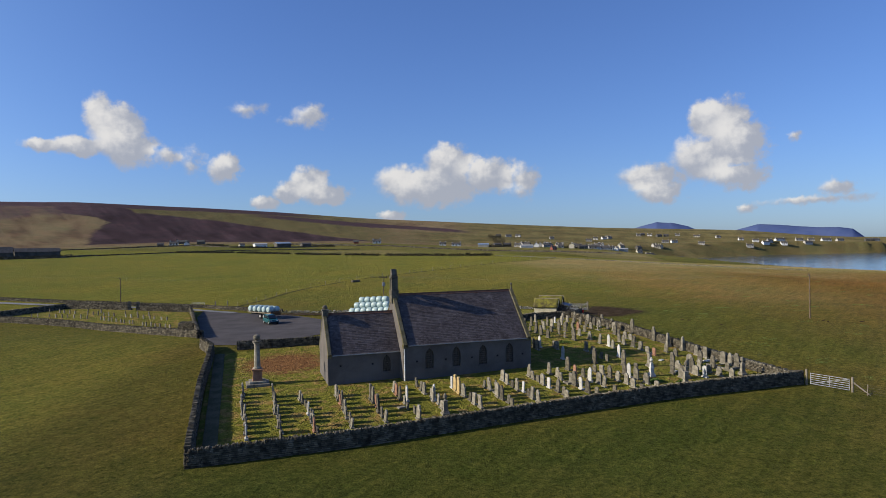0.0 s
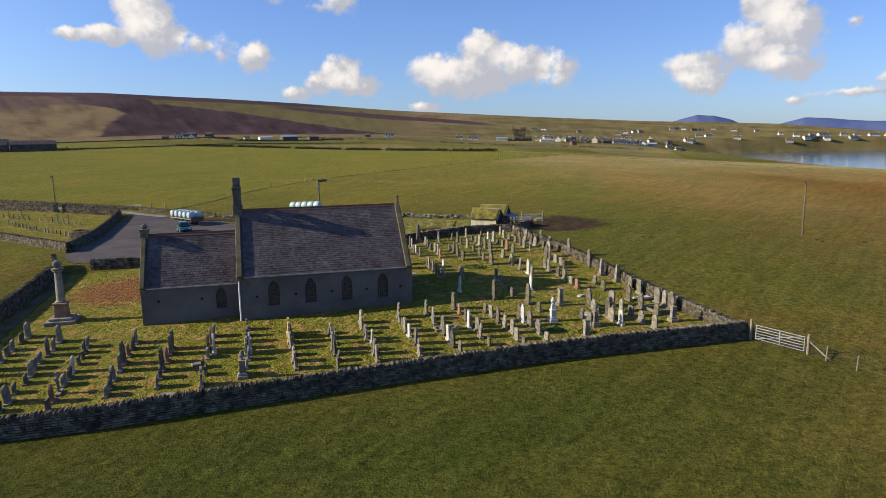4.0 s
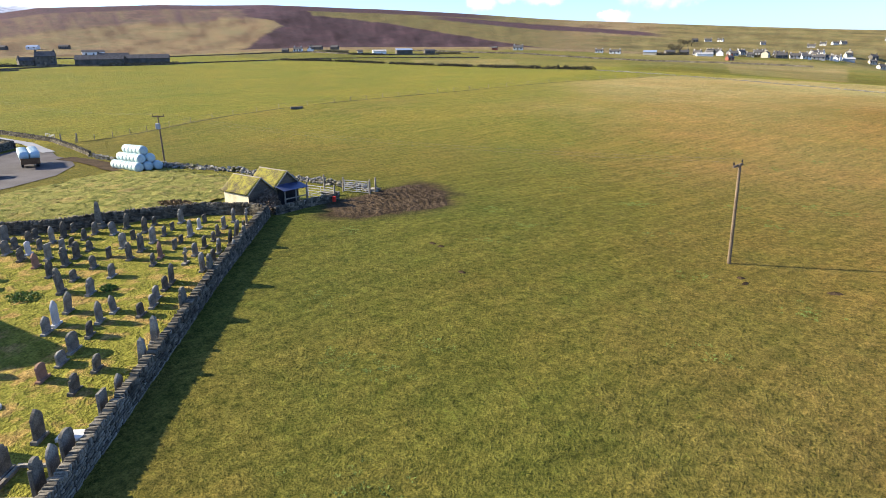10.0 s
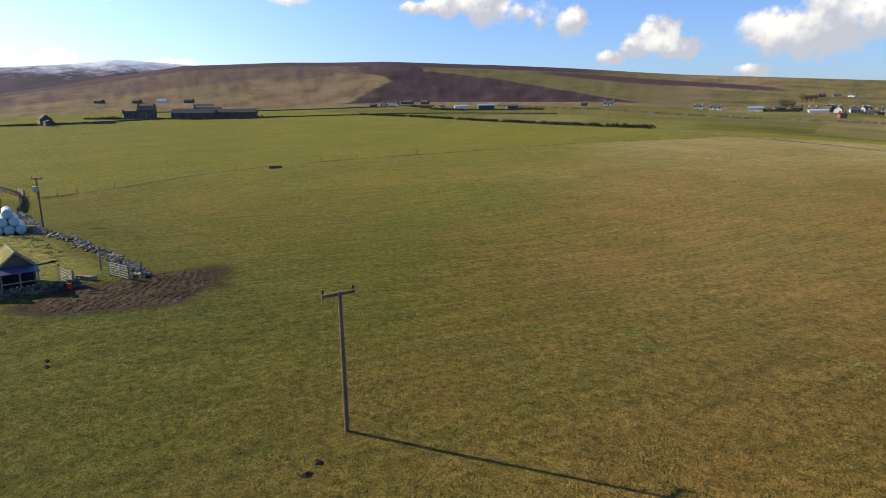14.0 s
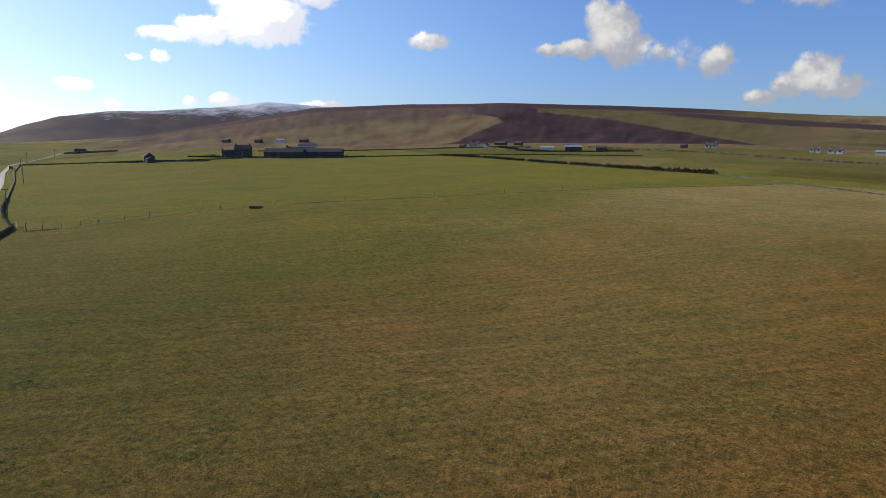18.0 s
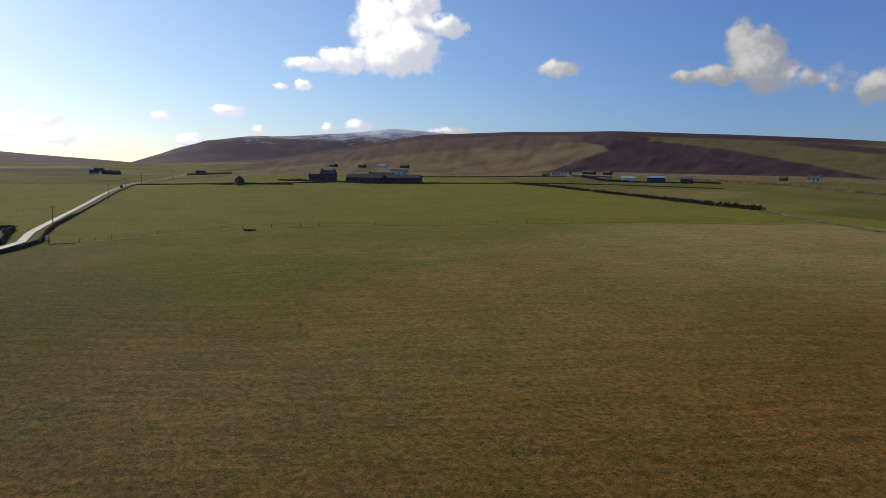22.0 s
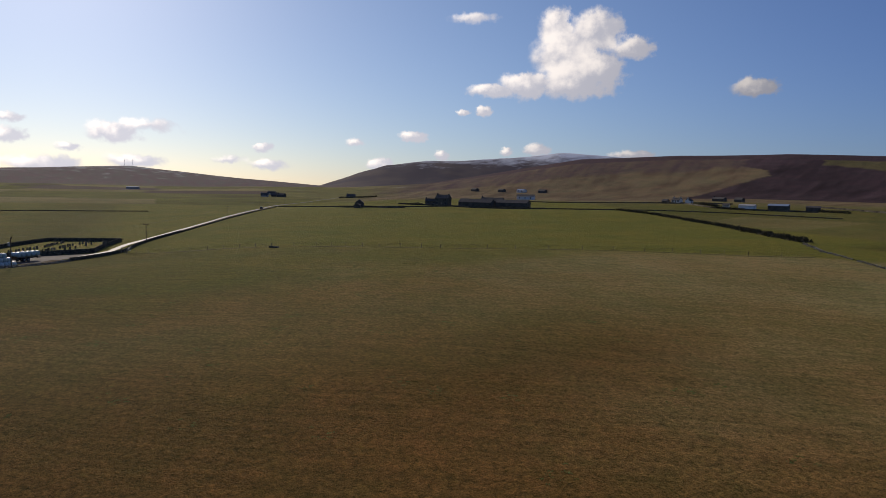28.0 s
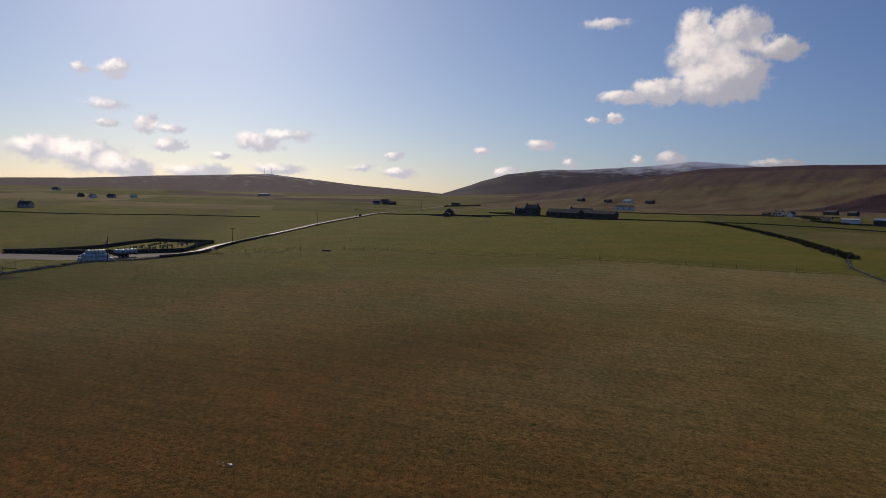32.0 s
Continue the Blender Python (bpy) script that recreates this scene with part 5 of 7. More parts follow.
# the small vault by the north wall
def gabled(g, l, w, eave, top, wall_mat, roof_mat, overhang=0.15, thick=0.12, base=-0.4, wall="wall", roof="roof"):
    """Walls with two gables along x, and the two slopes of a roof."""
    bm = bmesh.new()
    prism(bm, [(-w / 2, base), (w / 2, base), (w / 2, eave), (0, top), (-w / 2, eave)], -l / 2, l / 2, Matrix.Rotation(radians(90), 4, "Z"))
    bmesh.ops.recalc_face_normals(bm, faces=bm.faces[:])
    body = part(wall, bm, wall_mat, g)
    k = (top - eave) / (w / 2)
    for s in (1, -1):
        bm = bmesh.new()
        y1, z1 = s * (w / 2 + overhang), eave - k * overhang
        vs = [bm.verts.new((x, y, z)) for x in (-l / 2 - overhang, l / 2 + overhang) for y, z in ((y1, z1 + 0.01), (0, top + 0.01), (0, top + thick + 0.01), (y1, z1 + thick + 0.01))]
        for f in ((3, 2, 1, 0), (4, 5, 6, 7), (0, 1, 5, 4), (1, 2, 6, 5), (2, 3, 7, 6), (3, 0, 4, 7)):
            bm.faces.new([vs[i] for i in f])
        bmesh.ops.recalc_face_normals(bm, faces=bm.faces[:])
        part(roof, bm, roof_mat, g)
    return body


p = yard(-5.4, 20.3)
vault = thing("burial_vault", (p.x, p.y, lie(p.x, p.y)), YARD_TURN - 6, "small grey harled burial vault with a stone slab roof", "vault")
gabled(vault, 3.3, 2.3, 1.25, 1.95, MAT_HARL, MAT_STONE_GREY)

# ---- around the churchyard ----
car_park = draped("car_park", [(-31, 86.6), (-25.4, 86.2), (-20, 91), (-14.7, 97.5), (-17, 103), (-20, 108), (-23, 118.5), (-28.5, 126.5), (-34, 131), (-39, 133), (-47, 138.8), (-52, 139.6), (-49, 128), (-38.2, 101.5), (-34.2, 90)], MAT_ASPHALT, 0.06, 3.0, "dark worn tarmac car park", "car park")
# a dark sheet painted as the west wall's shadow on the grass
path = draped("wall_shade_strip", [tuple(yard(*q)) for q in ((-33.4, -18.8), (-32.3, -18.8), (-31.7, 16.6), (-32.9, 16.8))], MAT_WALL_SHADE, 0.11, 2.0, "narrow strip of grass along the churchyard wall, darkened for its shadow", "path")


def strip(line, width):
    """The outline of a band of even width along a line of (x, y)."""
    left, right = [], []
    for k, (x, y) in enumerate(line):
        a, b = Vector(line[max(k - 1, 0)]), Vector(line[min(k + 1, len(line) - 1)])
        d = (b - a).normalized()
        left.append((x - d.y * width / 2, y + d.x * width / 2))
        right.append((x + d.y * width / 2, y - d.x * width / 2))
    return left + right[::-1]


ROAD = [(-44, 136), (-56, 142.2), (-70, 145.2), (-86, 149.6), (-113, 158), (-176, 178.5), (-262, 204), (-343, 231), (-445, 282), (-600, 350)]
draped("road", strip(ROAD, 1.9), MAT_ROAD, 0.12, 12.0, "pale narrow country road beside a dry stone wall", "road")
draped("farm_track", strip([(-36, 131.5), (-30, 130), (-23, 126.4), (-19, 123.6), (-14.5, 121.5)], 2.6), MAT_MUD, 0.13, 1.5, "muddy track beside the stacked bales", "track")

dry_wall("wall_car_park", [tuple(yard(*q)) for q in ((-30.2, 18.6), (-26, 17.8), (-21, 17.0), (-13.2, 16.8))], 0.95, 0.5, "low dry stone wall between church and car park", seed=5)
dry_wall("wall_wing", [(19.4, 102.6), (20.6, 105.4), (21.9, 109.2)], 0.5, 0.5, "short dry stone wall beside the muddy gateway", seed=6)
CEMETERY = [(-35.0, 93.4), (-50.3, 104.4), (-63.8, 112.5), (-90, 123), (-84, 143.6), (-68, 140.4)]
dry_wall("wall_cemetery_south", CEMETERY[:4], 0.95, 0.5, "long dry stone wall round the newer cemetery", seed=7, height=0.2, length=0.55)
dry_wall("wall_cemetery_west", CEMETERY[3:5], 1.0, 0.5, "dark dry stone cemetery wall", seed=8, height=0.24, length=0.7)
dry_wall("wall_cemetery_north", [(-84, 143.6), (-68.4, 140.4)], 1.0, 0.5, "dry stone cemetery wall by the road", seed=9, height=0.24, length=0.7)
dry_wall("wall_cemetery_gate_side", [(-66.0, 139.9), (-54.3, 138.2)], 1.0, 0.5, "dry stone cemetery wall beside the gate", seed=10, height=0.2, length=0.6)
dry_wall("wall_cemetery_east", [(-54.2, 138.0), (-49.8, 128), (-39.4, 102.5), (-35.6, 93.2)], 1.05, 0.5, "dry stone wall between cemetery and car park", seed=11, height=0.2, length=0.55)
draped("cemetery_lawn", [(-36.6, 95.4), (-50.3, 105.4), (-63.6, 113.3), (-89.2, 123.7), (-83.4, 142.8), (-54.6, 137.4), (-50.4, 128), (-40.2, 103)], MAT_LAWN, 0.05, 4.0, "mown yellow-green cemetery grass", "lawn")
for x, y in ((-68.2, 140.3), (-66.2, 139.9)):
    g = thing("gate_pillar", (x, y, lie(x, y)), 12, "square dark stone gate pillar", "gate pillar", "cemetery gate pillars")
    part("shaft", boxes((-0.3, 0.3, -0.3, 0.3, -0.2, 1.7)), MAT_STONE_DARK, g)
    bm = bmesh.new()
    tube(bm, [(1.69, 0.5), (1.8, 0.5), (2.0, 0.05)], 4, Matrix.Rotation(radians(45), 4, "Z"))
    part("cap", bm, MAT_STONE_DARK, g)
dry_wall("wall_enclosure", [(-44.9, 110.6), (-42.2, 109.9), (-41.4, 106.9), (-44.1, 107.5), (-44.9, 110.6)], 1.35, 0.4, "small roofless dark stone enclosure", seed=12, coping=False)
# the roadside wall, close by and far off
dry_wall("wall_roadside", [(-34, 134.6), (-44, 140.6), (-54, 145.6), (-70, 148.8), (-88, 153.6), (-115, 162.5)], 0.6, 0.5, "tumbled low dry stone wall along the road", seed=13, height=0.22, length=0.6)
dry_wall("wall_roadside_far", [(-115, 162.5), (-177, 183), (-262, 208.5), (-340, 235)], 0.55, 0.5, "dry stone wall along the country road", seed=14, faces=False, coping=False)


def rubble(name, line, seed, label, tall=0.7, count=6):
    """A tumbled wall: loose stones heaped along a line."""
    rnd = random.Random(seed)
    heap = Heap()
    for (xa, ya), (xb, yb) in zip(line, line[1:]):
        run = math.hypot(xb - xa, yb - ya)
        for k in range(int(run * count)):
            f = rnd.random()
            up = rnd.random() ** 1.6
            off = rnd.gauss(0, 0.32) * (1.2 - up)
            x, y = xa + (xb - xa) * f - (yb - ya) / run * off, ya + (yb - ya) * f + (xb - xa) / run * off
            top = tall * (0.55 + 0.45 * noise.noise((x * 0.5, y * 0.5, seed)))
            s = rnd.uniform(0.13, 0.36)
            m = Matrix.Translation((x, y, lie(x, y) + up * top)) @ Euler((rnd.uniform(-0.5, 0.5), rnd.uniform(-0.5, 0.5), rnd.uniform(0, 3))).to_matrix().to_4x4() @ Matrix.Diagonal((s * 1.4, s, s * 0.6, 1))
            heap.add(rnd.choice(WALL_STONES), m)
    ob = heap.done(name, MAT_RUBBLE)
    return tagged(ob, label, "rubble wall", kind="stuff")


def rubble_material():
    m = Nodes("pale_rubble", 0.95, 0.1)
    c = m.mix(m.step(m.noise(2.0, 4), 0.35, 0.65), (0.10, 0.094, 0.076), (0.27, 0.255, 0.215))
    c = m.mix(m.step(m.noise(0.8, 3), 0.56, 0.66), c, (0.10, 0.095, 0.03))
    return m.done(m.vary(c, m.island(), 0.35), m.noise(10.0, 3), 0.6, 0.03)


MAT_RUBBLE = rubble_material()
rubble("tumbled_wall", [(-9, 123.6), (-2, 121.6), (4, 120.4), (10, 118.4), (15, 117), (20.5, 115.2), (24, 113.6)], 21, "tumbled pale dry stone wall above the sheds", 0.75, 24)
rubble("tumbled_wall", [(-34, 134.8), (-22, 129.6), (-14, 126.2), (-9, 123.6)], 22, "tumbled dry stone wall behind the bales", 0.65, 20)


# gates, fences
def field_gate(xa, ya, xb, yb, label, rails=6, tall=1.1, bar=True):
    a, b = Vector((xa, ya)), Vector((xb, yb))
    run = (b - a).length
    g = thing("field_gate", (xa, ya, lie(xa, ya)), math.degrees(math.atan2(yb - ya, xb - xa)), label, "gate", "steel field gates")
    drop = lie(xb, yb) - lie(xa, ya)
    for k in range(rails):
        z = 0.16 + (tall - 0.16) * k / (rails - 1)
        bm = bmesh.new()
        beam(bm, (0.06, 0, z), (run - 0.06, 0, z + drop), 0.045)
        part("rail", bm, MAT_METAL, g)
    for x in (0.06, run * 0.5, run - 0.06):
        bm = bmesh.new()
        z0 = drop * x / run
        beam(bm, (x, 0.03, z0 + 0.12), (x, 0.03, z0 + tall + 0.03), 0.05)
        part("upright", bm, MAT_METAL, g)
    if bar:
        bm = bmesh.new()
        beam(bm, (0.1, -0.03, 0.16), (run - 0.1, -0.03, tall + drop), 0.04)
        part("brace", bm, MAT_METAL, g)
    return g


def fence_post(x, y, tall=1.15, r=0.055, lean=0.0, name="fence_post", label="weathered round fence post", group="fence posts"):
    g = bmesh.new()
    tube(g, [(-0.3, r), (tall - 0.04, r * 0.95), (tall, r * 0.6)], 7)
    ob = part(name, g, MAT_WOOD_OLD)
    ob.matrix_world = pose(x, y, lie(x, y), lean, lean * 0.6, 0)
    return tagged(ob, label, "fence post", group)


field_gate(34.35, 62.95, 36.7, 60.55, "galvanised steel field gate beside the churchyard wall", 6, 1.15)
fence_post(34.15, 63.15, 1.5, 0.1, 0, "gate_post", "thick wooden gate post at the wall's end", "gate posts")
fence_post(36.85, 60.4, 1.4, 0.1, 0, "gate_post", "thick wooden gate post in the field", "gate posts")
strut = bmesh.new()
beam(strut, (36.9, 60.35, lie(36.9, 60.35) + 0.9), (37.8, 59.3, lie(37.8, 59.3)), 0.09)
tagged(part("post_strut", strut, MAT_WOOD_OLD), "slanting wooden strut that props the gate post", "strut")
FIELD_FENCE = [(37.5, 59.3), (38.6, 57.7), (39.7, 56.1), (40.8, 54.5), (41.9, 52.8), (43.1, 51.0), (44.3, 49.2), (45.6, 47.2)]
for x, y in FIELD_FENCE:
    fence_post(x, y, 1.0, 0.05, 2)


def wires(name, points, heights, label, thick=0.008, parent=None):
    """Fence or power wires strung along points, one mesh a fence."""
    bm = bmesh.new()
    for h in heights:
        for (xa, ya), (xb, yb) in zip(points, points[1:]):
            beam(bm, (xa, ya, lie(xa, ya) + h), (xb, yb, lie(xb, yb) + h), thick)
    return tagged(part(name, bm, MAT_WIRE), label, "fence wire")


wires("fence_wire", [(36.85, 60.4)] + FIELD_FENCE, (0.25, 0.5, 0.75, 0.95), "thin strands of wire along the fence posts")
field_gate(18.6, 109.6, 21.8, 108.9, "dull steel gate of the cattle pen", 5, 1.15)
field_gate(20.9, 112.6, 23.7, 112.4, "dull steel gate of the cattle pen above the mud", 6, 1.2)
for x, y in ((18.5, 109.7), (21.9, 108.8), (20.8, 112.7), (23.8, 112.4), (23.9, 113.5), (18.2, 113.6)):
    fence_post(x, y, 1.45, 0.09, 0, "gate_post", "grey wooden post of the cattle pen", "gate posts")
ob = part("feed_trough", boxes((-0.8, 0.8, -0.3, 0.3, 0.0, 0.35)), MAT_STONE_DARK)
ob.matrix_world = pose(20.4, 110.8, lie(20.4, 110.8), 0, 0, 10)
tagged(ob, "dark stone trough inside the cattle pen", "trough")
bm = bmesh.new()
tube(bm, [(0, 0.16), (0.45, 0.19), (0.47, 0.15)], 10)
ob = part("red_bucket", bm, rough_mat("red_plastic", (0.50, 0.03, 0.02), (0.58, 0.05, 0.03), rough=0.5))
ob.matrix_world = pose(22.1, 108.3, lie(22.1, 108.3) + 0.04)
tagged(ob, "bright red plastic bucket by the wall's end", "bucket")


# cattle-trodden mud: a sheet of ridges and hoof holes
def trodden_mud():
    step = 0.2
    verts, at, faces = [], {}, []
    for i in range(-42, 43):
        for j in range(-48, 49):
            x, y = 25.4 + i * step, 111.3 + j * step
            m_ = math.hypot((x - 25.4) / 7.4, (y - 111.3) / 8.4) + 0.25 * noise.fractal((x * 0.16, y * 0.16, 4.0), 1.0, 2.0, 4)
            inside = (1 - smooth(m_, 0.70, 1.0)) * smooth(x - 0.35 * (y - 102), 19.0, 20.6)
            if inside <= 0.02:
                continue
            r = math.hypot(x - 15, y - 101)
            rut = 0.022 * math.sin(r * 9.0 + 5.0 * noise.noise((x * 0.4, y * 0.4, 1.0)))
            z = lie(x, y) - 0.06 + inside * (0.10 + rut + 0.075 * noise.noise((x * 2.6, y * 2.6, 3.0)))
            at[i, j] = len(verts)
            verts.append((x, y, z))
    for (i, j) in at:
        ring_ = [at.get(q) for q in ((i, j), (i + 1, j), (i + 1, j + 1), (i, j + 1))]
        if None not in ring_:
            faces.append(ring_)
    me = bpy.data.meshes.new("mud_patch")
    me.from_pydata(verts, [], faces)
    me.materials.append(MAT_MUD)
    tagged(new("mud_patch", me), "dark mud trodden into ridges by cattle at the gateway", "mud", kind="structure")


trodden_mud()


# ---- sheds ----
def plank_wall(g, a, b, tall, material, top=None, seed=0, name="board"):
    """Upright boards from a to b; top gives the height along the way for a gable."""
    rnd = random.Random(seed)
    a, b = Vector(a), Vector(b)
    run = (b - a).length
    turn = math.degrees(math.atan2(b.y - a.y, b.x - a.x))
    n = max(2, round(run / 0.2))
    for k in range(n):
        x = run * (k + 0.5) / n
        h = (top(x / run) if top else tall) + rnd.uniform(-0.04, 0.02)
        bm = boxes((-run / n / 2 + 0.006, run / n / 2 - 0.006, -0.02, 0.02 + rnd.uniform(0, 0.012), -0.15, h))
        ob = part(name, bm, material, g)
        ob.matrix_local = Matrix.Translation(a + (b - a) * x / run) @ pose(0, 0, 0, 0, 0, turn)


MAT_LIME = rough_mat("limewashed_wall", (0.33, 0.30, 0.20), (0.50, 0.46, 0.34), 1.0, 10.0, bump=0.4)
MAT_TIN_BLUE = rough_mat("blue_sheet_roof", (0.022, 0.034, 0.085), (0.045, 0.065, 0.13), 1.0, 12.0, rough=0.45, spec=0.5)
MAT_BARGE = rough_mat("pale_bargeboard", (0.20, 0.18, 0.13), (0.30, 0.27, 0.21), 2.0, 20.0)


def shed(x, y, turn, l, w, eave, top, label, limewash, porch):
    g = thing("shed", (x, y, lie(x, y)), turn, label, "shed", "old sheds by the churchyard")
    if limewash:
        part("side_wall", boxes((-l / 2, l / 2, -w / 2, -w / 2 + 0.3, -0.4, eave)), MAT_LIME, g, "limewashed stone wall")
    else:
        plank_wall(g, (-l / 2, -w / 2, 0), (l / 2, -w / 2, 0), eave, MAT_BOARD, None, 3)
    part("side_wall", boxes((-l / 2, l / 2, w / 2 - 0.2, w / 2, -0.4, eave)), MAT_WOOD_OLD, g)
    rise = lambda f: eave + (top - eave) * (1 - abs(2 * f - 1))
    plank_wall(g, (l / 2, -w / 2, 0), (l / 2, w / 2, 0), eave, MAT_BOARD, rise, 4)
    plank_wall(g, (-l / 2, w / 2, 0), (-l / 2, -w / 2, 0), eave, MAT_BOARD, rise, 5)
    part("inner_floor", boxes((-l / 2 + 0.3, l / 2 - 0.1, -w / 2 + 0.3, w / 2 - 0.2, -0.3, 0.02)), MAT_DIRT, g)
    if not porch:
        part("doorway", boxes((l / 2 + 0.035, l / 2 + 0.06, 0.25, w / 2 - 0.35, 0.35, eave - 0.35)), MAT_DARK, g, "dark opening in the boards")
        for r in ((0.19, 0.25, 0.3, eave - 0.3), (w / 2 - 0.35, w / 2 - 0.29, 0.3, eave - 0.3)):
            part("door_frame", boxes((l / 2 + 0.03, l / 2 + 0.08, *r)), MAT_BARGE, g)
    k = (top - eave) / (w / 2)
    for s in (1, -1):
        bm = bmesh.new()
        n = 10
        y1 = w / 2 + 0.18
        rows = []
        for i in range(n + 1):
            xx = -l / 2 - 0.2 + (l + 0.4) * i / n
            row = []
            for q in range(7):
                f = q / 6
                sag = 0.05 * math.sin(f * math.pi) * math.sin(i / n * math.pi)
                lump = 0.03 * noise.noise((xx * 2.0, f * 4.0, x))
                row.append((xx, s * y1 * (1 - f), eave - 0.18 * k + (top - eave + 0.18 * k) * f - sag + lump))
            rows.append(row)
        ups = [[bm.verts.new((p_[0], p_[1], p_[2] + 0.12)) for p_ in r] for r in rows]
        dns = [[bm.verts.new(p_) for p_ in r] for r in rows]
        for i in range(n):
            for q in range(6):
                bm.faces.new((ups[i][q], ups[i + 1][q], ups[i + 1][q + 1], ups[i][q + 1]))
                bm.faces.new((dns[i][q + 1], dns[i + 1][q + 1], dns[i + 1][q], dns[i][q]))
            bm.faces.new((ups[i][0], dns[i][0], dns[i + 1][0], ups[i + 1][0]))
        for q in range(6):
            bm.faces.new((ups[0][q + 1], dns[0][q + 1], dns[0][q], ups[0][q]))
            bm.faces.new((ups[n][q], dns[n][q], dns[n][q + 1], ups[n][q + 1]))
        bmesh.ops.recalc_face_normals(bm, faces=bm.faces[:])
        part("roof", bm, MAT_MOSS, g, "sagging mossy roof slope", smooth=True)
        bm = bmesh.new()
        beam(bm, (l / 2 + 0.23, s * y1, eave - 0.18 * k + 0.02), (l / 2 + 0.23, 0, top + 0.06), 0.04, 0.10)
        part("bargeboard", bm, MAT_BARGE, g)
    part("ridge_cap", boxes((-l / 2 - 0.22, l / 2 + 0.22, -0.07, 0.07, top + 0.07, top + 0.13)), MAT_BARGE, g)
    if porch:
        d = 1.35
        bm = bmesh.new()
        vs = [bm.verts.new(q) for q in ((l / 2 + 0.05, -w / 2 - 0.1, eave + 0.12), (l / 2 + d, -w / 2 - 0.1, eave - 0.22), (l / 2 + d, w / 2 + 0.1, eave - 0.22), (l / 2 + 0.05, w / 2 + 0.1, eave + 0.12))]
        lo = [bm.verts.new(v.co - Vector((0, 0, 0.06))) for v in vs]
        bm.faces.new(vs)
        bm.faces.new(lo[::-1])
        for i in range(4):
            bm.faces.new((vs[i], lo[i], lo[(i + 1) % 4], vs[(i + 1) % 4]))
        bmesh.ops.recalc_face_normals(bm, faces=bm.faces[:])
        part("porch_roof", bm, MAT_TIN_BLUE, g, "blue sheeted lean-to roof")
        for yy in (-w / 2 + 0.05, 0, w / 2 - 0.05):
            bm = bmesh.new()
            beam(bm, (l / 2 + d - 0.12, yy, -0.1), (l / 2 + d - 0.12, yy, eave - 0.24), 0.11)
            part("porch_post", bm, MAT_WOOD_OLD, g)
        part("porch_rail", boxes((l / 2 + d - 0.16, l / 2 + d - 0.1, -w / 2 + 0.1, w / 2 - 0.1, 0.75, 0.85)), MAT_WOOD_OLD, g)
        part("porch_back", boxes((l / 2 + 0.04, l / 2 + 0.08, -w / 2 + 0.2, w / 2 - 0.2, 0.0, eave - 0.3)), MAT_DARK, g)
    return g


shed(15.6, 104.5, -19, 3.5, 2.6, 1.65, 2.75, "old wooden shed with a mossy roof and limewashed side", True, False)
shed(16.7, 107.0, -19, 3.5, 2.6, 1.8, 2.95, "old boarded shed with a mossy roof and blue lean-to", False, True)
shrub(18.1, 103.7, 1.1, 1.0, 1.9, MAT_BRIAR, "bare brown bush against the shed", 71, 1500, 0.2)
shrub(18.9, 103.0, 0.8, 0.7, 1.2, MAT_BRIAR, "bare brown bush at the wall's corner", 72, 600, 0.16)
shrub(8.5, 103.6, 2.2, 0.7, 0.5, MAT_DEAD, "patch of dead bracken by the wall", 73, 900, 0.14)


# ---- bales, trailer and car ----
def bale_mesh():
    bm = bmesh.new()
    tube(bm, [(-0.63, 0.16), (-0.62, 0.33), (-0.56, 0.48), (-0.42, 0.57), (0.0, 0.60), (0.42, 0.57), (0.56, 0.48), (0.62, 0.33), (0.63, 0.16)], 20, Matrix.Rotation(radians(90), 4, "Y"))
    rnd = random.Random(3)
    for v in bm.verts:
        v.co *= 1 + rnd.uniform(-0.012, 0.012)
    me = bpy.data.meshes.new("silage_bale")
    bm.to_mesh(me)
    bm.free()
    me.materials.append(MAT_BALE)
    for q in me.polygons:
        q.use_smooth = True
    return me


BALE = bale_mesh()


def bale(x, y, z, turn, group, label):
    ob = new("silage_bale", BALE)
    ob.matrix_world = pose(x, y, z, 0, 0, turn)
    return tagged(ob, label, "bale", group)


stack = Vector((-11.0, 120.1))
back_way = Vector((-0.89, 0.455))
side_way = Vector((0.455, 0.89))
stack_turn = math.degrees(math.atan2(back_way.y, back_way.x))
for tier, (across, deep) in enumerate(((3, 7), (2, 6), (1, 5))):
    for i in range(across):
        for k in range(deep):
            q = stack + side_way * (1.2 * (i + 0.5 * tier) - 0.2) + back_way * (1.28 * (k + 0.45 * tier))
            bale(q.x, q.y, lie(*(stack + side_way * 1.0 + back_way * 1.28 * (k + 0.45 * tier))) + 0.58 + 0.96 * tier, stack_turn, "stacked silage bales", "pale green plastic-wrapped bale in a stack on the grass")


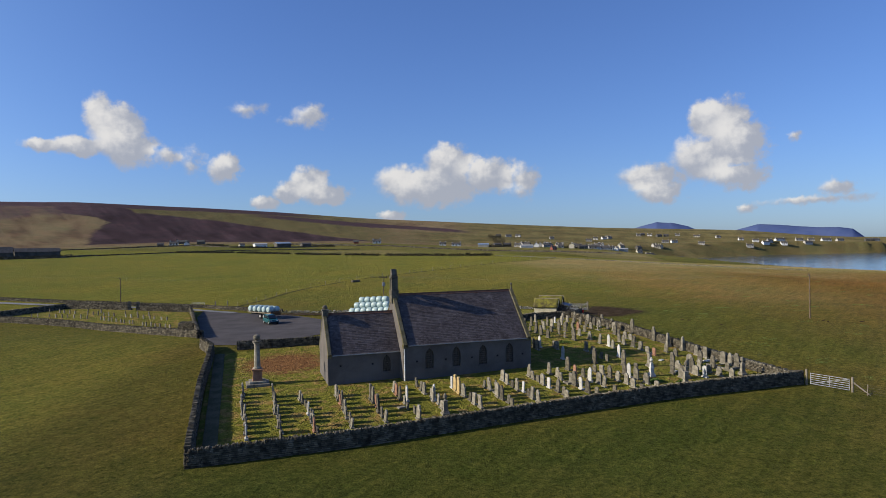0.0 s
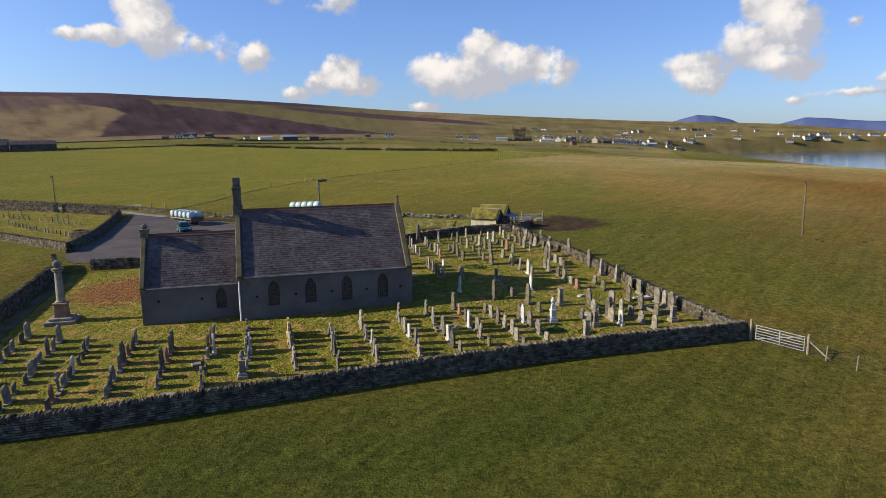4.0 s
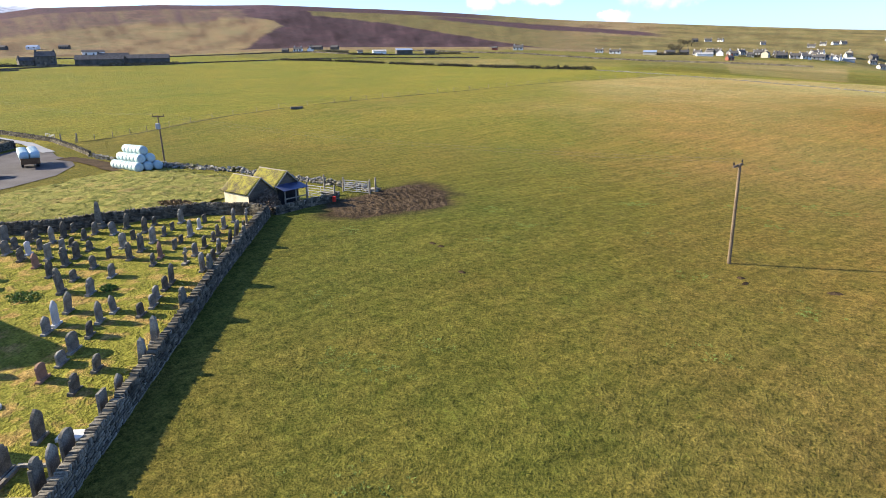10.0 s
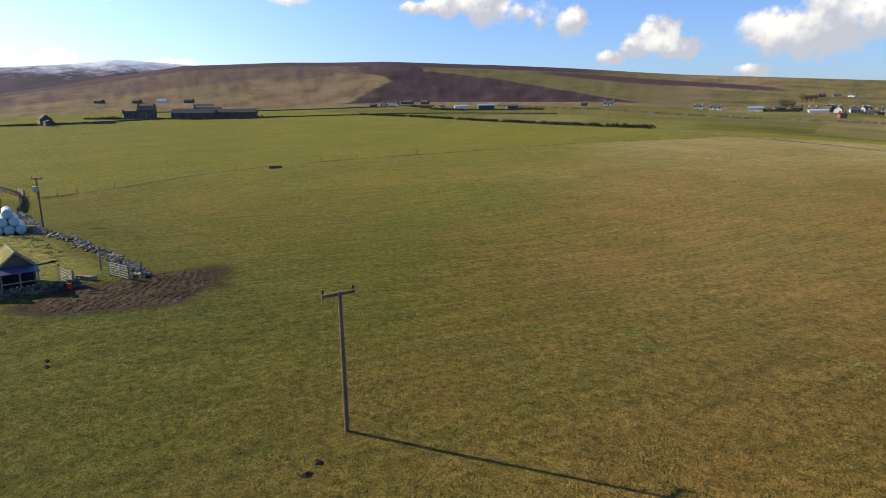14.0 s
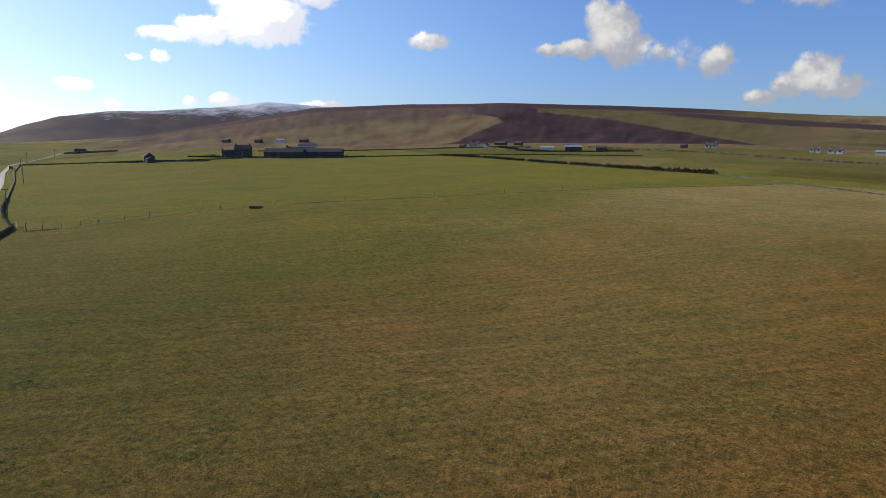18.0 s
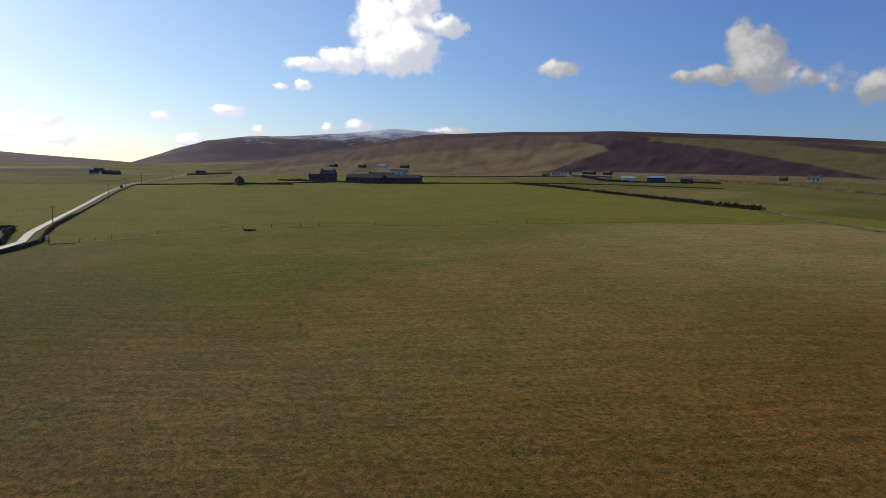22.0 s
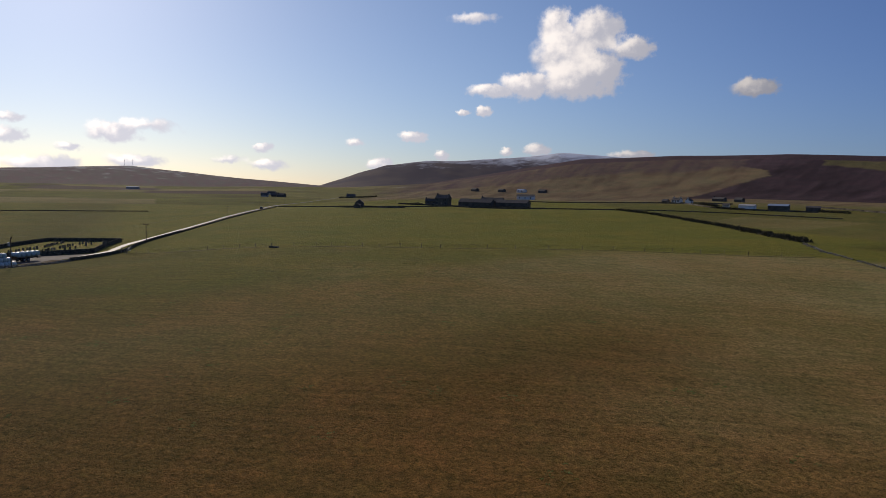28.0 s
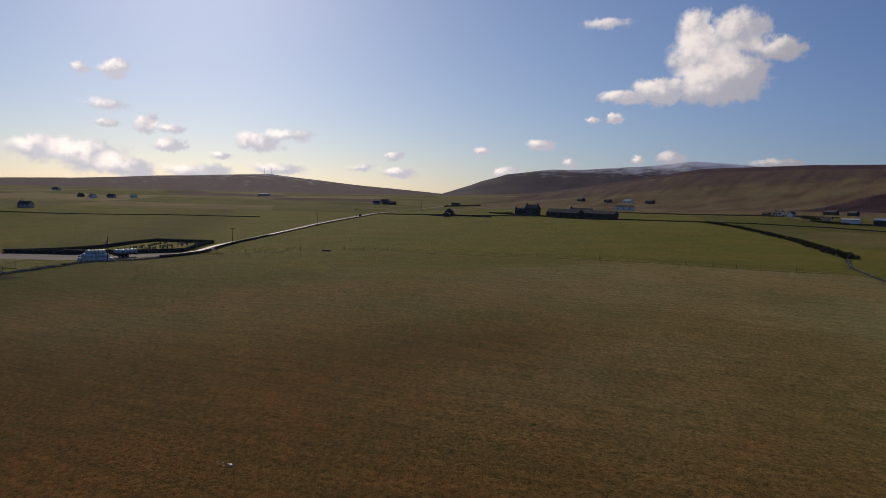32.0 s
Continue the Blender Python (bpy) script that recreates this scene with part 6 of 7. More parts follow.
def trailer():
    x, y = -35.1, 125.0
    turn = 143
    g = thing("flat_trailer", (x, y, lie(x, y) + 0.08), turn, "long flat farm trailer loaded with wrapped bales", "trailer")
    bm = boxes((-3.4, 3.4, -1.15, 1.15, 1.05, 1.2))
    part("bed", bm, MAT_WOOD_OLD, g)
    part("chassis", boxes((-3.3, 3.3, -0.45, -0.3, 0.7, 1.048), (-3.3, 3.3, 0.3, 0.45, 0.7, 1.048)), MAT_DARK, g)
    part("tailboard", boxes((-3.5, -3.4, -1.15, 1.15, 0.66, 1.45)), MAT_DIRT, g)
    part("drawbar", boxes((3.3, 4.6, -0.07, 0.07, 0.5, 0.62)), MAT_DARK, g)
    for xx in (-1.3, -0.2):
        for s in (-1, 1):
            bm = bmesh.new()
            tube(bm, [(-0.14, 0.36), (-0.14, 0.47), (0.14, 0.47), (0.14, 0.36)], 16, Matrix.Translation((xx, s * 0.95, 0.47)) @ Matrix.Rotation(radians(90), 4, "X"))
            w = part("wheel", bm, MAT_DARK, g)
            bm = bmesh.new()
            tube(bm, [(-0.15, 0.24), (0.15, 0.24)], 12, Matrix.Translation((xx, s * 0.95, 0.47)) @ Matrix.Rotation(radians(90), 4, "X"))
            part("rim", bm, MAT_METAL, w)
    m = pose(x, y, 0, 0, 0, turn)
    for i in range(5):
        for s in (-1, 1):
            q = m @ Vector((-2.72 + 1.36 * i, s * 0.64, 0))
            bale(q.x, q.y, lie(x, y) + 0.08 + 1.2 + 0.59, turn + 90, "silage bales on the trailer", "pale green wrapped bale loaded on the farm trailer")


trailer()

MAT_CAR = rough_mat("teal_car_paint", (0.010, 0.075, 0.085), (0.013, 0.085, 0.095), 1.0, 40.0, rough=0.25, spec=0.6, bump=0.0)
MAT_CAR_GLASS = rough_mat("car_glass", (0.02, 0.025, 0.03), (0.03, 0.035, 0.04), rough=0.05, spec=0.7, bump=0.0)
MAT_TYRE = rough_mat("tyre_rubber", (0.015, 0.015, 0.015), (0.025, 0.025, 0.025), rough=0.8)
MAT_LAMP = rough_mat("lamp_glass", (0.6, 0.6, 0.58), (0.7, 0.7, 0.68), rough=0.15, spec=0.6, bump=0.0)


def car(x, y, turn, lift=0.07, material=None, label="teal small people carrier parked on the tarmac"):
    g = thing("car", (x, y, lie(x, y) + lift), turn, label, "car")
    side = [(-1.85, 0.28), (1.85, 0.28), (1.9, 0.5), (1.8, 0.78), (1.05, 0.95), (-1.8, 0.98), (-1.88, 0.6)]
    bm = bmesh.new()
    prism(bm, side, -0.82, 0.82)
    bmesh.ops.recalc_face_normals(bm, faces=bm.faces[:])
    bmesh.ops.bevel(bm, geom=bm.edges[:], offset=0.07, segments=2, affect="EDGES")
    part("body", bm, material or MAT_CAR, g, smooth=False)
    bm = bmesh.new()
    cab = [(-1.76, 0.94), (1.05, 0.92), (0.42, 1.5), (0.1, 1.6), (-1.45, 1.58), (-1.68, 1.45)]
    vs = prism(bm, cab, -0.76, 0.76)
    for v in bm.verts:
        if v.co.z > 1.2:
            v.co.y *= 0.84
    bmesh.ops.recalc_face_normals(bm, faces=bm.faces[:])
    bmesh.ops.bevel(bm, geom=bm.edges[:], offset=0.05, segments=2, affect="EDGES")
    part("cabin", bm, material or MAT_CAR, g)
    bm = bmesh.new()
    vs = [bm.verts.new(q) for q in ((1.03, -0.66, 0.99), (1.03, 0.66, 0.99), (0.47, 0.58, 1.48), (0.47, -0.58, 1.48))]
    bm.faces.new(vs)
    r = bmesh.ops.extrude_face_region(bm, geom=bm.faces[:])
    bmesh.ops.translate(bm, vec=(0.045, 0, 0.03), verts=[q for q in r["geom"] if isinstance(q, bmesh.types.BMVert)])
    bmesh.ops.recalc_face_normals(bm, faces=bm.faces[:])
    part("windscreen", bm, MAT_CAR_GLASS, g)
    part("rear_window", boxes((-1.755, -1.70, -0.55, 0.55, 1.08, 1.42)), MAT_CAR_GLASS, g)
    for s in (-1, 1):
        for x0, x1 in ((-1.45, -0.75), (-0.68, 0.05), (0.12, 0.6)):
            bm = bmesh.new()
            prism(bm, [(x0, 1.03), (x1, 1.03), (x1 - (0.22 if x1 > 0.5 else 0), 1.45), (x0, 1.45)], -0.015, 0.015, Matrix.Translation((0, s * 0.725, 0)) @ Matrix.Shear("XZ", 4, (0, 0)))
            for v in bm.verts:
                v.co.y -= s * (v.co.z - 1.03) * 0.16 - s * 0.03
            bmesh.ops.recalc_face_normals(bm, faces=bm.faces[:])
            part("side_window", bm, MAT_CAR_GLASS, g)
        for xx in (-1.15, 1.15):
            bm = bmesh.new()
            tube(bm, [(-0.1, 0.24), (-0.1, 0.3), (0.1, 0.3), (0.1, 0.24)], 18, Matrix.Translation((xx, s * 0.74, 0.3)) @ Matrix.Rotation(radians(90), 4, "X"))
            w = part("wheel", bm, MAT_TYRE, g)
            bm = bmesh.new()
            tube(bm, [(-0.11, 0.18), (0.11, 0.18)], 14, Matrix.Translation((xx, s * 0.74, 0.3)) @ Matrix.Rotation(radians(90), 4, "X"))
            part("rim", bm, MAT_METAL, w)
        part("headlight", boxes((1.80, 1.86, s * 0.52 - 0.16, s * 0.52 + 0.16, 0.58, 0.72)), MAT_LAMP, g)
        part("mirror", boxes((0.55, 0.68, s * 0.86 - 0.08, s * 0.86 + 0.08, 1.0, 1.12)), material or MAT_CAR, g)
    part("bumper", boxes((1.82, 1.93, -0.72, 0.72, 0.3, 0.48)), MAT_TYRE, g)
    return g


car(-31.3, 115.6, -56)

# newer cemetery: small dark headstones in three rows
small_stone = headstone("round", 0.6, 0.75, 0.14, MAT_STONE_DARK, "small dark polished headstone in mown grass", False)
small_pale = headstone("square", 0.6, 0.7, 0.14, MAT_STONE_GREY, "small grey headstone in mown grass", False)
for q in (small_stone, small_pale):
    q["group"] = "headstones in the newer cemetery"
first = {}
for (xa, ya), (xb, yb), n in (((-46, 111), (-66, 123.6), 18), ((-68, 124.4), (-82, 128), 10), ((-52.5, 123.8), (-73, 131.6), 15), ((-75, 132.5), (-83.5, 136.5), 6), ((-58, 130), (-76, 136.5), 6)):
    for k in range(n):
        if grave_rnd.random() < 0.12:
            continue
        f = (k + 0.5) / n + grave_rnd.uniform(-0.01, 0.01)
        x, y = xa + (xb - xa) * f, ya + (yb - ya) * f
        src = small_stone if grave_rnd.random() < 0.78 else small_pale
        m = pose(x, y, lie(x, y) + 0.04, 0, grave_rnd.uniform(-3, 3), YARD_TURN + 25 + grave_rnd.uniform(-5, 5)) @ Matrix.Diagonal((1, grave_rnd.uniform(0.8, 1.1), grave_rnd.uniform(0.85, 1.2), 1))
        if src.name in first:
            copy_thing(src, m)
        else:
            first[src.name] = True
            src.matrix_world = m

# the pasture fence with its strained wires, and the stone trough in it
FENCE = [(-49, 146), (-46.5, 152), (-44, 158), (-41, 167), (-36.5, 175), (-30, 182.5), (-22, 193), (-17, 199.5), (-12, 207), (-5, 216), (1, 224), (8, 236), (17, 249.5), (26, 261), (34, 270.5), (41, 278), (47, 292)]
# strip added to sharpen the field edge, its shadow put into dark colour
edge_bm = bmesh.new()
edge_rows = []
for k, (x, y) in enumerate(FENCE):
    a_, b_ = Vector(FENCE[max(k - 1, 0)]), Vector(FENCE[min(k + 1, len(FENCE) - 1)])
    n_ = (b_ - a_).normalized()
    edge_rows.append([edge_bm.verts.new((x - n_.y * o_, y + n_.x * o_, lie(x, y) + up_)) for o_, up_ in ((-0.6, -0.08), (-0.25, 0.06), (0.25, 0.07), (0.6, -0.08))])
for p_, q_ in zip(edge_rows, edge_rows[1:]):
    for k in range(3):
        edge_bm.faces.new((p_[k], q_[k], q_[k + 1], p_[k + 1]))
bmesh.ops.subdivide_edges(edge_bm, edges=edge_bm.edges[:], cuts=3)
for v in edge_bm.verts:
    v.co.z += 0.1 * noise.noise(v.co * 0.7)
    v.co.x += 0.25 * noise.noise(v.co * 0.4 + Vector((9, 0, 0)))
bmesh.ops.recalc_face_normals(edge_bm, faces=edge_bm.faces[:])
tagged(part("fence_edge_strip", edge_bm, rough_mat("edge_shadow_grass", (0.075, 0.068, 0.018), (0.13, 0.11, 0.032), 0.8, 6.0, bump=1.0, depth=0.1), smooth=True), "low grass strip under the pasture fence, edge shadow in its dark colour", "bank", kind="structure")
for (xa, ya), (xb, yb) in zip(FENCE, FENCE[1:]):
    for f in (0, 0.5):
        fence_post(xa + (xb - xa) * f, ya + (yb - ya) * f, 1.1, 0.06, 1, group="pasture fence posts")
wires("fence_wire", FENCE, (0.35, 0.7, 1.0), "thin strands of wire along the pasture fence", 0.012)
for x, y in ((-49.3, 145.6), (-51.5, 144.2)):
    fence_post(x, y + 1.0, 1.6, 0.12, 0, "gate_post", "dark wooden straining post of the pasture gate", "gate posts")
ob = part("water_trough", boxes((-1.3, 1.3, -0.4, 0.4, 0, 0.5)), MAT_STONE_DARK)
ob.matrix_world = pose(-25.6, 182.4, lie(-25.6, 182.4), 0, 0, 45)
tagged(ob, "dark stone water trough in the pasture fence", "trough")
field_gate(-57.6, 147.4, -54.4, 146.6, "weathered wooden field gate by the roadside wall", 5, 1.1)

# power poles by the road
for x, y, h in ((-75.5, 151.2, 6.2), (-172, 184.5, 6.6), (-265, 212.5, 6.6), (-355, 243.5, 6.6), (-445, 290, 6.6)):
    utility_pole(x, y, h, 110, label="brown wooden power pole beside the road")


# bare earth scraped up in the field
def earth_mound(x, y, rx, ry, turn, seed):
    rnd = random.Random(seed)
    bm = bmesh.new()
    rows = []
    for j in range(5):
        f = j / 4
        rows.append([bm.verts.new((rx * (1 - f) * math.cos(a) * rnd.uniform(0.75, 1.2), ry * (1 - f) * math.sin(a) * rnd.uniform(0.75, 1.2), -0.05 + 0.16 * math.sin(f * 1.57) * rnd.uniform(0.6, 1.2))) for a in (6.283 * k / 14 for k in range(14))])
    for p_, q_ in zip(rows, rows[1:]):
        for k in range(14):
            bm.faces.new((p_[k], p_[(k + 1) % 14], q_[(k + 1) % 14], q_[k]))
    ob = part("earth_mound", bm, MAT_MUD, smooth=True)
    ob.matrix_world = pose(x, y, lie(x, y), 0, 0, turn)
    return tagged(ob, "small dark mound of bare earth in the grass", "earth mound", "earth mounds in the field")


for k, q in enumerate(((55.7, 98.2, 0.35, 0.3, 0), (55.9, 97.3, 0.4, 0.22, 60), (35.0, 98.9, 0.45, 0.2, -30), (35.8, 98.4, 0.4, 0.22, -20), (38.8, 93.8, 0.4, 0.2, -30), (60.8, 97.2, 0.6, 0.35, 10))):
    earth_mound(*q, 500 + k)


# ---- tussocks and weeds ----
def tufts(name, places, material, label, blades=26, tall=0.22, spread=0.35, run=0.7):
    rnd = random.Random(len(places))
    v, f = [], []
    for x, y, s in places:
        z = lie(x, y)
        for _ in range(blades):
            a, r = rnd.uniform(0, 6.283), spread * s * math.sqrt(rnd.random())
            bx, by = x + r * math.cos(a), y + r * math.sin(a)
            d = rnd.uniform(0, 6.283)
            w, h = 0.05 * s, tall * s * rnd.uniform(0.5, 1.2)
            n = len(v)
            v += [(bx - w * math.sin(d), by + w * math.cos(d), z), (bx + w * math.sin(d), by - w * math.cos(d), z), (bx + h * run * math.cos(a), by + h * run * math.sin(a), z + h)]
            f.append((n, n + 1, n + 2))
    me = bpy.data.meshes.new(name)
    me.from_pydata(v, [], f)
    me.materials.append(material)
    return tagged(new(name, me), label, "grass", kind="stuff")


MAT_TUSSOCK = leaf_mat("pale_tussock", (0.15, 0.148, 0.040), (0.29, 0.265, 0.09))
MAT_WEED = leaf_mat("field_weeds", (0.10, 0.145, 0.032), (0.17, 0.22, 0.05))
rnd_t = random.Random(8)
bank = []
while len(bank) < 2600:
    x, y = rnd_t.uniform(-16, 16), rnd_t.uniform(88, 124)
    v = Vector((x, y)) - YARD
    s, o = v @ AX, v @ AY
    if o > 23.2 and s > -13 and y < 121.5 - 0.32 * (x + 8) and not (11 < x < 20 and y > 104.5) and not (x < -7.5 and 115 < y < 123):
        bank.append((x, y, rnd_t.uniform(0.4, 1.2)))
tufts("tussock_grass", bank[:900], MAT_TUSSOCK, "rough pale tussock grass on the bank behind the churchyard", 18, 0.16, 0.3)


def rough_bank():
    """The hummocky rank grass between churchyard and tumbled wall."""
    m = Nodes("hummocky_grass", 1.0, 0.03)
    big, mid_, fine_ = m.noise(0.5, 4, 0.6), m.noise(1.8, 4, 0.65), m.noise(9.0, 3, 0.75)
    c = m.mix(m.step(mid_, 0.36, 0.64), (0.085, 0.098, 0.022), (0.235, 0.215, 0.066))
    c = m.mix(m.step(big, 0.52, 0.66), c, m.mix(m.step(mid_, 0.3, 0.7), (0.15, 0.115, 0.040), (0.29, 0.225, 0.085)))
    c = m.mix(1.0, c, m.mix(m.step(fine_, 0.3, 0.7), (0.6,) * 3, (1.4,) * 3), "MULTIPLY")
    mat = m.done(c, m.math("ADD", fine_, mid_), 0.9, 0.12)
    step, at, verts, faces = 0.3, {}, [], []
    for i in range(110):
        for j in range(116):
            x, y = -16 + i * step, 88 + j * step
            v = Vector((x, y)) - YARD
            s, o = v @ AX, v @ AY
            edge = min(o - 22.6, s + 14.5, 121.0 - 0.32 * (x + 8) - y)
            if edge < 0 or (11 < x < 20 and y > 103.5):
                continue
            lump = noise.fractal((x * 0.8, y * 0.8, 2.0), 0.9, 2.0, 3)
            at[i, j] = len(verts)
            verts.append((x, y, lie(x, y) - 0.04 + min(1.0, edge / 1.2) * (0.14 + 0.2 * lump)))
    for i, j in at:
        ring_ = [at.get(q) for q in ((i, j), (i + 1, j), (i + 1, j + 1), (i, j + 1))]
        if None not in ring_:
            faces.append(ring_)
    me = bpy.data.meshes.new("rough_bank")
    me.from_pydata(verts, [], faces)
    me.materials.append(mat)
    for q in me.polygons:
        q.use_smooth = True
    tagged(new("rough_bank", me), "hummocky yellow-green rank grass behind the churchyard wall", "rough grass", kind="structure")


rough_bank()
weeds = []
for _ in range(300):
    cx, cy = rnd_t.uniform(25, 175), rnd_t.uniform(20, 210)
    if Vector((cx - 7.5, cy - 76)) @ AX < 24:
        continue
    for _ in range(rnd_t.randint(4, 15)):
        weeds.append((cx + rnd_t.gauss(0, 0.8), cy + rnd_t.gauss(0, 0.6), rnd_t.uniform(0.5, 1.1)))
tufts("weed_clumps", weeds, MAT_WEED, "dark green weed clumps in the field", 18, 0.05, 0.2, 2.4)

# ---- hedges, far walls ----
def hedge(xa, ya, xb, yb, tall, seed):
    rnd = random.Random(seed)
    run = math.hypot(xb - xa, yb - ya)
    v, f = [], []
    stems = bmesh.new()
    for k in range(int(run * 26)):
        t = rnd.random()
        off = rnd.gauss(0, 0.9)
        x, y = xa + (xb - xa) * t - (yb - ya) / run * off, ya + (yb - ya) * t + (xb - xa) / run * off
        top = tall * (0.6 + 0.7 * abs(noise.noise((x * 0.25, y * 0.25, 9.0)))) * math.exp(-off * off / 2.2)
        c = Vector((x, y, lie(x, y) + rnd.random() * max(top, 0.3)))
        d = Vector((rnd.gauss(0, 0.7), rnd.gauss(0, 0.7), rnd.gauss(0.8, 0.5))).normalized()
        e = d.orthogonal().normalized() * rnd.uniform(0.12, 0.3)
        d *= rnd.uniform(0.4, 1.1)
        n = len(v)
        v += [tuple(c - e), tuple(c + e), tuple(c + d)]
        f.append((n, n + 1, n + 2))
    g = thing("hedge", (0, 0, 0), 0, "dark leafless hedge of thorn bushes in the fields", "hedge", "hedges in the fields")
    me = bpy.data.meshes.new("twigs")
    me.from_pydata(v, [], f)
    me.materials.append(MAT_TWIG)
    ob = new("foliage", me)
    ob.parent = g
    tagged(ob, kind="stuff")
    for k in range(int(run / 2)):
        t = (k + 0.5) / int(run / 2)
        x, y = xa + (xb - xa) * t, ya + (yb - ya) * t
        beam(stems, (x, y, lie(x, y) - 0.2), (x + rnd.uniform(-0.3, 0.3), y + rnd.uniform(-0.3, 0.3), lie(x, y) + tall * 0.8), 0.09)
    part("stem", stems, MAT_WOOD_OLD, g)["kind"] = "stuff"


for k, seg in enumerate(((-167, 405, -128, 394, 1.9), (-126, 394, -92, 383, 2.2), (-88, 381, -60, 369, 1.9), (-57, 368, -37, 358, 2.4), (-33, 355, -1, 336, 2.6), (1, 334.5, 22, 322, 2.5))):
    hedge(*seg[:4], seg[4] * 0.52, 80 + k)
dry_wall("wall_pasture", [(-340, 236), (-300, 258), (-262, 286), (-256, 342), (-215, 374), (-168, 404)], 0.65, 0.6, "dark dry stone wall at the pasture's upper edge", seed=30, faces=False, coping=False)
dry_wall("wall_track", [(-168, 405), (-110, 440), (-60, 452)], 0.5, 0.6, "far dry stone field wall", seed=31, faces=False, coping=False)
rubble("tumbled_wall", [(23, 319), (40, 304), (62, 293), (84, 280), (104, 266), (135, 248)], 23, "tumbled pale dry stone wall at the field's far edge", 0.5, 9)
dry_wall("wall_plain", [(-292, -30), (-290, 62), (-286, 150)], 0.45, 0.5, "long dark dry stone wall across the far fields", seed=32, faces=False, coping=False)
dry_wall("wall_village", [(-130, 520), (-40, 500), (60, 478), (120, 455)], 1.0, 0.8, "long low field wall before the village", seed=33, faces=False, coping=False)

# ---- farms and village ----
MAT_CREAM = rough_mat("cream_render", (0.38, 0.35, 0.27), (0.48, 0.45, 0.36), 0.8, 10.0)
MAT_GREYWALL = rough_mat("grey_render", (0.30, 0.29, 0.27), (0.42, 0.41, 0.38), 0.8, 10.0)
MAT_REDWALL = rough_mat("red_timber", (0.16, 0.055, 0.04), (0.22, 0.08, 0.06), 0.8, 10.0)
MAT_BLUE_ROOF = rough_mat("pale_blue_sheet", (0.16, 0.22, 0.32), (0.22, 0.28, 0.37), 0.8, 10.0, rough=0.8)
MAT_PALE_ROOF = rough_mat("pale_fibre_roof", (0.28, 0.28, 0.275), (0.38, 0.38, 0.37), 0.8, 10.0, rough=0.8)
WALLS = {"w": MAT_WHITE, "c": MAT_CREAM, "g": MAT_GREYWALL, "s": MAT_STONE_FAR, "r": MAT_REDWALL}
ROOFS = {"d": MAT_ROOF_FAR, "b": MAT_BLUE_ROOF, "p": MAT_PALE_ROOF}
WORDS = {"w": "white harled", "c": "cream rendered", "g": "grey rendered", "s": "dark stone", "r": "red boarded", "d": "dark slate roof", "b": "blue sheet roof", "p": "pale sheet roof"}


def house(x, y, turn, l, w, eave, top, wall, roof, windows=3, chimneys=2, name="house", label=""):
    if y > 390 or x < -300:
        l, w, eave, top = l * 0.58, w * 0.7, eave * 0.68, top * 0.66
    g = thing(name, (x, y, lie(x, y)), turn, label or f"far {WORDS[wall]} {name.replace('_', ' ')} with a {WORDS[roof]}", name.replace("_", " "))
    gabled(g, l, w, eave, top, WALLS[wall], ROOFS[roof], 0.2, 0.2, -1.5, "wall", "roof")
    for s in ((-1, 1)[:chimneys] if chimneys else ()):
        bm = boxes((s * (l / 2 - 0.45) - 0.4, s * (l / 2 - 0.45) + 0.4, -0.4, 0.4, top - 0.3, top + 0.95))
        ch = part("chimney", bm, WALLS[wall] if wall != "w" else MAT_GREYWALL, g)
        bm = bmesh.new()
        tube(bm, [(top + 0.94, 0.14), (top + 1.25, 0.11)], 8, Matrix.Translation((s * (l / 2 - 0.45), 0, 0)))
        part("chimney_pot", bm, MAT_RIDGE, ch)
    for k in range(windows):
        xx = -l / 2 + l * (k + 0.5) / windows
        for s in (-1, 1):
            if k == windows // 2 and s == -1 and name == "house":
                part("door", boxes((xx - 0.45, xx + 0.45, -w / 2 - 0.05, -w / 2 + 0.1, -0.05, 2.0)), MAT_WOOD_OLD, g)
                continue
            win = part("window", boxes((xx - 0.5, xx + 0.5, s * w / 2 - 0.04, s * w / 2 + 0.04, 0.9, 2.1)), MAT_GLASS_DARK, g)
            part("sill", boxes((xx - 0.6, xx + 0.6, s * (w / 2 + 0.06) - 0.06, s * (w / 2 + 0.06) + 0.06, 0.78, 0.895)), MAT_GREYWALL, win)
            if eave > 4:
                part("window", boxes((xx - 0.5, xx + 0.5, s * w / 2 - 0.04, s * w / 2 + 0.04, 3.3, 4.4)), MAT_GLASS_DARK, g)
    return g


# farm behind the pasture: tall house, long barns
house(-270, 337, 42, 9.5, 6.5, 4.8, 7.2, "s", "d", 3, 2, "house", "dark two-storey stone farmhouse with gable chimneys")
house(-277, 331, 62, 8.0, 5.0, 2.6, 4.2, "s", "d", 2, 1, "wing", "low stone wing beside the farmhouse")
house(-248, 352, 38, 24, 7, 3.0, 5.2, "s", "d", 0, 0, "barn", "long dark stone barn roofed with slate")
house(-232, 371, 38, 22, 7, 3.0, 5.0, "s", "d", 0, 0, "barn", "long dark stone barn roofed with slate")
house(-252, 366, 38, 16, 6, 3.6, 5.6, "s", "d", 0, 1, "barn", "dark stone steading behind the barn")
house(-356, 454, 48, 26, 10, 4.2, 6.6, "w", "d", 3, 0, "farm_house", "white-walled farmhouse with a dark roof behind the barns")
house(-270, 277, -20, 8.0, 5.5, 2.6, 4.8, "s", "d", 0, 0, "cottage", "small dark ruined stone cottage")
house(-258, 272, -20, 5.0, 4.0, 1.8, 2.6, "s", "d", 0, 0, "byre", "low dark stone outbuilding beside the cottage")
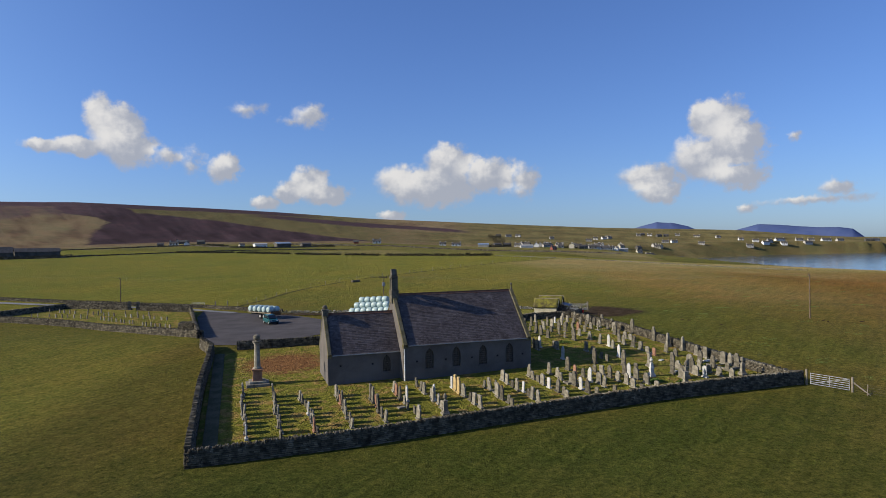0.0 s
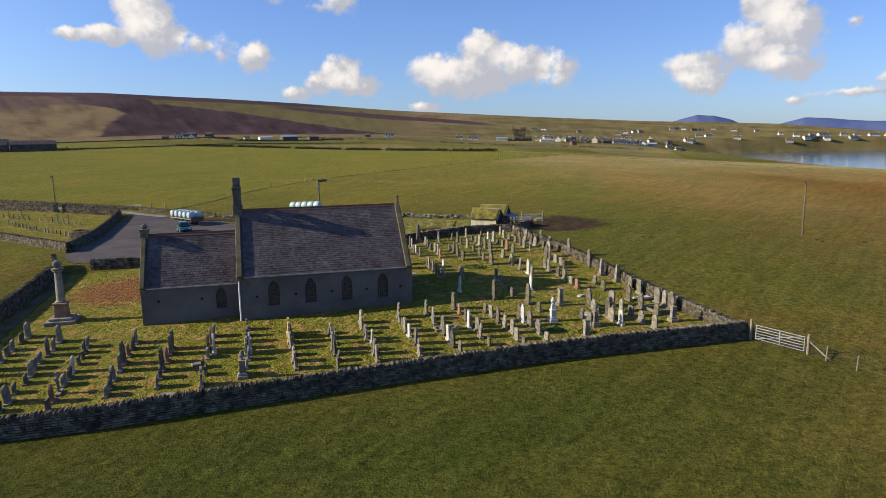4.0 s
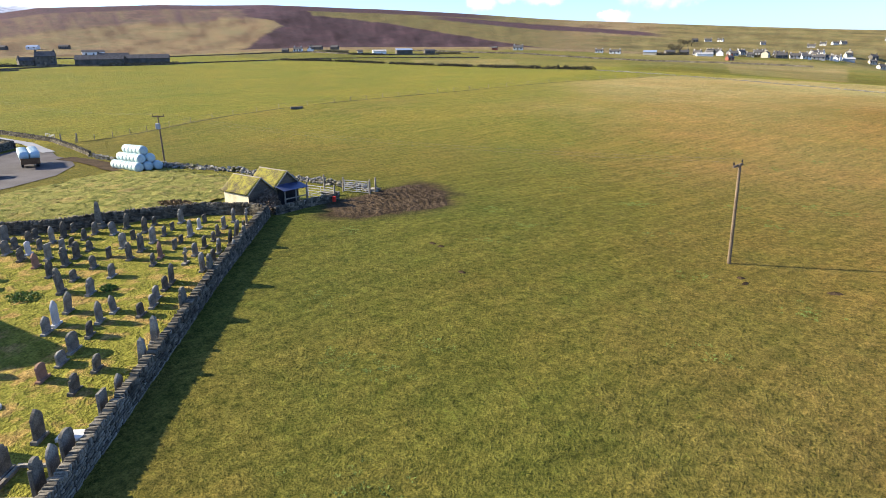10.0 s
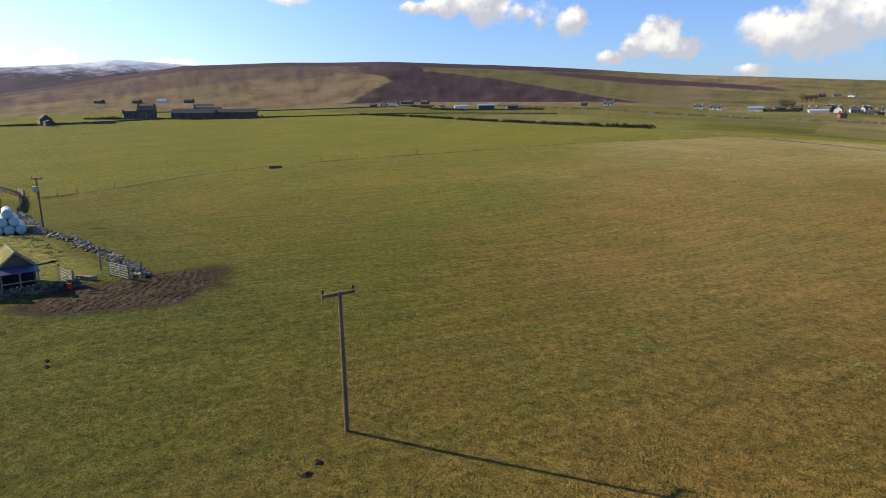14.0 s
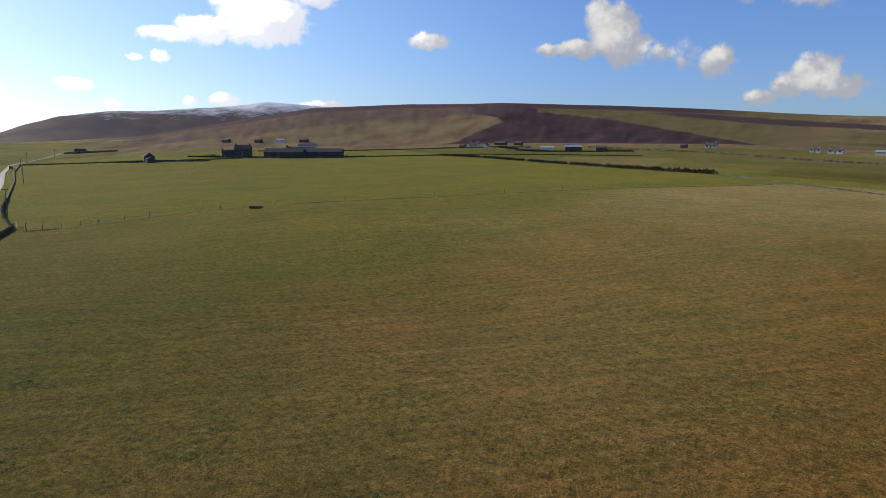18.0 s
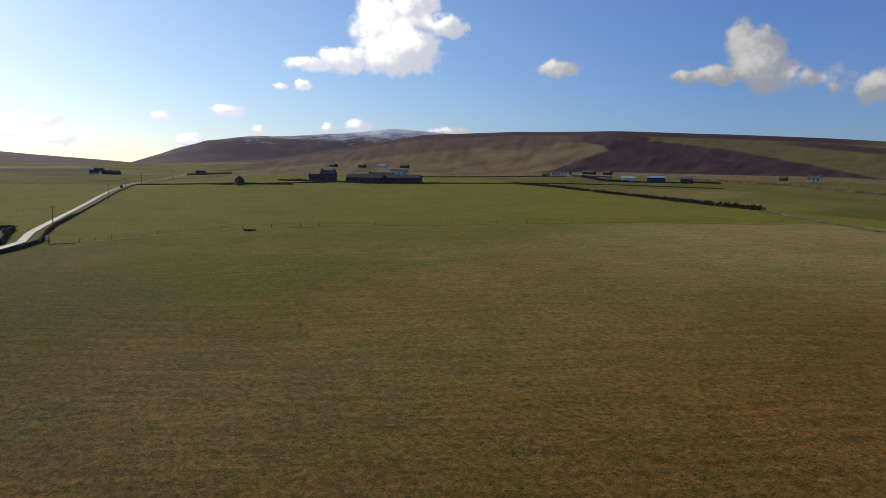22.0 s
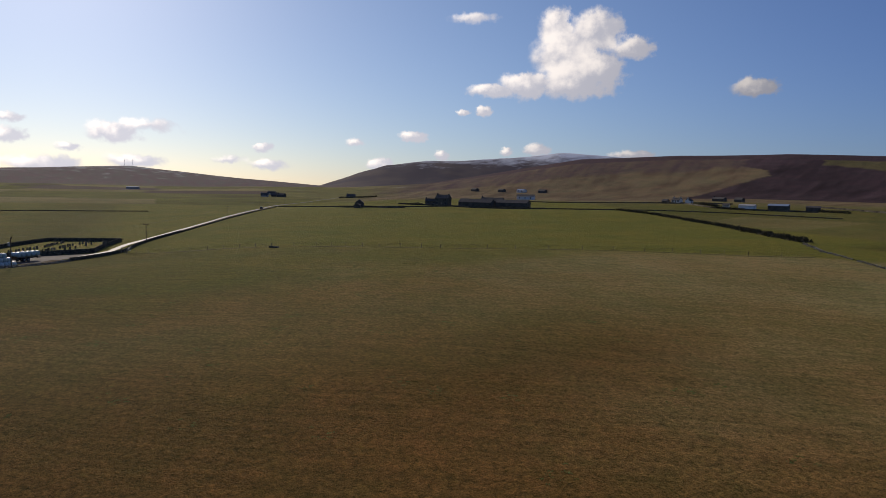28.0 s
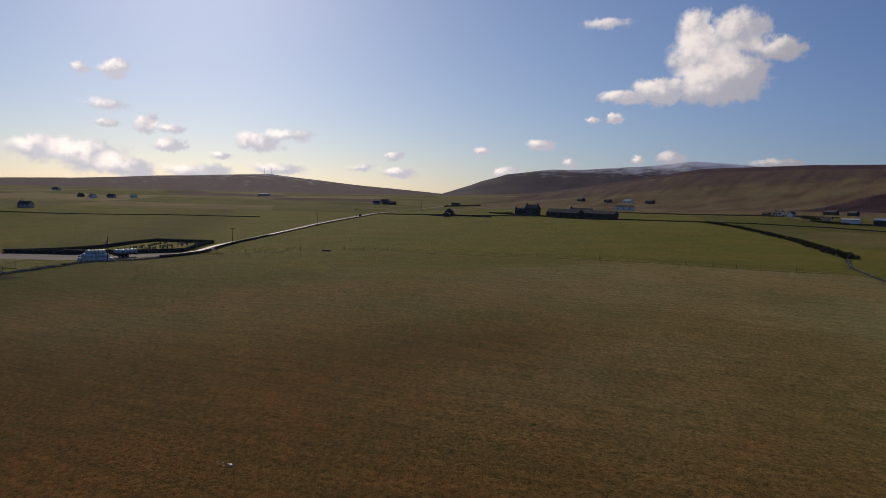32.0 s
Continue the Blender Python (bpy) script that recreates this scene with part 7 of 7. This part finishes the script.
for x, y, t, l in ((-520, 545, 20, 18), (-540, 530, 20, 13), (-575, 512, 10, 16), (-498, 560, 25, 15)):
    house(x, y, t, l, 8, 3.2, 5.6, "w" if l == 18 else "s", "b" if l == 18 else "d", 2, 0, "farm_building")
# farm with the white house, and the long sheds
house(-200, 481, 15, 10, 6, 3.0, 5.2, "w", "d", 3, 2)
house(-192, 484, 105, 7, 5, 2.6, 4.6, "w", "d", 1, 1)
house(-209, 479, 15, 7, 5, 2.2, 4.0, "s", "d", 0, 0, "byre")
house(-216, 536, 10, 16, 6, 2.6, 4.6, "s", "d", 0, 1, "steading")
house(-203, 542, 10, 10, 6, 2.6, 4.8, "s", "d", 0, 0, "steading")
house(-135, 474, 32, 15, 9, 2.8, 4.0, "w", "p", 0, 0, "farm_shed", "long white-fronted farm shed with a pale roof")
house(-121, 483, 32, 18, 11, 3.4, 5.0, "s", "b", 0, 0, "farm_shed", "long dark farm shed with a blue sheet roof")
house(-106, 492, 32, 12, 8, 2.8, 4.2, "s", "d", 0, 0, "farm_shed")
house(-147, 470, 32, 6, 6, 2.4, 4.0, "c", "d", 0, 0, "byre")
house(-60, 560, 5, 12, 6, 2.8, 5.2, "w", "d", 3, 2)
house(-77, 556, 5, 7, 5, 2.4, 4.2, "r", "d", 0, 0, "byre")
# yard walls and scrub round the farms
dry_wall("wall_farmyard", [(-292, 312), (-277, 322), (-262, 336), (-238, 343), (-217, 362), (-206, 380)], 0.9, 0.6, "dark stone yard wall before the farm", seed=34, faces=False, coping=False)
dry_wall("wall_cottage", [(-288, 264), (-268, 268), (-258, 284), (-246, 300)], 0.7, 0.6, "low dark wall round the ruined cottage", seed=35, faces=False, coping=False)
dry_wall("wall_steading", [(-222, 470), (-186, 474), (-152, 463), (-128, 466), (-96, 483)], 0.8, 0.6, "low stone wall before the white farmhouse", seed=36, faces=False, coping=False)
dry_wall("wall_upper", [(-330, 388), (-300, 420), (-240, 452), (-170, 500)], 0.7, 0.6, "far field wall above the farm", seed=37, faces=False, coping=False)
for k, seg in enumerate(((-236, 346, -212, 372, 1.6), (-284, 318, -276, 324, 1.8), (-176, 478, -158, 474, 1.8), (-148, 462, -128, 464, 1.4), (-100, 488, -84, 492, 1.6), (-560, 338, -528, 372, 2.4), (36, 600, 60, 630, 2.4), (96, 596, 130, 612, 2.2))):
    hedge(*seg, 120 + k)
# along the road to the village
for x, y, t, l, w, e, tp, wl, rf, nm in (
    (8, 590, 0, 14, 6, 2.6, 4.6, "w", "d", "house"), (-4, 592, 0, 10, 6, 2.6, 4.4, "w", "d", "house"), (33, 603, 0, 17, 9, 3.2, 5.0, "c", "b", "farm_shed"), (47, 622, 20, 12, 8, 3.4, 5.4, "s", "d", "barn"),
    (58, 640, 10, 12, 7, 3.0, 5.4, "s", "d", "house"), (68, 636, -20, 10, 7, 3.0, 5.2, "g", "d", "house"), (72, 600, 5, 20, 6, 2.4, 3.8, "w", "p", "farm_shed"), (84, 622, 80, 9, 7, 3.4, 6.6, "w", "d", "house"),
    (94, 628, 10, 10, 7, 3.0, 5.4, "g", "d", "house"), (84, 523, 30, 7, 5, 2.6, 4.4, "r", "d", "house"), (103, 600, 0, 9, 6, 2.8, 5.0, "c", "d", "house"), (113, 598, 70, 9, 7, 4.6, 7.0, "c", "d", "house"),
    (124, 602, 10, 13, 7, 3.0, 5.4, "s", "d", "house"), (134, 610, 0, 12, 7, 3.2, 5.6, "g", "d", "house"), (146, 640, 15, 12, 7, 3.0, 5.2, "w", "d", "house"), (158, 660, 0, 16, 8, 3.0, 5.0, "g", "d", "house"),
    (176, 690, 70, 9, 7, 3.2, 5.8, "w", "d", "house"), (192, 720, 0, 16, 8, 3.2, 5.0, "g", "p", "farm_shed"), (216, 744, 10, 10, 7, 3.0, 5.0, "c", "d", "house"),
):
    house(x, y, t, l, w, e, tp, wl, rf, 3 if nm == "house" else 0, 2 if nm == "house" else 0, nm)
# scattered up the slope and along its brow
for k, (x, y) in enumerate(((73, 941), (88, 946), (102, 950), (146, 921), (190, 886), (208, 925), (222, 935), (232, 946), (290, 1000), (300, 1015), (308, 1004), (318, 992), (330, 996), (283, 857), (296, 862), (322, 837), (396, 966), (403, 907), (352, 1010), (372, 985))):
    r = random.Random(k)
    wl = r.choice("wggswc")
    house(x, y, r.uniform(-25, 25), r.uniform(9, 15), 7, 3.0, 5.3, wl, "d", 3, 2)
for k in range(26):
    r = random.Random(300 + k)
    f = k / 26
    house(75 + 190 * f + r.uniform(-14, 14), 640 + 120 * f + r.uniform(-30, 60), r.uniform(-30, 100), r.uniform(9, 14), 7.5, 3.2, 5.8, r.choice("wggscs"), "d", 3, 2)
# the far shore of the bay
for k, (x, y, l, wl) in enumerate(((415, 862, 16, "w"), (405, 868, 12, "w"), (424, 870, 12, "g"), (389, 850, 14, "g"), (442, 868, 13, "w"), (480, 880, 18, "g"), (455, 905, 24, "w"), (487, 915, 16, "g"), (505, 918, 14, "c"), (530, 925, 22, "w"), (552, 930, 16, "g"), (600, 940, 22, "s"), (612, 945, 16, "g"))):
    house(x, y, random.Random(k).uniform(-20, 20), l, 7.5, 3.2, 5.8, wl, "d", 3, 2)
# far out on the western plain
for k, (x, y, l, wl) in enumerate(((-331, -7, 14, "g"), (-612, -42, 10, "w"), (-634, -29, 13, "g"), (-640, -62, 9, "s"), (-655, -10, 9, "w"), (-868, -160, 18, "w"), (-650, 272, 14, "g"), (-652, 284, 12, "s"), (-640, 290, 16, "s"), (-560, 352, 16, "g"), (-730, 293, 18, "g"))):
    house(x, y, 60 + random.Random(k).uniform(-20, 20), l, 8, 3.2, 6.0, wl, "p" if k == 4 else "d", 3, 1, "farm_building")
house(-961, 122, 80, 30, 12, 4.0, 6.0, "g", "p", 0, 0, "farm_shed")


def bare_tree(x, y, tall, seed):
    rnd = random.Random(seed)
    g = thing("bare_tree", (x, y, lie(x, y)), 0, "dark leafless tree among the village houses", "tree", "bare village trees")
    bm = bmesh.new()
    tube(bm, [(-0.3, 0.28), (tall * 0.35, 0.2), (tall * 0.6, 0.1)], 7)
    for k in range(7):
        a = k * 0.9 + rnd.random()
        z = tall * rnd.uniform(0.25, 0.5)
        beam(bm, (0, 0, z), (tall * 0.3 * math.cos(a), tall * 0.3 * math.sin(a), z + tall * 0.35), 0.12)
    part("trunk", bm, MAT_TWIG, g)
    v, f = [], []
    for _ in range(700):
        d = Vector((rnd.gauss(0, 1), rnd.gauss(0, 1), rnd.gauss(0, 1))).normalized() * rnd.random() ** 0.4
        c = Vector((d.x * tall * 0.4, d.y * tall * 0.4, tall * 0.65 + d.z * tall * 0.33))
        e = Vector((rnd.gauss(0, 1), rnd.gauss(0, 1), rnd.gauss(0, 1))).normalized()
        n = len(v)
        v += [tuple(c), tuple(c + e.orthogonal() * 0.12), tuple(c + e * 0.7)]
        f.append((n, n + 1, n + 2))
    me = bpy.data.meshes.new("crown")
    me.from_pydata(v, [], f)
    me.materials.append(MAT_TWIG)
    ob = new("crown", me)
    ob.parent = g
    tagged(ob, kind="stuff")


for k, (x, y) in enumerate(((50, 640), (54, 648), (48, 655), (60, 850), (64, 858), (56, 862), (60, 870), (68, 866))):
    bare_tree(x, y, 7 + (k % 3), 200 + k)

for dx in (0, 30):
    x, y = -2820, 40 + dx
    mast = thing("radio_mast", (x, y, lie(x, y) - 2), 0, "thin radio mast on the far hilltop", "mast", "masts on the far hill")
    for k in range(3):
        bm = bmesh.new()
        a = k * 2.0944
        beam(bm, (2.2 * math.cos(a), 2.2 * math.sin(a), 0), (0.5 * math.cos(a), 0.5 * math.sin(a), 26), 0.35)
        part("leg", bm, MAT_METAL, mast)
    part("head", boxes((-0.7, 0.7, -0.7, 0.7, 25.5, 27.5)), MAT_METAL, mast)

car(-300, 218.5, 165, 0.15, rough_mat("dark_blue_paint", (0.02, 0.03, 0.06), (0.03, 0.04, 0.08), rough=0.3, spec=0.5), "dark car parked on the country road")


# ---- power lines ----
def power_line(stops, label):
    """Two slack wires from pole to pole: each stop is a place and the height of the crossarm."""
    bm = bmesh.new()
    for side in (-0.75, 0.75):
        for (xa, ya, ha), (xb, yb, hb) in zip(stops, stops[1:]):
            n = Vector((ya - yb, xb - xa)).normalized() * side
            a, b = Vector((xa + n.x, ya + n.y, lie(xa, ya) + ha)), Vector((xb + n.x, yb + n.y, lie(xb, yb) + hb))
            last = a
            for k in range(1, 9):
                f = k / 8
                q = a + (b - a) * f - Vector((0, 0, 3.6 * f * (1 - f)))
                beam(bm, last, q, 0.008)
                last = q
    return tagged(part("power_line", bm, MAT_WIRE), label, "power line")


power_line([(55.2, 100.9, 6.85), (-12.4, 126.0, 6.6), (-75.5, 151.2, 6.2), (-172, 184.5, 6.6), (-265, 212.5, 6.6)], "thin slack power wires strung between wooden poles")


# small white litter in the rough grass, shaped as pale stones
def pale_stone(x, y, size, turn):
    bm = bmesh.new()
    box(bm, -size, size, -size * 0.55, size * 0.55, -0.05, size * 0.6)
    bmesh.ops.bevel(bm, geom=bm.edges[:], offset=size * 0.25, segments=1, affect="EDGES")
    ob = part("pale_stone", bm, MAT_STONE_WHITE)
    ob.matrix_world = pose(x, y, lie(x, y), 4, -3, turn)
    return tagged(ob, "small white piece of litter lying in the brown grass", "stone", "pale stones in the field")


for q in ((124.2, 169.0, 0.2, 20), (123.9, 168.8, 0.1, 60), (123.6, 168.4, 0.09, 10), (123.4, 168.0, 0.07, 40), (124.1, 168.5, 0.06, 0)):
    pale_stone(*q)
